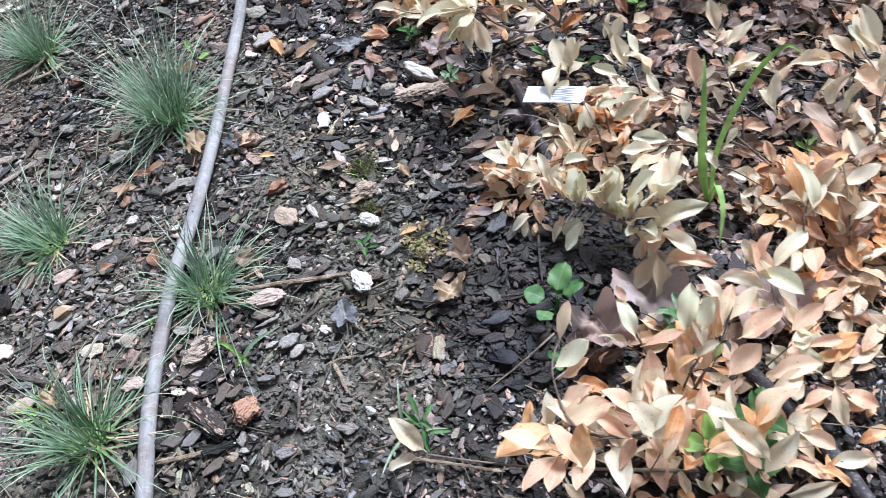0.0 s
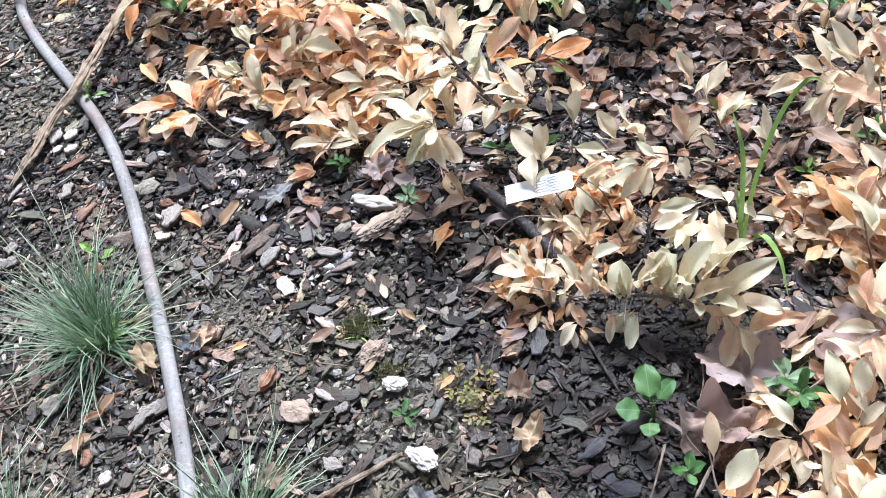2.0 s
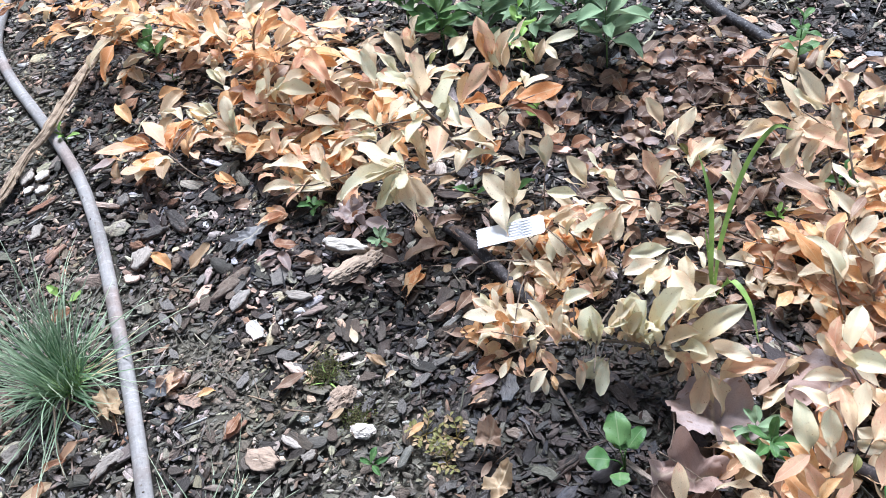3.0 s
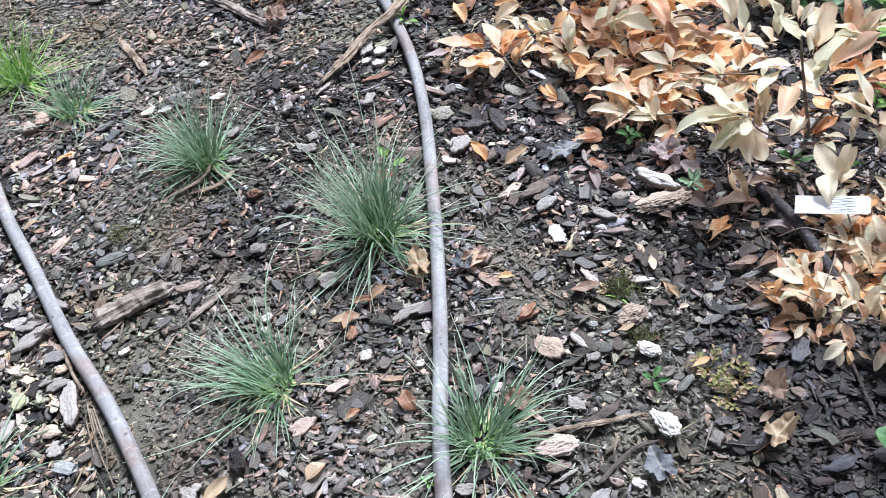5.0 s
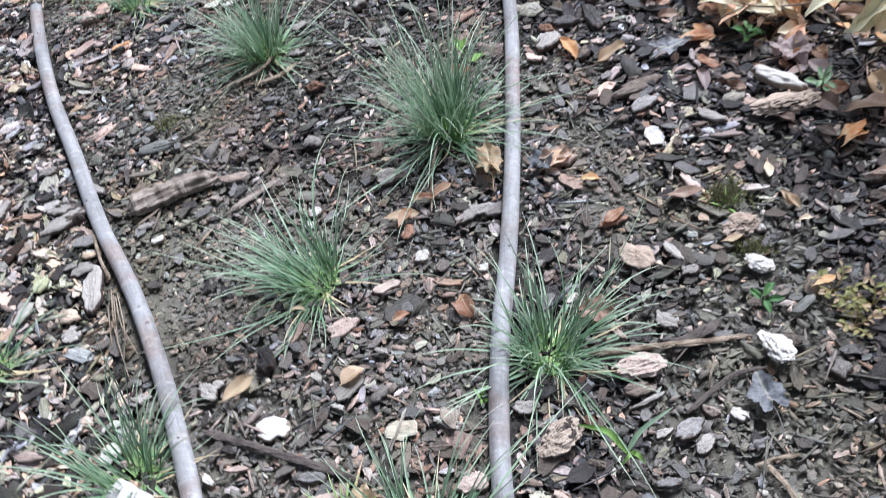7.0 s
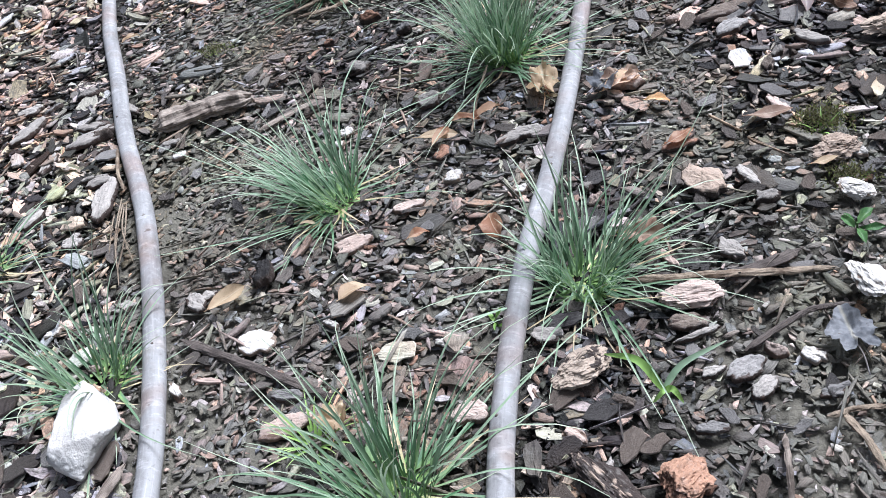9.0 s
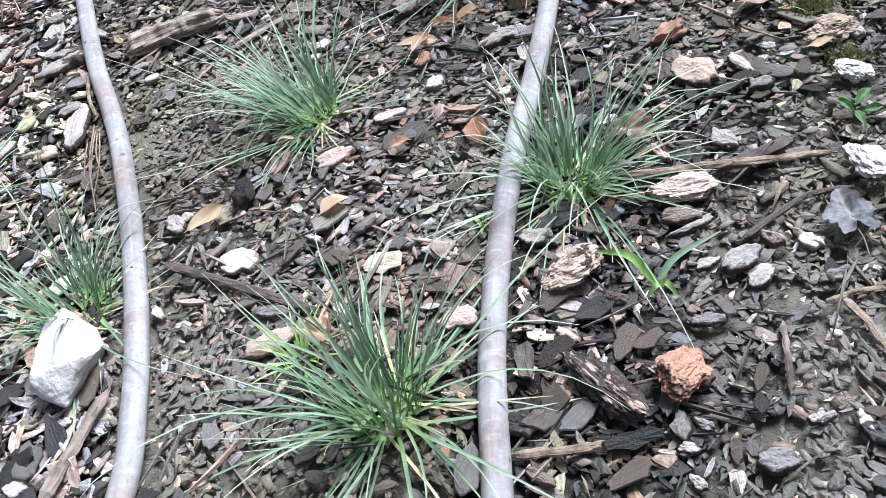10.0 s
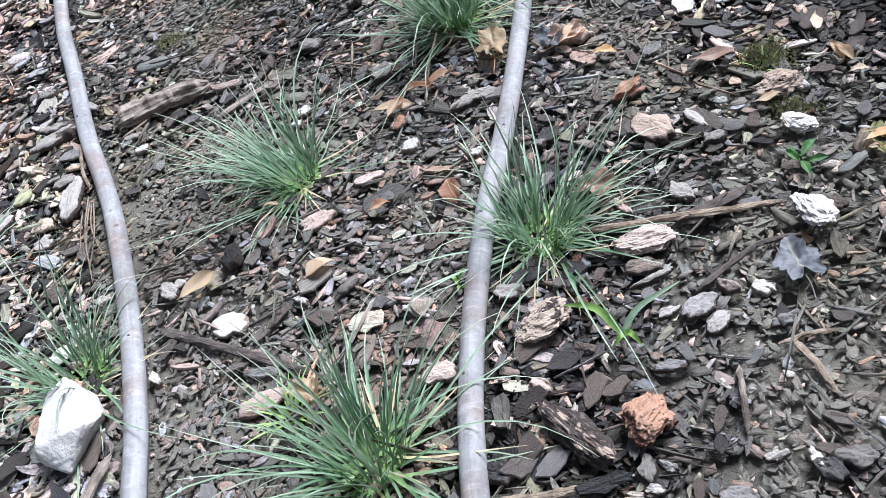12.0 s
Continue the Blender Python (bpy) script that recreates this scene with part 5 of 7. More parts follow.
spray(shrub_front, (0.040, 0.927, 0.054), (0.042, 0.931, 0.084), "cream")
spray(shrub_front, (-0.050, 0.928, 0.062), (-0.059, 0.949, 0.074), "pink")
spray(shrub_front, (-0.115, 0.892, 0.210), (-0.094, 0.862, 0.209), "pink")
spray(shrub_front, (0.007, 1.040, 0.120), (-0.017, 1.026, 0.109), "olive")
spray(shrub_front, (0.051, 1.048, 0.122), (0.022, 1.024, 0.110), "green_cream")
spray(shrub_front, (0.096, 0.946, 0.117), (0.093, 0.974, 0.138), "olive")
spray(shrub_front, (-0.060, 0.897, 0.151), (-0.100, 0.857, 0.160), "green_cream", 1)
spray(shrub_front, (-0.063, 0.936, 0.143), (-0.102, 0.915, 0.153), "cream", 1)
spray(shrub_front, (-0.045, 0.892, 0.131), (-0.074, 0.839, 0.140), "pink", 1)
spray(shrub_front, (-0.038, 0.894, 0.161), (-0.042, 0.843, 0.170), "green_cream", 1)
spray(shrub_front, (-0.091, 0.903, 0.091), (-0.100, 0.928, 0.104), "orange", 1)
spray(shrub_front, (-0.073, 0.891, 0.090), (-0.083, 0.909, 0.103), "pink", 1)
spray(shrub_front, (-0.022, 0.891, 0.081), (-0.049, 0.857, 0.091), "cream", 1)
spray(shrub_front, (-0.007, 0.911, 0.092), (-0.005, 0.867, 0.102), "orange", 1)
spray(shrub_front, (-0.065, 0.916, 0.172), (-0.071, 0.943, 0.185), "cream", 1)
spray(shrub_front, (-0.063, 0.968, 0.085), (-0.096, 0.929, 0.094), "orange", 1)
# middle twigs
stem(shrub_middle, [(0.182, 0.676, 0.015), (0.180, 0.698, 0.056), (0.165, 0.721, 0.096), (0.162, 0.753, 0.118)], 0.003)
stem(shrub_middle, [(0.216, 0.637, 0.014), (0.179, 0.673, 0.034), (0.144, 0.709, 0.055), (0.092, 0.727, 0.080), (0.048, 0.746, 0.090)], 0.003)
stem(shrub_middle, [(0.166, 0.663, 0.023), (0.114, 0.641, 0.071), (0.074, 0.630, 0.090)], 0.003)
stem(shrub_middle, [(-0.001, 0.745, 0.014), (-0.011, 0.769, 0.045), (-0.007, 0.810, 0.057)], 0.0025)
stem(shrub_middle, [(0.033, 0.808, 0.018), (0.043, 0.827, 0.039), (0.053, 0.843, 0.050)], 0.0025)
spray(shrub_middle, (0.081, 0.723, 0.104), (0.055, 0.742, 0.155), "green_cream", 1)
spray(shrub_middle, (0.056, 0.739, 0.105), (0.043, 0.764, 0.136), "cream", 1)
spray(shrub_middle, (0.049, 0.746, 0.090), (0.019, 0.765, 0.095), "green_cream", 1)
spray(shrub_middle, (0.092, 0.720, 0.079), (0.078, 0.741, 0.090), "green_cream", 1)
spray(shrub_middle, (0.066, 0.715, 0.089), (0.024, 0.707, 0.077), "green_cream", 1)
spray(shrub_middle, (0.079, 0.709, 0.089), (0.035, 0.695, 0.072), "cream", 1)
spray(shrub_middle, (0.044, 0.738, 0.074), (0.014, 0.741, 0.074), "cream", 1)
spray(shrub_middle, (0.106, 0.720, 0.065), (0.087, 0.708, 0.054), "pink", 1)
spray(shrub_middle, (0.125, 0.724, 0.065), (0.117, 0.698, 0.054), "cream", 1)
spray(shrub_middle, (0.133, 0.729, 0.076), (0.130, 0.757, 0.107), "pink", 1)
spray(shrub_middle, (0.134, 0.728, 0.076), (0.155, 0.738, 0.097), "cream", 1)
spray(shrub_middle, (0.159, 0.760, 0.123), (0.152, 0.787, 0.149), "cream", 1)
spray(shrub_middle, (0.153, 0.748, 0.117), (0.173, 0.755, 0.128), "cream", 1)
spray(shrub_middle, (0.163, 0.742, 0.117), (0.195, 0.754, 0.139), "cream", 1)
spray(shrub_middle, (0.165, 0.718, 0.106), (0.199, 0.720, 0.117), "cream", 1)
spray(shrub_middle, (0.169, 0.714, 0.106), (0.211, 0.717, 0.108), "green_cream", 1)
spray(shrub_middle, (0.174, 0.729, 0.097), (0.171, 0.744, 0.108), "olive", 1)
spray(shrub_middle, (0.210, 0.691, 0.066), (0.213, 0.716, 0.098), "cream", 1)
spray(shrub_middle, (0.159, 0.709, 0.056), (0.155, 0.733, 0.067), "cream", 1)
spray(shrub_middle, (0.154, 0.653, 0.053), (0.168, 0.659, 0.073), "green_cream", 1)
spray(shrub_middle, (0.119, 0.631, 0.081), (0.102, 0.661, 0.082), "cream", 1)
spray(shrub_middle, (0.091, 0.634, 0.090), (0.053, 0.650, 0.085), "green_cream", 1)
spray(shrub_middle, (0.075, 0.625, 0.090), (0.039, 0.633, 0.079), "cream", 1)
spray(shrub_middle, (0.068, 0.620, 0.084), (0.043, 0.623, 0.074), "cream", 1)
spray(shrub_middle, (0.101, 0.622, 0.090), (0.083, 0.587, 0.078), "cream", 1)
spray(shrub_middle, (0.127, 0.624, 0.081), (0.132, 0.598, 0.080), "cream", 1)
spray(shrub_middle, (-0.007, 0.799, 0.056), (-0.021, 0.853, 0.064), "cream", 1)
spray(shrub_middle, (-0.032, 0.765, 0.054), (-0.020, 0.816, 0.067), "cream", 1)
spray(shrub_middle, (-0.004, 0.811, 0.057), (0.013, 0.821, 0.088), "cream", 1)
spray(shrub_middle, (0.052, 0.838, 0.055), (0.066, 0.853, 0.091), "cream", 1)
spray(shrub_middle, (0.022, 0.804, 0.037), (0.004, 0.817, 0.042), "tan", 1)
spray(shrub_middle, (0.009, 0.749, 0.054), (0.013, 0.716, 0.043), "cream", 1)
spray(shrub_middle, (-0.017, 0.754, 0.024), (-0.018, 0.779, 0.035), "orange", 1)
spray(shrub_middle, (0.023, 0.721, 0.033), (0.034, 0.696, 0.032), "pink", 1)
spray(shrub_middle, (0.079, 0.706, 0.033), (0.092, 0.708, 0.046), "pink", 1)
spray(shrub_middle, (0.032, 0.767, 0.055), (0.039, 0.734, 0.054), "cream", 1)
spray(shrub_middle, (0.066, 0.750, 0.065), (0.038, 0.757, 0.070), "cream", 1)
spray(shrub_middle, (0.099, 0.704, 0.024), (0.067, 0.686, 0.022), "pink", 1)
spray(shrub_middle, (0.212, 0.690, 0.036), (0.185, 0.693, 0.035), "pink", 1)
spray(shrub_middle, (-0.026, 0.723, 0.023), (-0.005, 0.720, 0.033), "tan", 1)
spray(shrub_middle, (0.007, 0.704, 0.022), (0.030, 0.708, 0.033), "orange", 1)
spray(shrub_middle, (0.055, 0.702, 0.023), (0.031, 0.685, 0.022), "tan", 1)
# east shrub
stem(shrub_east, [(0.326, 0.650, 0.007), (0.319, 0.677, 0.059), (0.313, 0.692, 0.100), (0.302, 0.717, 0.111)], 0.004)
stem(shrub_east, [(0.291, 0.587, 0.004), (0.294, 0.605, 0.065), (0.298, 0.631, 0.106), (0.318, 0.670, 0.128)], 0.004)
stem(shrub_east, [(0.291, 0.535, 0.001), (0.249, 0.565, 0.051), (0.216, 0.593, 0.062)], 0.0035)
spray(shrub_east, (0.302, 0.721, 0.091), (0.279, 0.755, 0.102), "cream", 1)
spray(shrub_east, (0.288, 0.728, 0.091), (0.234, 0.728, 0.099), "cream", 1)
spray(shrub_east, (0.312, 0.692, 0.130), (0.294, 0.729, 0.161), "cream", 1)
spray(shrub_east, (0.328, 0.693, 0.090), (0.308, 0.720, 0.101), "tan", 1)
spray(shrub_east, (0.311, 0.669, 0.108), (0.312, 0.682, 0.139), "cream", 1)
spray(shrub_east, (0.300, 0.710, 0.091), (0.309, 0.649, 0.097), "pink", 1)
spray(shrub_east, (0.304, 0.680, 0.099), (0.281, 0.680, 0.078), "cream", 1)
spray(shrub_east, (0.315, 0.661, 0.088), (0.336, 0.654, 0.088), "orange", 1)
spray(shrub_east, (0.307, 0.721, 0.101), (0.304, 0.754, 0.133), "cream", 1)
spray(shrub_east, (0.327, 0.673, 0.129), (0.325, 0.692, 0.160), "pink", 1)
spray(shrub_east, (0.337, 0.677, 0.129), (0.364, 0.673, 0.139), "pink", 1)
spray(shrub_east, (0.355, 0.665, 0.128), (0.373, 0.670, 0.148), "cream", 1)
spray(shrub_east, (0.310, 0.637, 0.087), (0.344, 0.630, 0.086), "orange", 1)
spray(shrub_east, (0.290, 0.697, 0.100), (0.264, 0.687, 0.068), "cream", 1)
spray(shrub_east, (0.298, 0.657, 0.088), (0.283, 0.650, 0.067), "cream", 1)
spray(shrub_east, (0.289, 0.605, 0.095), (0.280, 0.639, 0.106), "cream", 1)
spray(shrub_east, (0.276, 0.587, 0.073), (0.268, 0.617, 0.095), "cream", 1)
spray(shrub_east, (0.291, 0.596, 0.074), (0.315, 0.584, 0.074), "orange", 1)
spray(shrub_east, (0.279, 0.586, 0.063), (0.297, 0.586, 0.074), "tan", 1)
spray(shrub_east, (0.235, 0.604, 0.043), (0.219, 0.636, 0.064), "orange", 1)
spray(shrub_east, (0.264, 0.590, 0.043), (0.245, 0.611, 0.063), "cream", 1)
spray(shrub_east, (0.247, 0.595, 0.053), (0.205, 0.608, 0.042), "tan", 1)
spray(shrub_east, (0.223, 0.606, 0.022), (0.188, 0.636, 0.033), "rust", 1)
spray(shrub_east, (0.275, 0.589, 0.073), (0.234, 0.556, 0.051), "tan", 1)
spray(shrub_east, (0.264, 0.570, 0.072), (0.245, 0.526, 0.040), "cream", 1)
spray(shrub_east, (0.221, 0.578, 0.021), (0.180, 0.595, 0.026), "tan", 1)
spray(shrub_east, (0.204, 0.636, 0.033), (0.197, 0.653, 0.054), "pink", 1)
spray(shrub_east, (0.276, 0.564, 0.052), (0.296, 0.558, 0.063), "pink", 1)
spray(shrub_east, (0.311, 0.600, 0.085), (0.300, 0.623, 0.096), "pink", 1)
spray(shrub_east, (0.353, 0.644, 0.107), (0.333, 0.657, 0.108), "pink", 1)
spray(shrub_east, (0.334, 0.639, 0.097), (0.358, 0.641, 0.107), "orange", 1)
spray(shrub_east, (0.362, 0.721, 0.111), (0.337, 0.731, 0.132), "tan", 1)
spray(shrub_east, (0.358, 0.833, 0.048), (0.348, 0.856, 0.059), "tan", 1)
spray(shrub_east, (0.351, 0.813, 0.047), (0.343, 0.827, 0.067), "orange", 1)
spray(shrub_east, (0.331, 0.852, 0.039), (0.361, 0.849, 0.049), "orange", 1)
spray(shrub_east, (0.272, 0.536, 0.041), (0.243, 0.537, 0.040), "pink", 1)
spray(shrub_east, (0.217, 0.562, 0.030), (0.242, 0.562, 0.041), "rust", 1)
spray(shrub_east, (0.313, 0.577, 0.054), (0.288, 0.580, 0.053), "orange", 1)
spray(shrub_east, (0.266, 0.655, 0.036), (0.284, 0.662, 0.047), "pink", 1)
spray(shrub_east, (0.285, 0.543, 0.052), (0.283, 0.560, 0.062), "cream", 1)
spray(shrub_east, (0.353, 0.894, 0.042), (0.383, 0.892, 0.052), "pink", 1)
spray(shrub_east, (0.359, 0.802, 0.076), (0.363, 0.803, 0.106), "tan", 1)
spray(shrub_east, (0.389, 0.789, 0.095), (0.393, 0.788, 0.125), "cream", 1)
spray(shrub_east, (0.391, 0.758, 0.093), (0.382, 0.775, 0.114), "tan", 1)
# low branch
stem(shrub_low, [(0.064, 0.544, 0.006), (0.041, 0.551, 0.046), (0.019, 0.571, 0.052), (-0.015, 0.607, 0.038), (-0.050, 0.631, 0.028), (-0.091, 0.648, 0.014)], 0.0045)
spray(shrub_low, (-0.075, 0.677, 0.030), (-0.116, 0.696, 0.046), "cream")
spray(shrub_low, (-0.086, 0.677, 0.030), (-0.051, 0.653, 0.044), "cream")
spray(shrub_low, (-0.080, 0.692, 0.031), (-0.076, 0.710, 0.047), "cream")
spray(shrub_low, (-0.087, 0.695, 0.031), (-0.099, 0.709, 0.046), "cream")
spray(shrub_low, (-0.084, 0.650, 0.029), (-0.109, 0.672, 0.045), "pink")
spray(shrub_low, (-0.081, 0.645, 0.029), (-0.075, 0.654, 0.044), "pink")
spray(shrub_low, (-0.059, 0.634, 0.019), (-0.056, 0.606, 0.008), "pink")
spray(shrub_low, (-0.065, 0.603, 0.027), (-0.091, 0.596, 0.012), "cream")
spray(shrub_low, (-0.059, 0.601, 0.017), (-0.043, 0.590, 0.007), "tan")
spray(shrub_low, (-0.029, 0.597, 0.027), (-0.046, 0.576, 0.011), "cream")
spray(shrub_low, (-0.010, 0.587, 0.032), (-0.035, 0.582, 0.012), "green_cream")
spray(shrub_low, (-0.009, 0.582, 0.032), (-0.029, 0.564, 0.006), "green_cream")
spray(shrub_low, (-0.038, 0.627, 0.033), (-0.032, 0.638, 0.069), "cream")
spray(shrub_low, (-0.025, 0.648, 0.059), (-0.001, 0.635, 0.079), "green_cream")
spray(shrub_low, (-0.011, 0.691, 0.031), (-0.020, 0.708, 0.062), "cream")
spray(shrub_low, (-0.017, 0.607, 0.038), (-0.007, 0.613, 0.088), "green_cream")
spray(shrub_low, (-0.010, 0.603, 0.038), (-0.008, 0.610, 0.078), "green_cream")
spray(shrub_low, (0.004, 0.602, 0.043), (0.019, 0.595, 0.098), "cream")
spray(shrub_low, (0.026, 0.593, 0.048), (0.026, 0.601, 0.098), "green_cream")
spray(shrub_low, (0.026, 0.580, 0.047), (0.036, 0.576, 0.107), "green_cream")
spray(shrub_low, (0.038, 0.578, 0.047), (0.052, 0.572, 0.117), "green_cream")
spray(shrub_low, (0.041, 0.564, 0.047), (0.061, 0.542, 0.086), "cream")
spray(shrub_low, (0.035, 0.563, 0.047), (0.032, 0.563, 0.087), "cream")
spray(shrub_low, (0.070, 0.560, 0.077), (0.084, 0.553, 0.127), "cream")
spray(shrub_low, (0.058, 0.547, 0.056), (0.101, 0.532, 0.106), "green_cream")
spray(shrub_low, (0.064, 0.541, 0.056), (0.093, 0.501, 0.075), "cream")
spray(shrub_low, (0.030, 0.574, 0.042), (0.016, 0.590, 0.057), "cream")
spray(shrub_low, (0.042, 0.553, 0.046), (0.060, 0.531, 0.046), "pink")
spray(shrub_low, (0.048, 0.539, 0.046), (0.040, 0.528, 0.025), "cream")
spray(shrub_low, (0.055, 0.535, 0.046), (0.057, 0.519, 0.025), "cream")
spray(shrub_low, (0.060, 0.520, 0.050), (0.062, 0.480, 0.024), "cream")
spray(shrub_low, (0.070, 0.508, 0.055), (0.112, 0.487, 0.065), "pink")
spray(shrub_low, (0.081, 0.617, 0.089), (0.064, 0.558, 0.097), "cream")
spray(shrub_low, (-0.087, 0.620, 0.013), (-0.082, 0.636, 0.019), "pink")
spray(shrub_low, (-0.100, 0.631, 0.008), (-0.089, 0.645, 0.013), "orange")
spray(shrub_low, (0.054, 0.567, 0.057), (0.064, 0.561, 0.107), "cream")
spray(shrub_low, (0.021, 0.576, 0.047), (0.008, 0.591, 0.077), "cream")
spray(shrub_low, (-0.027, 0.615, 0.033), (-0.035, 0.620, 0.068), "cream")
spray(shrub_low, (0.007, 0.584, 0.047), (0.025, 0.582, 0.087), "cream")
spray(shrub_low, (-0.065, 0.640, 0.029), (-0.048, 0.639, 0.049), "cream")
spray(shrub_low, (-0.064, 0.659, 0.030), (-0.071, 0.681, 0.050), "cream")
spray(shrub_low, (-0.042, 0.646, 0.029), (-0.050, 0.665, 0.060), "cream")
spray(shrub_low, (-0.106, 0.694, 0.016), (-0.125, 0.697, 0.016), "orange")
spray(shrub_low, (-0.004, 0.696, 0.032), (0.011, 0.699, 0.042), "tan")
spray(shrub_low, (-0.067, 0.714, 0.022), (-0.049, 0.722, 0.032), "pink")
spray(shrub_low, (0.048, 0.678, 0.012), (0.025, 0.668, 0.013), "rust")


sprig(shrub_back, [(-0.211, 1.254, 0.040), (-0.200, 1.231, 0.109), (-0.181, 1.178, 0.176)], 0.005, 14, 0.048, ("orange", "cream", "pink", "orange",), seed=21)
sprig(shrub_back, [(-0.204, 1.264, 0.051), (-0.162, 1.191, 0.107), (-0.100, 1.142, 0.145)], 0.004, 14, 0.048, ("pink", "orange", "orange", "cream",), seed=22)
sprig(shrub_back, [(-0.208, 1.281, 0.052), (-0.262, 1.302, 0.103), (-0.354, 1.387, 0.113)], 0.004, 20, 0.048, ("orange", "cream", "orange", "orange",), seed=23)
sprig(shrub_back, [(-0.292, 1.391, 0.053), (-0.377, 1.421, 0.093), (-0.486, 1.464, 0.094)], 0.004, 17, 0.048, ("orange", "orange", "cream", "tan",), seed=24)
sprig(shrub_back, [(-0.364, 1.518, 0.053), (-0.432, 1.573, 0.093), (-0.559, 1.607, 0.096)], 0.004, 17, 0.048, ("orange", "orange", "cream", "rust",), seed=25)
leaf(shrub_back, (-0.386, 1.376, 0.103), (-0.440, 1.365, 0.083), "cream")
leaf(shrub_back, (-0.383, 1.366, 0.103), (-0.424, 1.322, 0.083), "orange")
leaf(shrub_back, (-0.129, 1.125, 0.163), (-0.092, 1.071, 0.170), "pink")
leaf(shrub_back, (-0.156, 1.180, 0.156), (-0.140, 1.119, 0.162), "pink")
leaf(shrub_back, (-0.195, 1.200, 0.097), (-0.239, 1.237, 0.089), "orange")
leaf(shrub_back, (-0.191, 1.171, 0.085), (-0.225, 1.147, 0.073), "green_cream", width=1.2)
leaf(shrub_back, (-0.146, 1.147, 0.144), (-0.152, 1.172, 0.176), "pink")
leaf(shrub_back, (-0.356, 1.409, 0.113), (-0.398, 1.454, 0.113), "orange")
leaf(shrub_back, (-0.322, 1.372, 0.113), (-0.389, 1.429, 0.093), "cream")
leaf(shrub_back, (-0.383, 1.349, 0.073), (-0.354, 1.340, 0.083), "cream")








stem(shrub_near, [(0.059, 0.361, -0.010), (0.031, 0.379, 0.080), (0.015, 0.414, 0.111)], 0.004)
stem(shrub_near, [(0.059, 0.361, -0.010), (0.089, 0.368, 0.100), (0.104, 0.392, 0.131)], 0.004)
stem(shrub_near, [(0.052, 0.350, -0.010), (-0.031, 0.312, 0.069), (-0.055, 0.363, 0.080), (-0.046, 0.402, 0.091)], 0.004)
stem(shrub_near, [(0.073, 0.301, -0.002), (-0.067, 0.296, 0.038), (-0.125, 0.296, 0.059), (-0.171, 0.297, 0.080)], 0.004)
leaf(shrub_near, (-0.047, 0.393, 0.091), (-0.036, 0.418, 0.121), "pink")
leaf(shrub_near, (-0.054, 0.367, 0.090), (-0.019, 0.381, 0.110), "green_cream", width=1.2)
leaf(shrub_near, (-0.050, 0.361, 0.080), (-0.022, 0.369, 0.100), "pink", width=1.2)
leaf(shrub_near, (-0.055, 0.339, 0.069), (-0.022, 0.348, 0.089), "pink", width=1.2)
leaf(shrub_near, (-0.054, 0.324, 0.069), (-0.009, 0.331, 0.089), "pink", width=1.3)
leaf(shrub_near, (-0.063, 0.323, 0.059), (-0.060, 0.342, 0.089), "cream")
leaf(shrub_near, (-0.047, 0.321, 0.069), (-0.110, 0.294, 0.059), "orange")
leaf(shrub_near, (-0.039, 0.282, 0.068), (-0.058, 0.309, 0.099), "pink")
leaf(shrub_near, (-0.037, 0.276, 0.068), (-0.033, 0.304, 0.108), "orange")
leaf(shrub_near, (-0.082, 0.327, 0.049), (-0.079, 0.346, 0.070), "orange")
leaf(shrub_near, (0.018, 0.314, 0.079), (-0.009, 0.335, 0.109), "pink")
leaf(shrub_near, (0.009, 0.320, 0.089), (0.021, 0.336, 0.109), "cream")
leaf(shrub_near, (0.029, 0.324, 0.089), (0.026, 0.362, 0.120), "pink")
leaf(shrub_near, (0.022, 0.295, 0.088), (0.043, 0.319, 0.119), "green_cream", width=1.2)
leaf(shrub_near, (0.017, 0.412, 0.111), (0.010, 0.431, 0.122), "pink")
leaf(shrub_near, (0.022, 0.384, 0.100), (0.011, 0.418, 0.121), "green_cream")
leaf(shrub_near, (0.026, 0.383, 0.090), (0.060, 0.384, 0.111), "pink")
leaf(shrub_near, (0.064, 0.386, 0.101), (0.073, 0.417, 0.132), "green_cream", width=1.2)
leaf(shrub_near, (0.018, 0.384, 0.090), (-0.009, 0.403, 0.091), "cream", width=.8)
leaf(shrub_near, (0.076, 0.379, 0.111), (0.089, 0.402, 0.132), "green_cream")
leaf(shrub_near, (0.093, 0.376, 0.121), (0.105, 0.408, 0.142), "pink")
leaf(shrub_near, (0.099, 0.381, 0.121), (0.127, 0.407, 0.132), "cream")
leaf(shrub_near, (0.107, 0.370, 0.111), (0.146, 0.385, 0.122), "pink", width=1.2)
leaf(shrub_near, (0.093, 0.340, 0.100), (0.122, 0.358, 0.121), "pink", width=1.3)
leaf(shrub_near, (0.127, 0.343, 0.090), (0.172, 0.350, 0.101), "pink")
leaf(shrub_near, (0.120, 0.321, 0.089), (0.157, 0.341, 0.101), "cream")
leaf(shrub_near, (0.124, 0.302, 0.079), (0.131, 0.318, 0.089), "pink")
leaf(shrub_near, (0.065, 0.282, 0.088), (0.106, 0.295, 0.099), "orange")
leaf(shrub_near, (0.061, 0.306, 0.089), (0.073, 0.332, 0.109), "pink")
leaf(shrub_near, (0.094, 0.314, 0.089), (0.092, 0.333, 0.099), "cream")
leaf(shrub_near, (0.147, 0.301, 0.069), (0.178, 0.289, 0.059), "pink")
leaf(shrub_near, (0.139, 0.446, 0.104), (0.180, 0.425, 0.094), "green_cream", width=1.1)
leaf(shrub_near, (0.137, 0.450, 0.104), (0.127, 0.468, 0.124), "cream")
leaf(shrub_near, (0.141, 0.456, 0.104), (0.154, 0.474, 0.125), "pink")
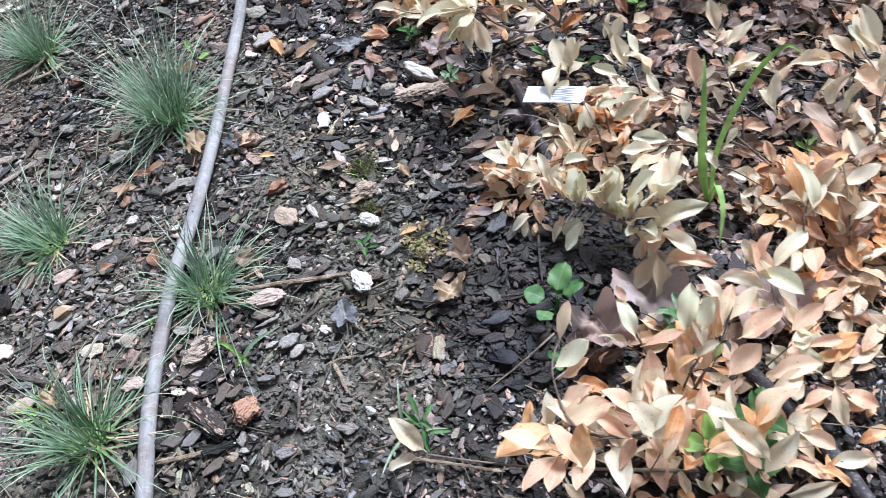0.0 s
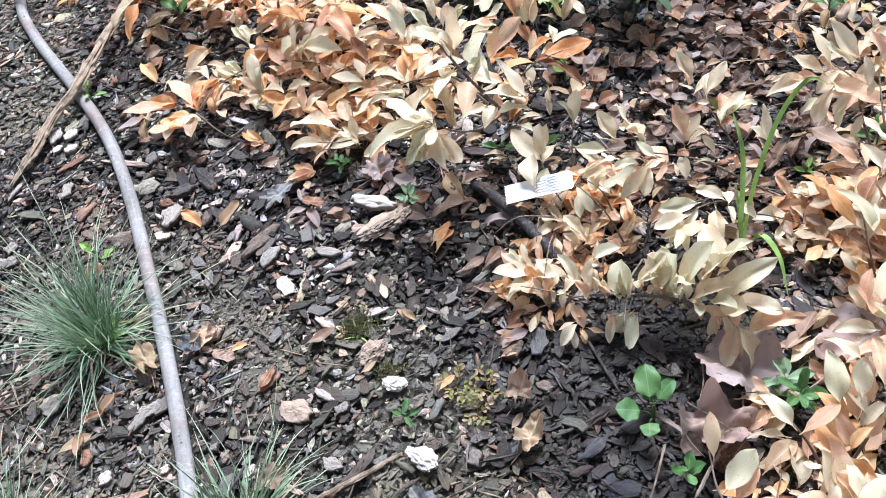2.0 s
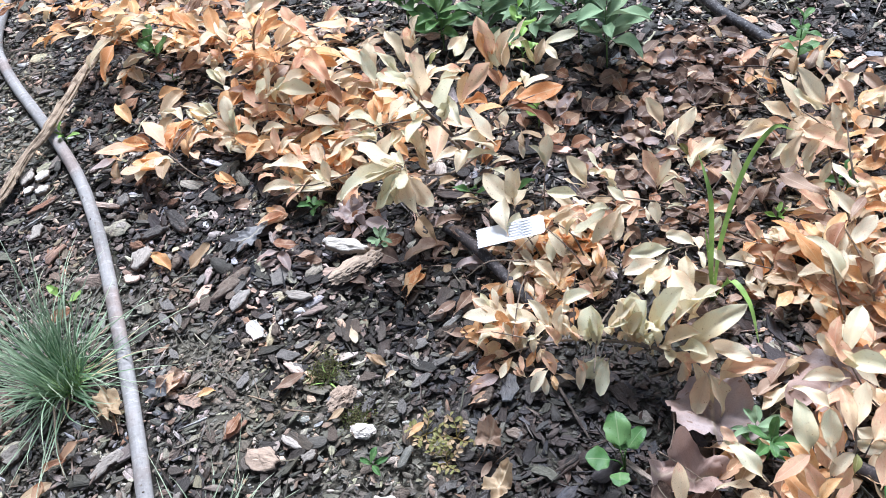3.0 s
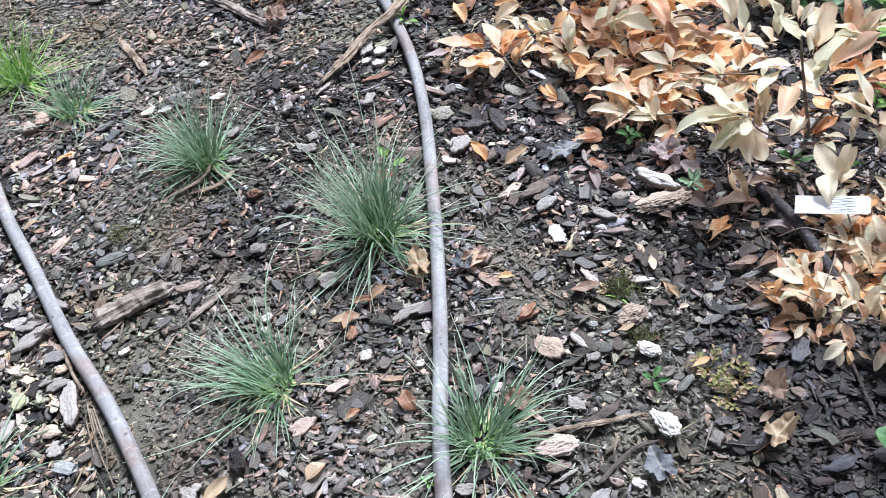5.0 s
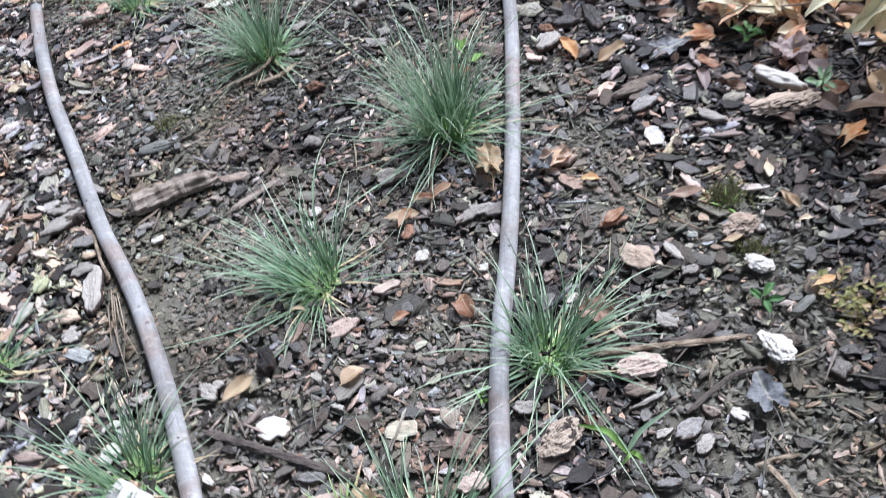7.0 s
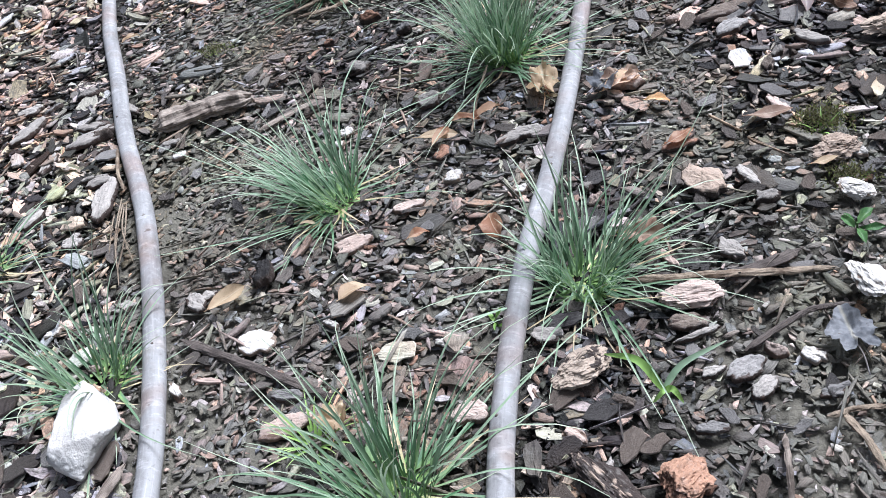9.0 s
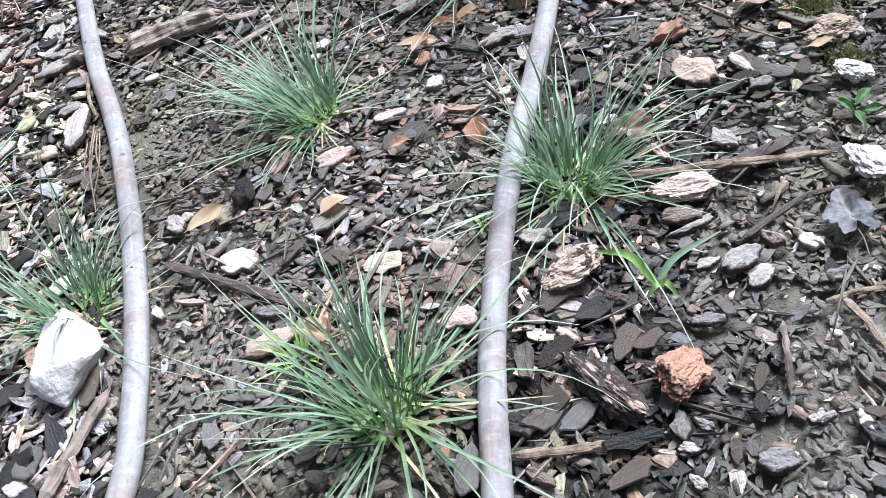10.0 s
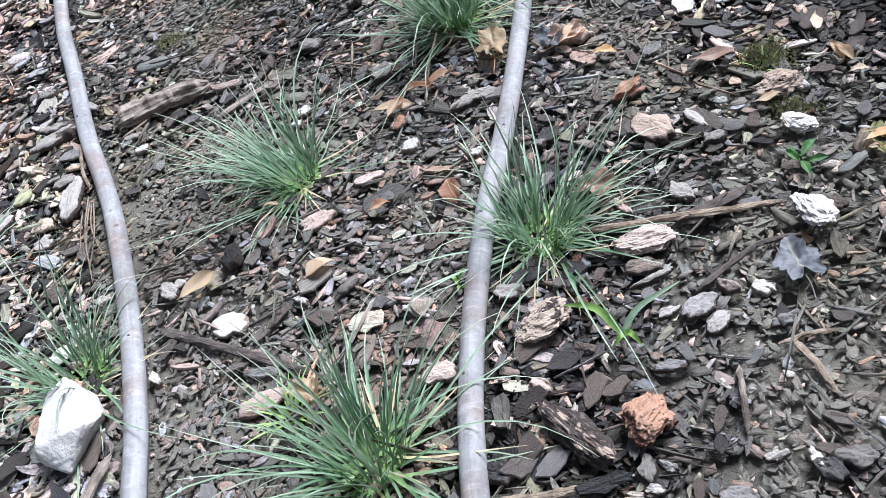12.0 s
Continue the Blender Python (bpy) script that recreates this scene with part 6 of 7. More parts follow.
leaf(shrub_near, (0.100, 0.406, 0.112), (0.086, 0.436, 0.123), "cream")
leaf(shrub_near, (0.158, 0.390, 0.082), (0.189, 0.410, 0.093), "pink")
leaf(shrub_near, (0.192, 0.417, 0.064), (0.220, 0.437, 0.075), "pink")
leaf(shrub_near, (0.166, 0.379, 0.072), (0.206, 0.386, 0.073), "pink", width=.8)
leaf(shrub_near, (0.184, 0.361, 0.052), (0.164, 0.379, 0.082), "green_cream")
leaf(shrub_near, (0.192, 0.354, 0.052), (0.193, 0.317, 0.040), "cream")
leaf(shrub_near, (-0.171, 0.299, 0.080), (-0.197, 0.318, 0.111), "cream", width=1.1)
leaf(shrub_near, (-0.176, 0.295, 0.080), (-0.205, 0.286, 0.080), "cream")
leaf(shrub_near, (-0.003, 0.387, 0.080), (-0.013, 0.382, 0.070), "pink", width=.7)
leaf(shrub_near, (0.026, 0.351, 0.090), (0.008, 0.358, 0.100), "cream", width=.8)
leaf(shrub_near, (0.051, 0.355, 0.090), (0.068, 0.359, 0.110), "orange")
leaf(shrub_near, (0.083, 0.358, 0.100), (0.093, 0.367, 0.110), "olive")
leaf(shrub_near, (0.029, 0.275, 0.078), (0.044, 0.294, 0.098), "pink")
leaf(shrub_near, (-0.007, 0.276, 0.068), (0.009, 0.296, 0.088), "pink")
sprig(shrub_near, [(0.058, 0.363, 0.010), (0.068, 0.365, 0.070), (0.087, 0.379, 0.101)], 0.003, 13, 0.048, ("pink", "orange", "cream",), seed=61, bare=0.1)
sprig(shrub_near, [(0.029, 0.336, -0.001), (-0.016, 0.311, 0.058), (-0.056, 0.293, 0.068)], 0.003, 14, 0.048, ("orange", "pink", "cream", "pink",), seed=62, bare=0.1)
sprig(shrub_near, [(0.073, 0.301, -0.002), (0.043, 0.297, 0.058), (0.021, 0.315, 0.089)], 0.003, 12, 0.048, ("orange", "pink", "cream",), seed=63, bare=0.1)
sprig(shrub_near, [(0.126, 0.277, -0.002), (0.109, 0.283, 0.058), (0.106, 0.309, 0.089)], 0.003, 12, 0.048, ("orange", "pink", "cream",), seed=64, bare=0.1)
sprig(shrub_near, [(0.199, 0.416, 0.004), (0.159, 0.420, 0.063), (0.151, 0.450, 0.094)], 0.003, 12, 0.048, ("cream", "pink", "green_cream",), seed=65, bare=0.1)
sprig(shrub_near, [(0.225, 0.511, -0.002), (0.202, 0.517, 0.068), (0.220, 0.561, 0.090)], 0.003, 14, 0.048, ("orange", "pink", "cream", "rust", "green_cream",), seed=66, bare=0.1)
sprig(shrub_near, [(0.256, 0.507, -0.001), (0.254, 0.546, 0.061), (0.255, 0.615, 0.094)], 0.003, 14, 0.048, ("brown", "orange", "cream", "rust", "pink",), seed=67, bare=0.1)
twigs(shrub_front, -0.110, 1.047, 0.14, 16, 0)
twigs(shrub_low, 0.021, 0.643, 0.1, 10, 1)
twigs(shrub_middle, 0.081, 0.751, 0.12, 16, 2)
twigs(shrub_east, 0.330, 0.696, 0.13, 16, 3)
twigs(shrub_near, 0.063, 0.384, 0.14, 14, 4)
twigs(shrub_back, -0.294, 1.426, 0.13, 10, 5)
twigs(shrub_east, 0.367, 0.891, 0.09, 10, 6)

# ---- prominent pieces of bark ----
bark_piece(-0.374, 0.533, 0.050, 0.025, 8, "pink", label="thick pinkish white chunk of bark on the mulch", thick=0.6, ridged=0.15)
bark_piece(-0.262, 0.546, 0.038, 0.022, -56, "white", label="bleached white chunk of bark on the mulch", thick=0.6, up=0.004, ridged=0.1)
bark_piece(-0.364, 0.653, 0.042, 0.030, -40, "umber", thick=0.25)
bark_piece(-0.260, 0.636, 0.027, 0.019, -50, "white", thick=0.6, ridged=0.1)
bark_piece(-0.267, 0.681, 0.027, 0.013, 6, "pink")
bark_piece(-0.332, 0.660, 0.032, 0.011, -56, "pale")
bark_piece(-0.382, 0.700, 0.032, 0.011, 27, "rust")
bark_piece(-0.347, 0.579, 0.024, 0.011, -26, "pale")
bark_piece(-0.522, 0.719, 0.035, 0.016, 31, "pale")
bark_piece(-0.370, 0.503, 0.034, 0.005, 28, "pale")
bark_piece(-0.468, 0.500, 0.026, 0.015, -2, "pale")
bark_piece(-0.374, 0.514, 0.036, 0.014, 7, "brown")
bark_piece(-0.441, 0.470, 0.042, 0.026, 35, "umber", thick=0.65, ridged=0.6, worn=-0.15)
bark_piece(-0.442, 0.422, 0.019, 0.010, -33, "pink")
bark_piece(-0.420, 0.385, 0.060, 0.024, -44, "umber", label="dark split piece of bark with pale ridges", thick=0.75, ridged=1.0, worn=-1.15)
bark_piece(-0.377, 0.393, 0.035, 0.029, 60, "amber", label="rusty orange lump of wood on the mulch", thick=0.7, ridged=0.6, worn=-0.3)
bark_piece(-0.464, 0.361, 0.022, 0.017, 5, "dark")
bark_piece(-0.421, 0.399, 0.017, 0.006, 76, "pale")
bark_piece(-0.342, 0.476, 0.029, 0.017, 37, "grey")
bark_piece(-0.331, 0.463, 0.024, 0.013, 50, "pale")
bark_piece(-0.361, 0.474, 0.020, 0.008, 28, "pale")
bark_piece(-0.292, 0.462, 0.021, 0.010, 21, "grey")
bark_piece(-0.299, 0.489, 0.013, 0.008, -33, "white")
bark_piece(-0.308, 0.370, 0.016, 0.009, 26, "pale")
bark_piece(-0.288, 0.368, 0.015, 0.007, -63, "white")
bark_piece(-0.331, 0.345, 0.023, 0.016, -7, "grey")
bark_piece(-0.374, 0.350, 0.015, 0.007, 8, "pale")
bark_piece(-0.450, 0.330, 0.021, 0.008, -26, "brown")
bark_piece(-0.370, 0.331, 0.011, 0.008, -41, "pale")
bark_piece(-0.366, 0.364, 0.013, 0.007, -26, "grey")
bark_piece(-0.361, 0.432, 0.023, 0.008, 4, "grey")
bark_piece(-0.532, 0.487, 0.036, 0.011, -19, "pale")
bark_piece(-0.510, 0.433, 0.033, 0.019, 11, "pink")
bark_piece(-0.632, 0.414, 0.042, 0.022, 26, "pink", thick=0.2)
bark_piece(-0.639, 0.439, 0.028, 0.011, -4, "grey")
bark_piece(-0.680, 0.485, 0.034, 0.026, -12, "white", thick=0.16)
bark_piece(-0.631, 0.585, 0.034, 0.013, 39, "pink")
bark_piece(-0.743, 0.519, 0.027, 0.015, -42, "pale")
bark_piece(-0.597, 0.633, 0.033, 0.014, 28, "pink")
bark_piece(-0.725, 0.438, 0.025, 0.008, -43, "white")
bark_piece(-0.627, 0.504, 0.017, 0.007, -29, "white")
bark_piece(-0.594, 0.560, 0.021, 0.009, -27, "pale")
bark_piece(-0.887, 0.634, 0.077, 0.023, 108, "pale", label="long grey flake of bark beside a hose", thick=0.3)
bark_piece(-0.917, 0.669, 0.034, 0.010, 17, "pale")
bark_piece(-0.960, 0.750, 0.037, 0.019, 12, "pale")
bark_piece(-0.937, 0.782, 0.047, 0.014, -24, "pale")
bark_piece(-0.841, 0.703, 0.018, 0.010, 40, "white")
bark_piece(-0.894, 0.586, 0.023, 0.012, 68, "pale")
bark_piece(-0.953, 0.618, 0.022, 0.012, 77, "pale")
bark_piece(-0.805, 0.512, 0.024, 0.013, 26, "pale")
bark_piece(-0.851, 0.482, 0.016, 0.009, 48, "white")
bark_piece(-0.754, 0.349, 0.012, 0.007, 38, "pale")
bark_piece(-0.765, 0.304, 0.019, 0.014, -7, "white")
bark_piece(-1.032, 0.740, 0.049, 0.020, 75, "pale")
bark_piece(-0.949, 0.733, 0.058, 0.023, 45, "pale")
bark_piece(-1.051, 0.776, 0.032, 0.016, 33, "pale")
bark_piece(-0.979, 0.689, 0.037, 0.014, 93, "pale")
bark_piece(-0.907, 0.664, 0.031, 0.014, 23, "pale")
bark_piece(-0.950, 0.609, 0.031, 0.016, 73, "pale")
bark_piece(-0.889, 0.581, 0.022, 0.013, 38, "pale")
bark_piece(-0.681, 0.733, 0.016, 0.013, 33, "white")
bark_piece(-0.683, 0.716, 0.015, 0.013, 20, "white")
bark_piece(-0.566, 0.668, 0.018, 0.015, 31, "white")
bark_piece(-0.610, 0.777, 0.025, 0.023, 32, "pale")
bark_piece(-0.640, 1.014, 0.025, 0.018, 13, "pale")
bark_piece(-1.048, 1.109, 0.023, 0.025, 16, "pink")
bark_piece(-0.781, 1.144, 0.027, 0.017, 14, "white")
bark_piece(-0.750, 1.063, 0.026, 0.014, 50, "pale")
bark_piece(-0.855, 1.125, 0.024, 0.015, 14, "white")
bark_piece(-0.437, 0.989, 0.050, 0.024, 61, "pale")
bark_piece(-0.415, 1.025, 0.038, 0.017, 3, "dark")
bark_piece(-0.381, 1.031, 0.069, 0.021, -75, "dark")
bark_piece(-0.341, 0.895, 0.066, 0.020, 26, "brown")
bark_piece(-0.337, 0.866, 0.038, 0.019, 37, "grey")
bark_piece(-0.199, 0.870, 0.066, 0.022, -40, "white", thick=0.4, up=0.010, label="bleached white strip of bark among dark mulch")
bark_piece(-0.197, 0.838, 0.070, 0.032, 12, "umber", thick=0.6, ridged=0.8)
bark_piece(-0.271, 0.838, 0.035, 0.016, -34, "pale")
bark_piece(-0.181, 0.691, 0.027, 0.011, -65, "pale")
bark_piece(-0.267, 0.684, 0.036, 0.024, 17, "umber", thick=0.6, ridged=0.6)
bark_piece(-0.252, 0.682, 0.017, 0.010, -51, "white")
bark_piece(-0.302, 0.489, 0.015, 0.012, -48, "white")
bark_piece(-0.346, 0.582, 0.028, 0.013, -56, "pale")
bark_piece(-0.389, 0.572, 0.024, 0.008, -55, "pink")
bark_piece(-0.542, 1.180, 0.024, 0.018, 16, "white")
bark_piece(-0.559, 1.217, 0.037, 0.020, 66, "pale")
bark_piece(-0.557, 1.103, 0.040, 0.018, 64, "pale")
bark_piece(-0.624, 1.137, 0.039, 0.007, 50, "pale")
bark_piece(-0.477, 1.116, 0.083, 0.011, -40, "pink")
bark_piece(-0.542, 1.151, 0.057, 0.013, 19, "rust")
bark_piece(-0.582, 0.700, 0.024, 0.015, 72, "rust")
bark_piece(-0.122, 0.567, 0.020, 0.013, -45, "brown")
bark_piece(-0.451, 1.063, 0.027, 0.016, -68, "pale")
bark_piece(-1.029, 0.938, 0.021, 0.014, 43, "pale")
bark_piece(-0.859, 0.722, 0.020, 0.009, 20, "pale")
bark_piece(-0.860, 1.026, 0.022, 0.014, 18, "brown")
bark_piece(-0.636, 0.588, 0.028, 0.015, 32, "pink")
bark_piece(-0.737, 0.527, 0.021, 0.010, 43, "pale")
bark_piece(-0.510, 0.725, 0.030, 0.020, 5, "pale")
bark_piece(-0.429, 0.790, 0.035, 0.021, 3, "pink")
bark_piece(-0.431, 0.990, 0.031, 0.021, 53, "pale")
bark_piece(-0.305, 0.745, 0.034, 0.012, -59, "pink")
bark_piece(-0.379, 0.709, 0.028, 0.012, 41, "rust")
bark_piece(0.028, 1.131, 0.017, 0.008, -67, "pale")
bark_piece(-0.054, 0.616, 0.024, 0.008, -45, "grey")
bark_piece(-0.539, 1.209, 0.027, 0.017, 34, "white")
bark_piece(-0.561, 1.191, 0.017, 0.013, 38, "white")
bark_piece(-0.743, 1.007, 0.023, 0.014, 17, "pale")
bark_piece(-0.808, 1.223, 0.019, 0.015, 32, "white")
bark_piece(-0.647, 1.017, 0.036, 0.015, -25, "pale")
bark_piece(-0.507, 0.651, 0.014, 0.011, 22, "white")

# ---- fallen leaves ----
fallen_leaf(-0.412, 0.969, 0.039, -63, "orange")
fallen_leaf(-0.366, 0.947, 0.041, 33, "tan")
fallen_leaf(-0.143, 0.786, 0.045, 43, "orange")
fallen_leaf(-0.231, 0.751, 0.025, -96, "cream")
fallen_leaf(-0.981, 1.036, 0.025, 40, "orange")
fallen_leaf(-0.995, 0.911, 0.022, 47, "tan")
fallen_leaf(-0.307, 1.063, 0.034, -46, "orange")
fallen_leaf(-0.267, 0.962, 0.042, 12, "pink")
fallen_leaf(-0.383, 0.702, 0.031, 40, "rust")
fallen_leaf(-0.314, 0.726, 0.038, 7, "brown", width=0.85)
fallen_leaf(-0.401, 0.755, 0.022, 6, "orange")
fallen_leaf(-0.568, 0.742, 0.028, 15, "rust")
fallen_leaf(-0.133, 0.635, 0.017, -11, "orange", width=1.4)
fallen_leaf(-0.129, 0.630, 0.041, 5, "mauve")
lobed_leaf(-0.160, 0.520, 0.042, 35, "tan", 2, label="curled brown broken leaf on dark mulch", deep=0.05, wide=0.6, seed=15, curl=0.7)
fallen_leaf(-0.117, 0.824, 0.058, 1, "brown")
fallen_leaf(-0.074, 0.781, 0.046, -1, "mauve")
fallen_leaf(-0.170, 0.854, 0.031, -45, "brown")
fallen_leaf(-0.104, 0.854, 0.057, -89, "tan")
fallen_leaf(-0.241, 0.877, 0.029, -49, "brown")
fallen_leaf(-0.128, 0.736, 0.033, 13, "brown")
fallen_leaf(-0.128, 0.699, 0.028, -40, "brown")
fallen_leaf(-0.222, 0.713, 0.022, -70, "tan")
fallen_leaf(-0.265, 0.942, 0.026, 26, "mauve")
fallen_leaf(-0.291, 0.911, 0.031, 19, "mauve")
fallen_leaf(-0.433, 0.783, 0.040, 35, "pink")
fallen_leaf(-0.590, 0.719, 0.039, 12, "tan")
fallen_leaf(-0.585, 0.714, 0.028, 71, "rust")
fallen_leaf(-0.617, 0.532, 0.027, 50, "tan", width=1.6)
fallen_leaf(-0.716, 0.519, 0.035, 52, "tan")
fallen_leaf(-0.580, 0.593, 0.021, 37, "rust")
fallen_leaf(-0.522, 0.606, 0.031, -70, "rust", width=1.5)
fallen_leaf(-0.677, 0.606, 0.014, 9, "tan")
fallen_leaf(-0.549, 0.751, 0.030, -148, "rust")
fallen_leaf(-0.145, 0.793, 0.041, 38, "orange")
fallen_leaf(-0.138, 0.615, 0.027, 8, "pink")
fallen_leaf(-0.075, 0.852, 0.038, 4, "brown")
fallen_leaf(-0.270, 0.964, 0.037, -1, "pink")
fallen_leaf(0.123, 0.960, 0.047, -60, "brown")
fallen_leaf(0.132, 0.948, 0.045, 33, "mauve")
fallen_leaf(0.193, 0.915, 0.023, 8, "tan")
fallen_leaf(0.304, 0.911, 0.053, -70, "brown")
fallen_leaf(0.361, 0.919, 0.036, 5, "mauve")
fallen_leaf(0.330, 0.963, 0.043, -103, "brown")
fallen_leaf(-0.211, 0.612, 0.024, 23, "orange")
fallen_leaf(-0.218, 0.710, 0.025, -62, "tan")
fallen_leaf(-0.211, 0.684, 0.015, 15, "cream")
fallen_leaf(-0.122, 0.642, 0.019, -7, "rust")
fallen_leaf(-0.117, 0.638, 0.015, 14, "orange")
fallen_leaf(-0.102, 0.637, 0.015, 14, "cream")
fallen_leaf(-0.165, 0.541, 0.020, 33, "brown")
fallen_leaf(0.424, 0.918, 0.032, -167, "orange")
fallen_leaf(-0.272, 0.894, 0.033, -81, "mauve")
fallen_leaf(-0.279, 0.665, 0.021, 12, "tan")
fallen_leaf(0.138, 0.637, 0.043, -24, "tan", width=1.5)
fallen_leaf(-0.177, 0.890, 0.035, 29, "mauve")
fallen_leaf(-0.104, 0.734, 0.042, 33, "brown")
fallen_leaf(0.234, 0.757, 0.053, 33, "mauve")
fallen_leaf(0.233, 0.699, 0.045, 25, "brown")
fallen_leaf(-0.132, 0.628, 0.030, 27, "mauve")
fallen_leaf(-0.729, 1.218, 0.039, 45, "rust")
fallen_leaf(-0.679, 1.198, 0.026, 17, "rust")
fallen_leaf(-0.543, 0.942, 0.037, 1, "rust")
fallen_leaf(-0.413, 1.280, 0.049, -74, "orange")
fallen_leaf(-0.976, 1.042, 0.016, 34, "orange")
lobed_leaf(-0.501, 0.785, 0.05, 100, "tan", 7, label="brown lobed oak leaf lying beside a hose", wide=0.6, seed=2)
lobed_leaf(0.050, 0.490, 0.090, 60, "mauve", 4, label="large mauve brown dry leaf under a shrub", deep=0.09, wide=0.9, seed=3, curl=0.4, up=0.015)
lobed_leaf(0.001, 0.445, 0.072, 150, "mauve", 5, label="curled mauve brown dry leaf on the mulch", deep=0.2, seed=4, curl=0.7)
lobed_leaf(0.161, 0.466, 0.1, 20, "mauve", 5, label="grey mauve dry leaf under a shrub", deep=0.12, seed=14, curl=0.3)
lobed_leaf(-0.173, 0.919, 0.05, 20, "mauve", 5, seed=5, deep=0.25)
lobed_leaf(-0.279, 0.502, 0.042, 105, "slate", 5, label="crumpled slate grey leaf on dark mulch", deep=0.32, wide=0.8, seed=21, curl=0.12)
lobed_leaf(-0.300, 0.948, 0.055, 20, "slate", 7, label="slate grey lobed oak leaf on damp mulch", deep=0.3, wide=0.55, seed=22, curl=0.2)
lobed_leaf(-0.447, 0.784, 0.032, 60, "slate", 3, label="small slate grey leaf beside a hose", deep=0.12, wide=0.8, seed=23, curl=0.3)
lobed_leaf(-0.684, 1.403, 0.085, 30, "orange", 5, label="curled orange brown maple leaf on the mulch", seed=7, curl=0.5)
lobed_leaf(-0.702, 1.319, 0.05, 80, "brown", 5, seed=8, curl=0.4)
lobed_leaf(-0.432, 0.790, 0.036, 200, "brown", 3, seed=9, deep=0.3, wide=0.6)
lobed_leaf(-0.178, 0.920, 0.05, 100, "mauve", 5, seed=10)
lobed_leaf(-0.590, 0.412, 0.028, 100, "tan", 3, label="curled tan dry leaf in a grass clump", seed=11, curl=0.6, up=0.02)
lobed_leaf(-0.408, 0.589, 0.035, 0, "brown", 5, seed=12, label="crumbled brown dry leaf beside a grass clump")
lobed_leaf(-0.150, 0.566, 0.034, 40, "brown", 3, seed=13, curl=0.8, deep=0.12, label="curled tan dry leaf beside a succulent weed")

# ---- sticks, wood and stone ----
stick([(-0.335, 1.574, 0.030), (-0.453, 1.372, 0.030), (-0.506, 1.288, 0.028), (-0.558, 1.231, 0.020), (-0.617, 1.156, 0.012)], 0.017, TAN_WOOD, "bare tan branch with peeling bark lying across a hose", name="branch", wobble=0.35, end=0.85, category="branch")
stick([(-0.412, 0.548, 0.010), (-0.350, 0.553, 0.010), (-0.284, 0.562, 0.006)], 0.0065, TAN_WOOD, "thin brown stick on the mulch beside a grass clump")
stick([(-0.463, 0.342, 0.006), (-0.435, 0.345, 0.008), (-0.409, 0.352, 0.006)], 0.0065, TAN_WOOD, "thin tan splinter of wood on the mulch")
stick([(-0.733, 0.481, 0.006), (-0.666, 0.458, 0.008), (-0.596, 0.435, 0.006)], 0.008, DARK_WOOD, "dark brown stick lying on the mulch")
stick([(-0.741, 0.298, 0.008), (-0.737, 0.332, 0.010), (-0.732, 0.368, 0.010)], 0.01, OLD_WOOD, "weathered brown stick beside a stone")
stick([(-0.771, 0.743, 0.005), (-0.747, 0.766, 0.006), (-0.722, 0.797, 0.005)], 0.009, OLD_WOOD, "flat grey splinter of wood on the mulch", flat=0.4)
stick([(-0.878, 0.745, 0.010), (-0.842, 0.767, 0.012), (-0.802, 0.790, 0.010)], 0.027, OLD_WOOD, "short weathered log piece lying on the mulch", name="log", wobble=0.3, end=0.9, flat=0.7, category="log", fray=0.25)
stick([(-0.828, 1.413, 0.008), (-0.764, 1.350, 0.009), (-0.708, 1.300, 0.008)], 0.016, OLD_WOOD, "grey weathered stick on the mulch", flat=0.7)
stick([(-0.949, 1.303, 0.007), (-0.925, 1.260, 0.008), (-0.901, 1.222, 0.007)], 0.013, TAN_WOOD, "pale split stick on the mulch", flat=0.6)
stick([(-0.911, 0.710, 0.008), (-0.891, 0.675, 0.010), (-0.876, 0.654, 0.008)], 0.004, TAN_WOOD, "thin tan straw beside a hose", wobble=0.1)
stick([(-0.868, 0.637, 0.010), (-0.845, 0.582, 0.012), (-0.820, 0.535, 0.007)], 0.0015, TAN_WOOD, "thin dry straw hanging beside a hose", name="straw", wobble=0.1, category="straw")
stick([(-0.863, 0.629, 0.010), (-0.848, 0.593, 0.012), (-0.838, 0.562, 0.007)], 0.0015, TAN_WOOD, "thin dry straw hanging beside a hose", name="straw", wobble=0.1, category="straw")
stick([(-0.859, 0.629, 0.010), (-0.838, 0.587, 0.012), (-0.830, 0.552, 0.007)], 0.0015, TAN_WOOD, "thin dry straw hanging beside a hose", name="straw", wobble=0.1, category="straw")
stick([(-0.860, 0.626, 0.010), (-0.842, 0.591, 0.012), (-0.820, 0.561, 0.007)], 0.0015, TAN_WOOD, "thin dry straw hanging beside a hose", name="straw", wobble=0.1, category="straw")
stick([(-0.864, 0.615, 0.010), (-0.853, 0.590, 0.012), (-0.847, 0.569, 0.007)], 0.0015, TAN_WOOD, "thin dry straw hanging beside a hose", name="straw", wobble=0.1, category="straw")
stick([(-0.322, 0.427, 0.007), (-0.322, 0.405, 0.009), (-0.322, 0.386, 0.006)], 0.004, OLD_WOOD, "thin brown twig on the mulch")
stick([(-0.288, 0.445, 0.006), (-0.279, 0.428, 0.008), (-0.272, 0.412, 0.006)], 0.005, TAN_WOOD, "thin tan twig on the mulch")
stick([(-0.295, 0.446, 0.005), (-0.281, 0.450, 0.007), (-0.266, 0.453, 0.005)], 0.004, TAN_WOOD, "thin tan twig on the mulch")
stick([(-0.045, 0.494, 0.012), (-0.032, 0.464, 0.014), (-0.016, 0.425, 0.010)], 0.006, OLD_WOOD, "grey furry twig beside a weed")
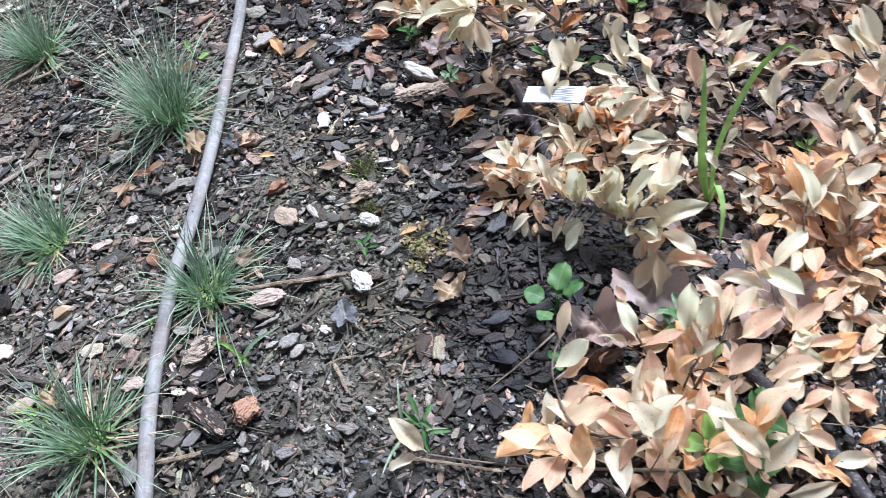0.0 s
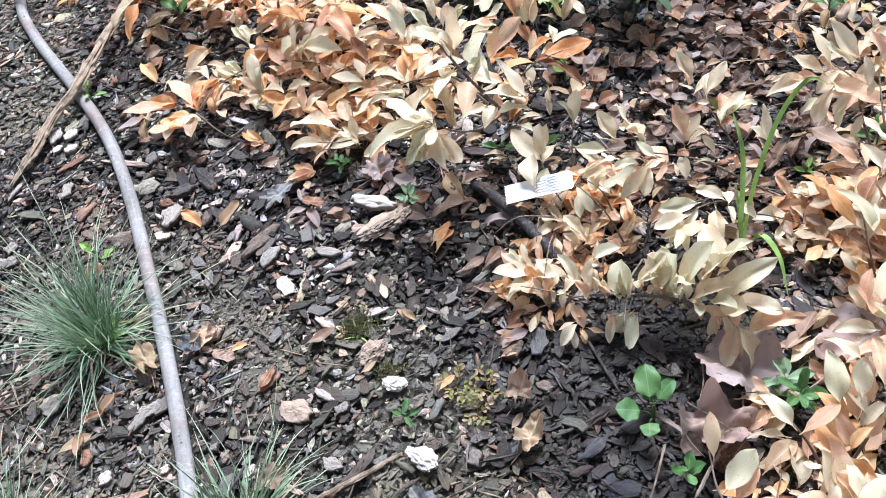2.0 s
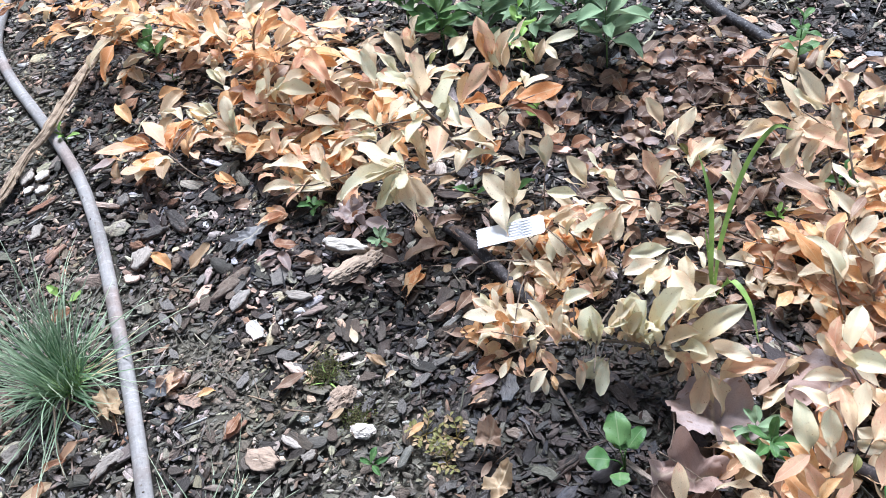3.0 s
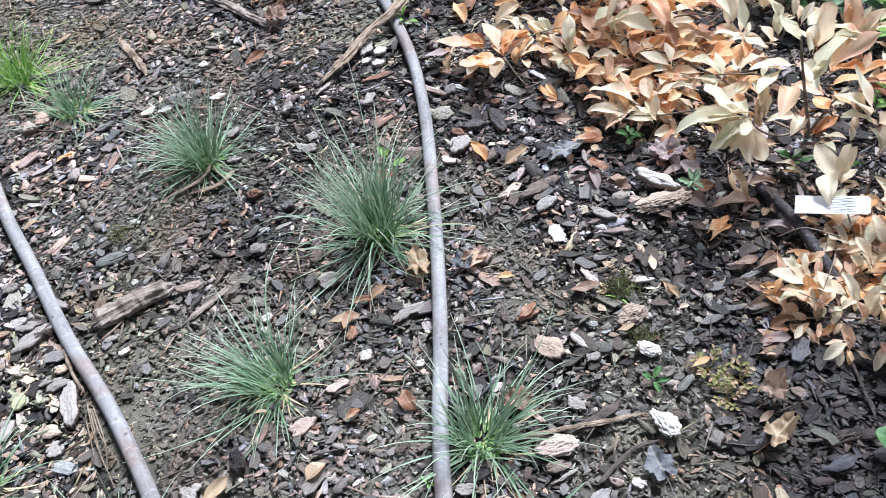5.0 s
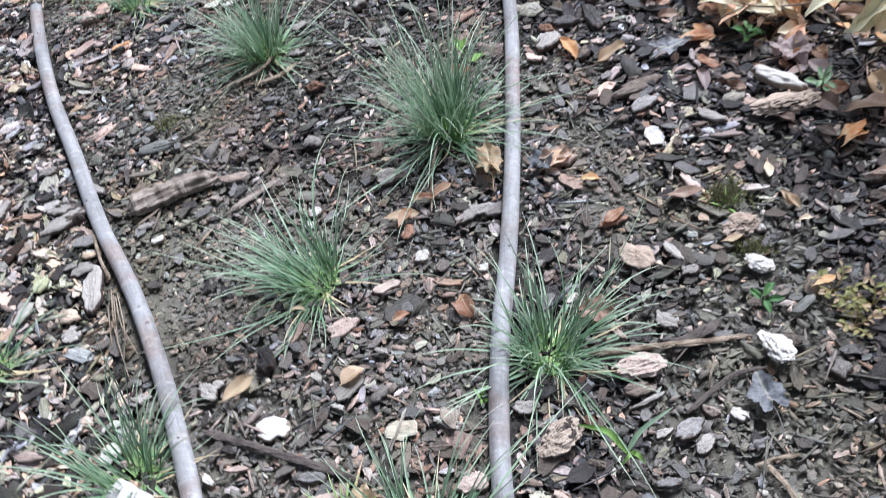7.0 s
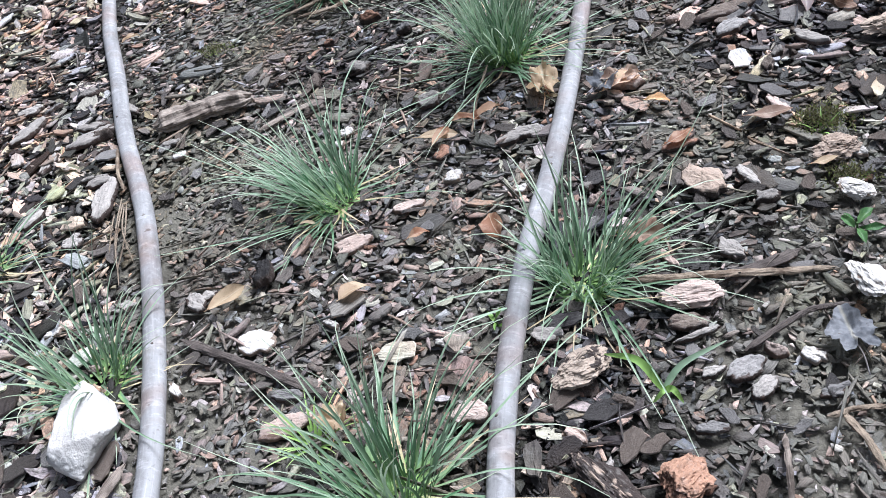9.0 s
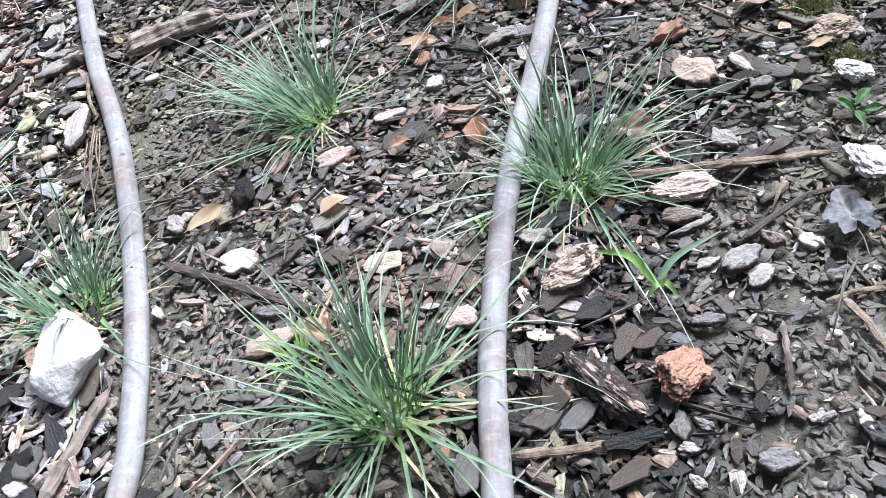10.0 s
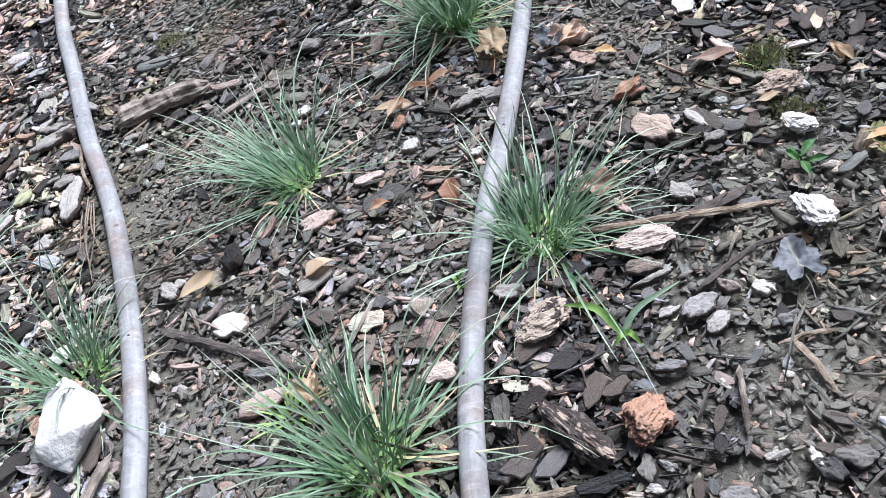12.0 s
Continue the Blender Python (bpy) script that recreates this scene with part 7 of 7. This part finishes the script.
stick([(-0.060, 0.604, 0.006), (-0.061, 0.570, 0.008), (-0.060, 0.532, 0.006)], 0.003, DARK_WOOD, "thin dark twig on black mulch")
stick([(-0.137, 0.513, 0.006), (-0.107, 0.512, 0.008), (-0.081, 0.516, 0.006)], 0.003, DARK_WOOD, "thin dark twig on black mulch")
stick([(-0.338, 0.493, 0.006), (-0.303, 0.522, 0.008), (-0.276, 0.531, 0.006)], 0.005, DARK_WOOD, "dark twig lying on damp mulch")
stick([(-0.345, 0.552, 0.006), (-0.319, 0.566, 0.008), (-0.305, 0.577, 0.006)], 0.011, DARK_WOOD, "dark flat splinter on the mulch", flat=0.5)
stick([(-0.769, 1.022, 0.006), (-0.784, 0.968, 0.012), (-0.825, 0.947, 0.006)], 0.006, TAN_WOOD, "pale splinter beneath a grass clump", flat=0.5)
stick([(-0.742, 0.986, 0.006), (-0.760, 0.957, 0.010), (-0.795, 0.949, 0.006)], 0.007, TAN_WOOD, "pale splinter beneath a grass clump", flat=0.5)
stick([(-0.556, 0.809, 0.020), (-0.561, 0.773, 0.012), (-0.559, 0.727, 0.008)], 0.0025, TAN_WOOD, "dry straw beside a grass clump", name="straw", wobble=0.1, category="straw")
stick([(0.016, 0.439, 0.020), (-0.019, 0.423, 0.020), (-0.054, 0.400, 0.020)], 0.004, OLD_WOOD, "grey bare twig under a shrub")
stick([(0.022, 0.332, 0.030), (-0.009, 0.329, 0.030), (-0.036, 0.308, 0.020)], 0.006, OLD_WOOD, "grey bare twig under a shrub")
rock(-0.773, 0.397, 0.086, 0.054, 0.044, 118, "off-white rounded stone resting on a grass clump")
seed_head(-0.011, 0.424, 0.024)
plant_tag(-0.026, 0.772, 0.044, 0.078, 0.025, -20, 8)

# ---- dark hose pieces under the shrubs ----
hose([(-0.079, 0.848, R - 0.004), (-0.074, 0.829, R + 0.004), (-0.060, 0.778, R + 0.010), (-0.047, 0.722, R + 0.006), (-0.040, 0.695, R - 0.004)], 0.0135, DARK_HOSE, "short black plastic hose end under dry leaves")
hose([(0.393, 1.167, R), (0.399, 1.014, R), (0.411, 0.953, R), (0.421, 0.906, R), (0.457, 0.808, R)], 0.015, DARK_HOSE, "black plastic hose running under the shrubs")
hose([(0.114, 0.429, R), (0.153, 0.369, R), (0.191, 0.303, R), (0.212, 0.247, R)], 0.015, DARK_HOSE, "dark plastic hose under a dead shrub")

# ---- weeds and green plants ----
weed(-0.216, 0.956, 8, 0.022, "green", 1, 0.022)
weed(-0.158, 0.861, 9, 0.02, "sage", 2, 0.022)
round_weed = thing("weed_seedling", "broad-leaved green weed growing through black mulch", "weed", (-0.046, 0.486, ground_height(-0.046, 0.486)), "weeds in the bed")
for tip, base, wide in (((-0.034, 0.525, 0.040), (-0.047, 0.492, 0.026), 0.9), ((-0.079, 0.499, 0.030), (-0.056, 0.489, 0.022), 1.05), ((-0.064, 0.463, 0.026), (-0.055, 0.479, 0.018), 1.1), ((-0.018, 0.500, 0.036), (-0.042, 0.491, 0.024), 0.8), ((-0.036, 0.516, 0.030), (-0.044, 0.490, 0.022), 0.9)):
    leaf(round_weed, base, tip, "green", 0, wide).data = ROUND_LEAF
    stem(round_weed, [(-0.046, 0.486, -0.002), ((base[0] - 0.046) / 2, (base[1] + 0.486) / 2, base[2] * 0.7), base], 0.002, 0.7, "stem", LEAF["green"])
weed(0.075, 0.438, 9, 0.03, "green", 4, 0.045, label="leafy green weed among dead shrub leaves")
weed(0.074, 0.458, 7, 0.032, "sage", 5, 0.035)
weed(-0.344, 1.376, 4, 0.042, "green", 6, 0.04, width=1.5, label="pale green broad-leaved weed under dead shrub")
weed(-0.501, 1.269, 4, 0.026, "lime", 7, 0.02)
weed(-0.330, 1.317, 5, 0.014, "green", 8, 0.012)
weed(0.092, 0.944, 4, 0.022, "lime", 9, 0.035, width=1.6)
weed(-0.032, 0.875, 3, 0.03, "green", 10, 0.02)
weed(0.400, 0.844, 10, 0.03, "green", 11, 0.1, label="young green shoot among dead shrub leaves", width=1.4)
weed(0.112, 1.025, 9, 0.03, "lime", 12, 0.12, label="light green shoot behind dead shrub leaves", width=1.3)
weed(-0.264, 0.599, 5, 0.02, "green", 13, 0.012)
for wx, wy, wr, wseed in ((-0.203, 0.608, 0.026, 14), (-0.176, 0.590, 0.028, 15), (-0.196, 0.570, 0.020, 16)):
    sprawling_weed(wx, wy, wr, wseed)
weed(-0.047, 0.425, 5, 0.020, "green", 17, 0.02, width=1.4)
weed(0.121, 0.334, 7, 0.036, "green", 18, 0.05, label="toothed green weed under a dead shrub", width=1.4)
weed(0.076, 0.310, 7, 0.034, "lime", 19, 0.05, label="toothed green weed under a dead shrub", width=1.3)
weed(0.112, 0.292, 6, 0.036, "green", 20, 0.04, width=1.4)
weed(-0.505, 0.510, 4, 0.012, "lime", 21, 0.008)
weed(0.335, 0.663, 5, 0.03, "deep", 22, 0.03)
weed(0.249, 0.667, 5, 0.018, "lime", 23, 0.02)
weed(-0.256, 1.117, 4, 0.012, "olive", 24, 0.012)
weed(0.015, 0.853, 3, 0.03, "green", 25, 0.02)
weed(-0.531, 0.958, 3, 0.03, "lime", 26, 0.03)
weed(0.218, 0.992, 14, 0.065, "sage", 27, 0.1, label="grey-green soft-leaved plant behind dead shrubs", width=0.9, name="perennial_plant")
weed(0.214, 1.063, 12, 0.06, "sage", 28, 0.12, label="grey-green soft-leaved plant behind dead shrubs", width=0.9, name="perennial_plant")
weed(0.079, 1.235, 16, 0.065, "deep", 29, 0.12, label="deep green leafy plant behind dead shrubs", width=1.1, name="perennial_plant")
weed(0.133, 1.211, 16, 0.065, "deep", 30, 0.14, label="deep green leafy plant behind dead shrubs", width=1.1, name="perennial_plant")
weed(0.253, 1.063, 18, 0.07, "deep", 31, 0.12, label="deep green leafy plant behind dead shrubs", width=1.1, name="perennial_plant")
for px, py, tone, seed, tall in ((0.045, 1.150, "deep", 33, 0.07), (0.100, 1.120, "sage", 34, 0.08), (0.150, 1.075, "sage", 35, 0.08), (0.020, 1.225, "deep", 36, 0.09), (0.195, 1.130, "deep", 37, 0.10)):
    weed(px, py, 15, 0.056, tone, seed, tall, label="dense green leafy plant behind dead shrubs", name="perennial_plant")
weed(0.159, 1.150, 14, 0.06, "deep", 32, 0.1, label="deep green leafy plant behind dead shrubs", width=1.1, name="perennial_plant")
tall_grass = thing("grass_seedling", "tall bright green grass blades among dead leaves", "grass", (0.145, 0.630, ground_height(0.145, 0.630)), "weeds in the bed")
blade_line(tall_grass, [(0.132, 0.612, 0.001), (0.118, 0.604, 0.070), (0.115, 0.605, 0.130), (0.115, 0.612, 0.175), (0.117, 0.634, 0.204)], 0.0085)
blade_line(tall_grass, [(0.133, 0.613, 0.001), (0.135, 0.615, 0.090), (0.163, 0.628, 0.168), (0.189, 0.628, 0.206), (0.208, 0.622, 0.200)], 0.006)
blade_line(tall_grass, [(0.132, 0.612, 0.004), (0.131, 0.590, 0.062), (0.133, 0.560, 0.060), (0.126, 0.529, 0.035)], 0.007)
blade_line(tall_grass, [(0.131, 0.614, 0.001), (0.124, 0.612, 0.060), (0.126, 0.628, 0.105)], 0.005)
moss_patch(-0.273, 0.729, 0.03, 1)
moss_patch(-0.260, 0.656, 0.028, 2)
moss_patch(-0.273, 0.722, 0.03, 3)
moss_patch(-0.408, 0.598, 0.025, 4)
moss_patch(-0.881, 0.888, 0.03, 5)
seedling = thing("grass_seedling", "bright green grass seedling with one dead blade", "grass", (-0.391, 0.462, ground_height(-0.391, 0.462)), "weeds in the bed")
blade_line(seedling, [(-0.390, 0.458, 0.004), (-0.405, 0.467, 0.022), (-0.427, 0.477, 0.016)], 0.005)
blade_line(seedling, [(-0.390, 0.458, 0.004), (-0.384, 0.450, 0.016), (-0.378, 0.446, 0.008)], 0.004)
blade_line(seedling, [(-0.390, 0.458, 0.004), (-0.390, 0.450, 0.014), (-0.397, 0.444, 0.008)], 0.003)
blade_line(seedling, [(-0.390, 0.459, 0.006), (-0.378, 0.472, 0.014), (-0.352, 0.492, 0.012)], 0.0038, GRASS)
broad_grass(-0.210, 0.359, 3, 0.09, 0.005, 3, material=GRASS)
weed(-0.185, 0.352, 7, 0.034, "green", 41, 0.05, width=0.6, label="slender green seedling with narrow leaves in black mulch", up=0.5)
stick([(-0.200, 0.331, 0.008), (-0.156, 0.320, 0.014), (-0.112, 0.312, 0.010)], 0.004, TAN_WOOD, "thin tan stick beside a seedling")
broad_grass(-0.608, 0.404, 26, 0.05, 0.0022, 5, label="small bright green grass clump beside grass", spread=0.8)
broad_grass(-0.275, 0.715, 4, 0.03, 0.002, 6)

# ---- dry leaves under the shrubs ----
leaf_litter([(-0.327, 1.167, 0.04), (-0.258, 1.144, 0.06), (-0.199, 1.119, 0.07), (-0.151, 1.063, 0.07), (-0.096, 1.078, 0.07), (-0.190, 1.206, 0.08), (-0.117, 1.215, 0.09), (-0.210, 1.324, 0.08), (-0.183, 1.017, 0.05), (-0.226, 1.032, 0.04), (-0.062, 1.057, 0.06), (-0.271, 1.423, 0.08), (-0.101, 0.938, 0.03), (-0.374, 1.482, 0.05)], 430, 4, "fresh", 0.022, 0.046, up=(0.010, 0.045))
leaf_litter([(-0.327, 1.506, 0.09), (-0.458, 1.622, 0.08), (-0.25, 1.38, 0.08)], 110, 7, "fresh")
leaf_litter([(0.390, 0.734, 0.06), (0.371, 0.661, 0.07), (0.284, 0.582, 0.08), (0.223, 0.593, 0.06), (0.420, 0.858, 0.05), (0.459, 0.759, 0.06), (0.262, 0.512, 0.07)], 260, 5, "fresh", 0.022, 0.048, up=(0.008, 0.035))
leaf_litter([(0.027, 0.324, 0.10), (0.143, 0.39, 0.12), (0.23, 0.46, 0.06)], 230, 8, "fresh")
leaf_litter([(-0.094, 0.684, 0.04), (-0.042, 0.706, 0.05), (0.001, 0.707, 0.05), (-0.003, 0.756, 0.04), (0.028, 0.719, 0.04), (-0.088, 0.640, 0.03)], 150, 6, "fresh", 0.014, 0.034, up=(0.006, 0.025))
leaf_litter([(0.109, 0.943, 0.05), (0.152, 0.902, 0.06), (0.258, 0.928, 0.06), (0.213, 0.816, 0.07), (0.133, 0.813, 0.05), (0.169, 0.978, 0.06), (0.334, 0.941, 0.07), (0.277, 0.829, 0.06), (0.254, 0.694, 0.06), (0.267, 0.757, 0.06), (0.183, 0.710, 0.06), (0.131, 0.722, 0.05), (0.176, 0.604, 0.05), (0.129, 0.606, 0.05), (0.223, 0.940, 0.05), (0.333, 0.877, 0.05), (-0.047, 0.801, 0.03)], 480, 9, "faded", 0.012, 0.030, width=1.5)
leaf_litter([(0.01, 0.78, 0.03), (0.05, 0.765, 0.04), (0.09, 0.755, 0.03), (0.05, 0.73, 0.03)], 75, 14, "fresh", 0.02, 0.042, up=(0.008, 0.03))
leaf_litter([(-0.20, 0.93, 0.07), (-0.25, 1.03, 0.06), (-0.05, 0.90, 0.06), (0.07, 0.52, 0.06), (0.02, 0.45, 0.06), (-0.3, 1.3, 0.1), (-0.42, 1.45, 0.08), (-0.14, 0.84, 0.08)], 70, 12, "faded", 0.012, 0.032, width=1.4)


# ---- bark mulch: single chips along the path, the rest joined ----
def mulch():
    rng = np.random.default_rng(11)
    bed = thing("bark_mulch", "loose layer of dark weathered bark mulch", "mulch", (-0.45, 0.7, ground_height(-0.45, 0.7)))

    def spot(count, x0, x1, y0, y1):
        return rng.uniform(x0, x1, count), rng.uniform(y0, y1, count)

    def in_bed(x, y):
        """The stretch of the bed along the path, with a margin."""
        return -0.88 - 0.75 * (y - 0.3) < x < 0.28 + 0.6 * (y - 0.25) and y < min(1.82, 1.82 - 0.75 * (x + 0.57)) and y > 0.2

    def black(x, y):
        """The wet black patch in front of the low branch, the branch's shade put into its tone."""
        return -0.2 < x < 0.1 and 0.4 < y < 0.63

    def tone_at(x, y, size):
        wild = min(max(coarse(x, y) - 0.3, 0), 0.7)
        silt = 0.10 * max(0, 1 - math.hypot(x + 0.70, y - 0.47) / 0.11)
        if size > 0.0085 and not black(x, y) and (x < -0.70 - 0.52 * (y - 0.3) or (x > -0.36 and y > 0.72)):
            pale = rng.random()
            share = 0.47 if x < -0.6 else 0.24
            if pale < share:
                return rng.uniform(0.64, 0.96)
            if pale < 0.78:
                return rng.uniform(0.0, 0.22)
        if size < 0.0095 and rng.random() < min(max(wild * 1.3, 0), 0.8):
            return rng.uniform(0.03, 0.30)
        t = rng.normal(0.446 + 0.045 * (x < -0.5) + silt + 0.06 * min(max((-x - 0.85) / 0.15, 0), 1), 0.125 + 0.11 * wild)
        if rng.random() < (0.19 + 0.28 * wild) * (1 - 0.4 * silt_at(x, y)):
            t = rng.uniform(0.03, 0.26)
        if rng.random() < (0.17 + 0.34 * wild if size > 0.0095 else 0.07):
            t = rng.uniform(0.62, 0.93)
        if not black(x, y) and rng.random() < 0.22 * damp_and_shade(x, y):
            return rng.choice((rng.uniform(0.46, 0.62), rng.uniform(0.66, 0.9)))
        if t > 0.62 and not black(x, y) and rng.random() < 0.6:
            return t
        if t > 0.7 and rng.random() < damp_and_shade(x, y):
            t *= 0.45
        # Damp chips go darker; so does the painted shade under the low branch.
        return min(max(t * (1 - 0.72 * damp_and_shade(x, y)), 0), 1)

    def on_hose(x, y):
        return any((x - px) ** 2 + (y - py) ** 2 < 0.00022 for px, py in HOSE_SPOTS.get((round(x / 0.05), round(y / 0.05)), ()))

    shapes = {}
    for kind, n, bands in (("crumb", 4, 1), ("small", 8, 1), ("large", 13, 2)):
        shapes[kind] = [slab_arrays(rng, n, 1.0, 1.0, 1.0, rng.uniform(-0.5, 0.7), 0.26, bands) for _ in range(20)]
    verts, faces, uvs, tones, worn, silts, base = [], [], [], [], [], [], 0

    def lay(kind, x, y, length, width, thick, up, steep):
        nonlocal base
        v, f = shapes[kind][rng.integers(20)]
        v = v * (length, width, thick)
        m = turn_matrix(rng.uniform(0, TAU), rng.normal(0, steep), rng.normal(0, steep))
        p = v @ m.T + (x, y, ground_height(x, y) + up)
        verts.append(p), faces.append(f + base), uvs.append(v[:, :2] + rng.uniform(0, 9, 2))
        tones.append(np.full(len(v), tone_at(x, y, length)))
        silt = silt_at(x, y)
        silts.append(np.full(len(v), silt))
        worn.append(np.full(len(f), rng.random() < 0.25 + 0.3 * silt))
        base += len(v)

    for x, y in zip(*spot(108000, -1.55, 0.72, 0.16, 1.85)):
        if not in_bed(x, y):
            continue
        s = rng.uniform(0.0032, 0.0095)
        lay("crumb", x, y, s, s * rng.uniform(0.35, 0.8), rng.uniform(0.0006, 0.0014), rng.uniform(-0.0008, 0.0022), 0.15)
    for x, y in zip(*spot(3600, -1.55, 0.72, 0.16, 1.85)):
        if not in_bed(x, y) or on_hose(x, y):
            continue
        s = rng.uniform(0.018, 0.055)
        lay("crumb", x, y, s, rng.uniform(0.0012, 0.003), rng.uniform(0.001, 0.0025), rng.uniform(0.001, 0.008), 0.2)
    for x, y in zip(*spot(88000, -1.55, 0.72, 0.16, 1.85)):
        k = coarse(x, y)
        if not in_bed(x, y) or on_hose(x, y) or rng.random() > max(0.62 + 0.4 * k, 0.72):
            continue
        s = rng.uniform(0.0065, 0.0185) * (0.82 + 0.4 * min(max(k, 0), 1))
        lay("small", x, y, s, s * rng.uniform(0.16, 0.62), rng.uniform(0.0007, 0.0016) * (1 - 0.4 * silt_at(x, y)), rng.uniform(0.0, 0.0030), 0.10 + 0.2 * min(max(k - 0.2, 0), 0.8))
    for x, y in zip(*spot(6500, -1.55, 0.72, 0.16, 1.85)):
        k = coarse(x, y)
        if not in_bed(x, y) or on_hose(x, y) or rng.random() > 0.02 + 0.6 * k:
            continue
        s = rng.uniform(0.018, 0.036)
        lay("large", x, y, s, s * rng.uniform(0.28, 0.65), rng.uniform(0.0014, 0.0032), rng.uniform(0.001, 0.006), 0.22)
    me = joined_mesh("mulch_litter", np.concatenate(verts), np.concatenate(faces), np.concatenate(uvs), np.concatenate(tones))
    me.polygons.foreach_set("use_smooth", np.concatenate(worn))
    me.attributes.new("silt", "FLOAT", "POINT").data.foreach_set("value", np.concatenate(silts).astype(np.float32))
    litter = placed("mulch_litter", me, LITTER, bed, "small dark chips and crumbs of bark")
    litter.matrix_basis = Matrix.Translation(-bed.location)
    tagged(litter, kind="stuff")
    chip_meshes = []
    for i in range(14):
        v, f = slab_arrays(rng, 14, 1.0, 0.5, 0.08, rng.uniform(-0.4, 0.6), 0.2)
        chip_meshes.append((joined_mesh("bark_chip", v, f, v[:, :2] * 0.03 + i, np.ones(len(v))), ("mixed", "mixed", "grey", "brown", "dark", "mixed", "grey", "mixed", "grey", "dark", "brown", "mixed", "brown", "grey")[i]))
    for me, tone_name in chip_meshes:
        me.materials.append(CHIP[tone_name])
    for x, y in zip(*spot(260, -0.95, -0.05, 0.25, 0.95)):
        me, _ = chip_meshes[rng.integers(14)]
        if on_hose(x, y):
            x += 0.04
        if black(x, y):
            me = chip_meshes[4][0]
        ob = new("bark_chip", me)
        ob.parent = bed
        s = rng.uniform(0.012, 0.019) + 0.012 * min(max(coarse(x, y), 0), 1)
        ob.matrix_basis = Matrix.Translation(-bed.location) @ pose(x, y, ground_height(x, y) + 0.005, rng.normal(0, 9), rng.normal(0, 9), rng.uniform(0, 360)) @ Matrix.Diagonal((s, s * rng.uniform(0.8, 1.3), s, 1))

    lump_meshes = []
    for i, tone_name in enumerate(("brown", "rust", "pale", "grey", "brown", "dark", "pink", "brown", "pale", "mixed", "rust", "grey")):
        me = chunk_mesh("bark_lump", rng, 1.0, rng.uniform(0.42, 0.75), rng.uniform(0.2, 0.36))
        layer = me.uv_layers["UVMap"].data
        flat_uv = np.empty(len(layer) * 2, np.float32)
        layer.foreach_get("uv", flat_uv)
        layer.foreach_set("uv", flat_uv * 0.025)
        me.materials.append(CHIP[tone_name])
        lump_meshes.append(me)
    laid = 0
    while laid < 280:
        x, y = rng.uniform(-1.1, 0.25), rng.uniform(0.35, 1.45)
        if not in_bed(x, y) or on_hose(x, y) or rng.random() > (0.12 if black(x, y) else max(damp_and_shade(x, y) * 1.1, coarse(x, y) - 0.45)):
            continue
        laid += 1
        ob = new("bark_lump", lump_meshes[rng.integers(len(lump_meshes))])
        ob.parent = bed
        s = 0.011 + 0.02 * rng.random() ** 1.6
        ob.matrix_basis = Matrix.Translation(-bed.location) @ pose(x, y, ground_height(x, y) + 0.002, rng.normal(0, 12), rng.normal(0, 12), rng.uniform(0, 360)) @ Matrix.Diagonal((s, s, s, 1))


mulch()
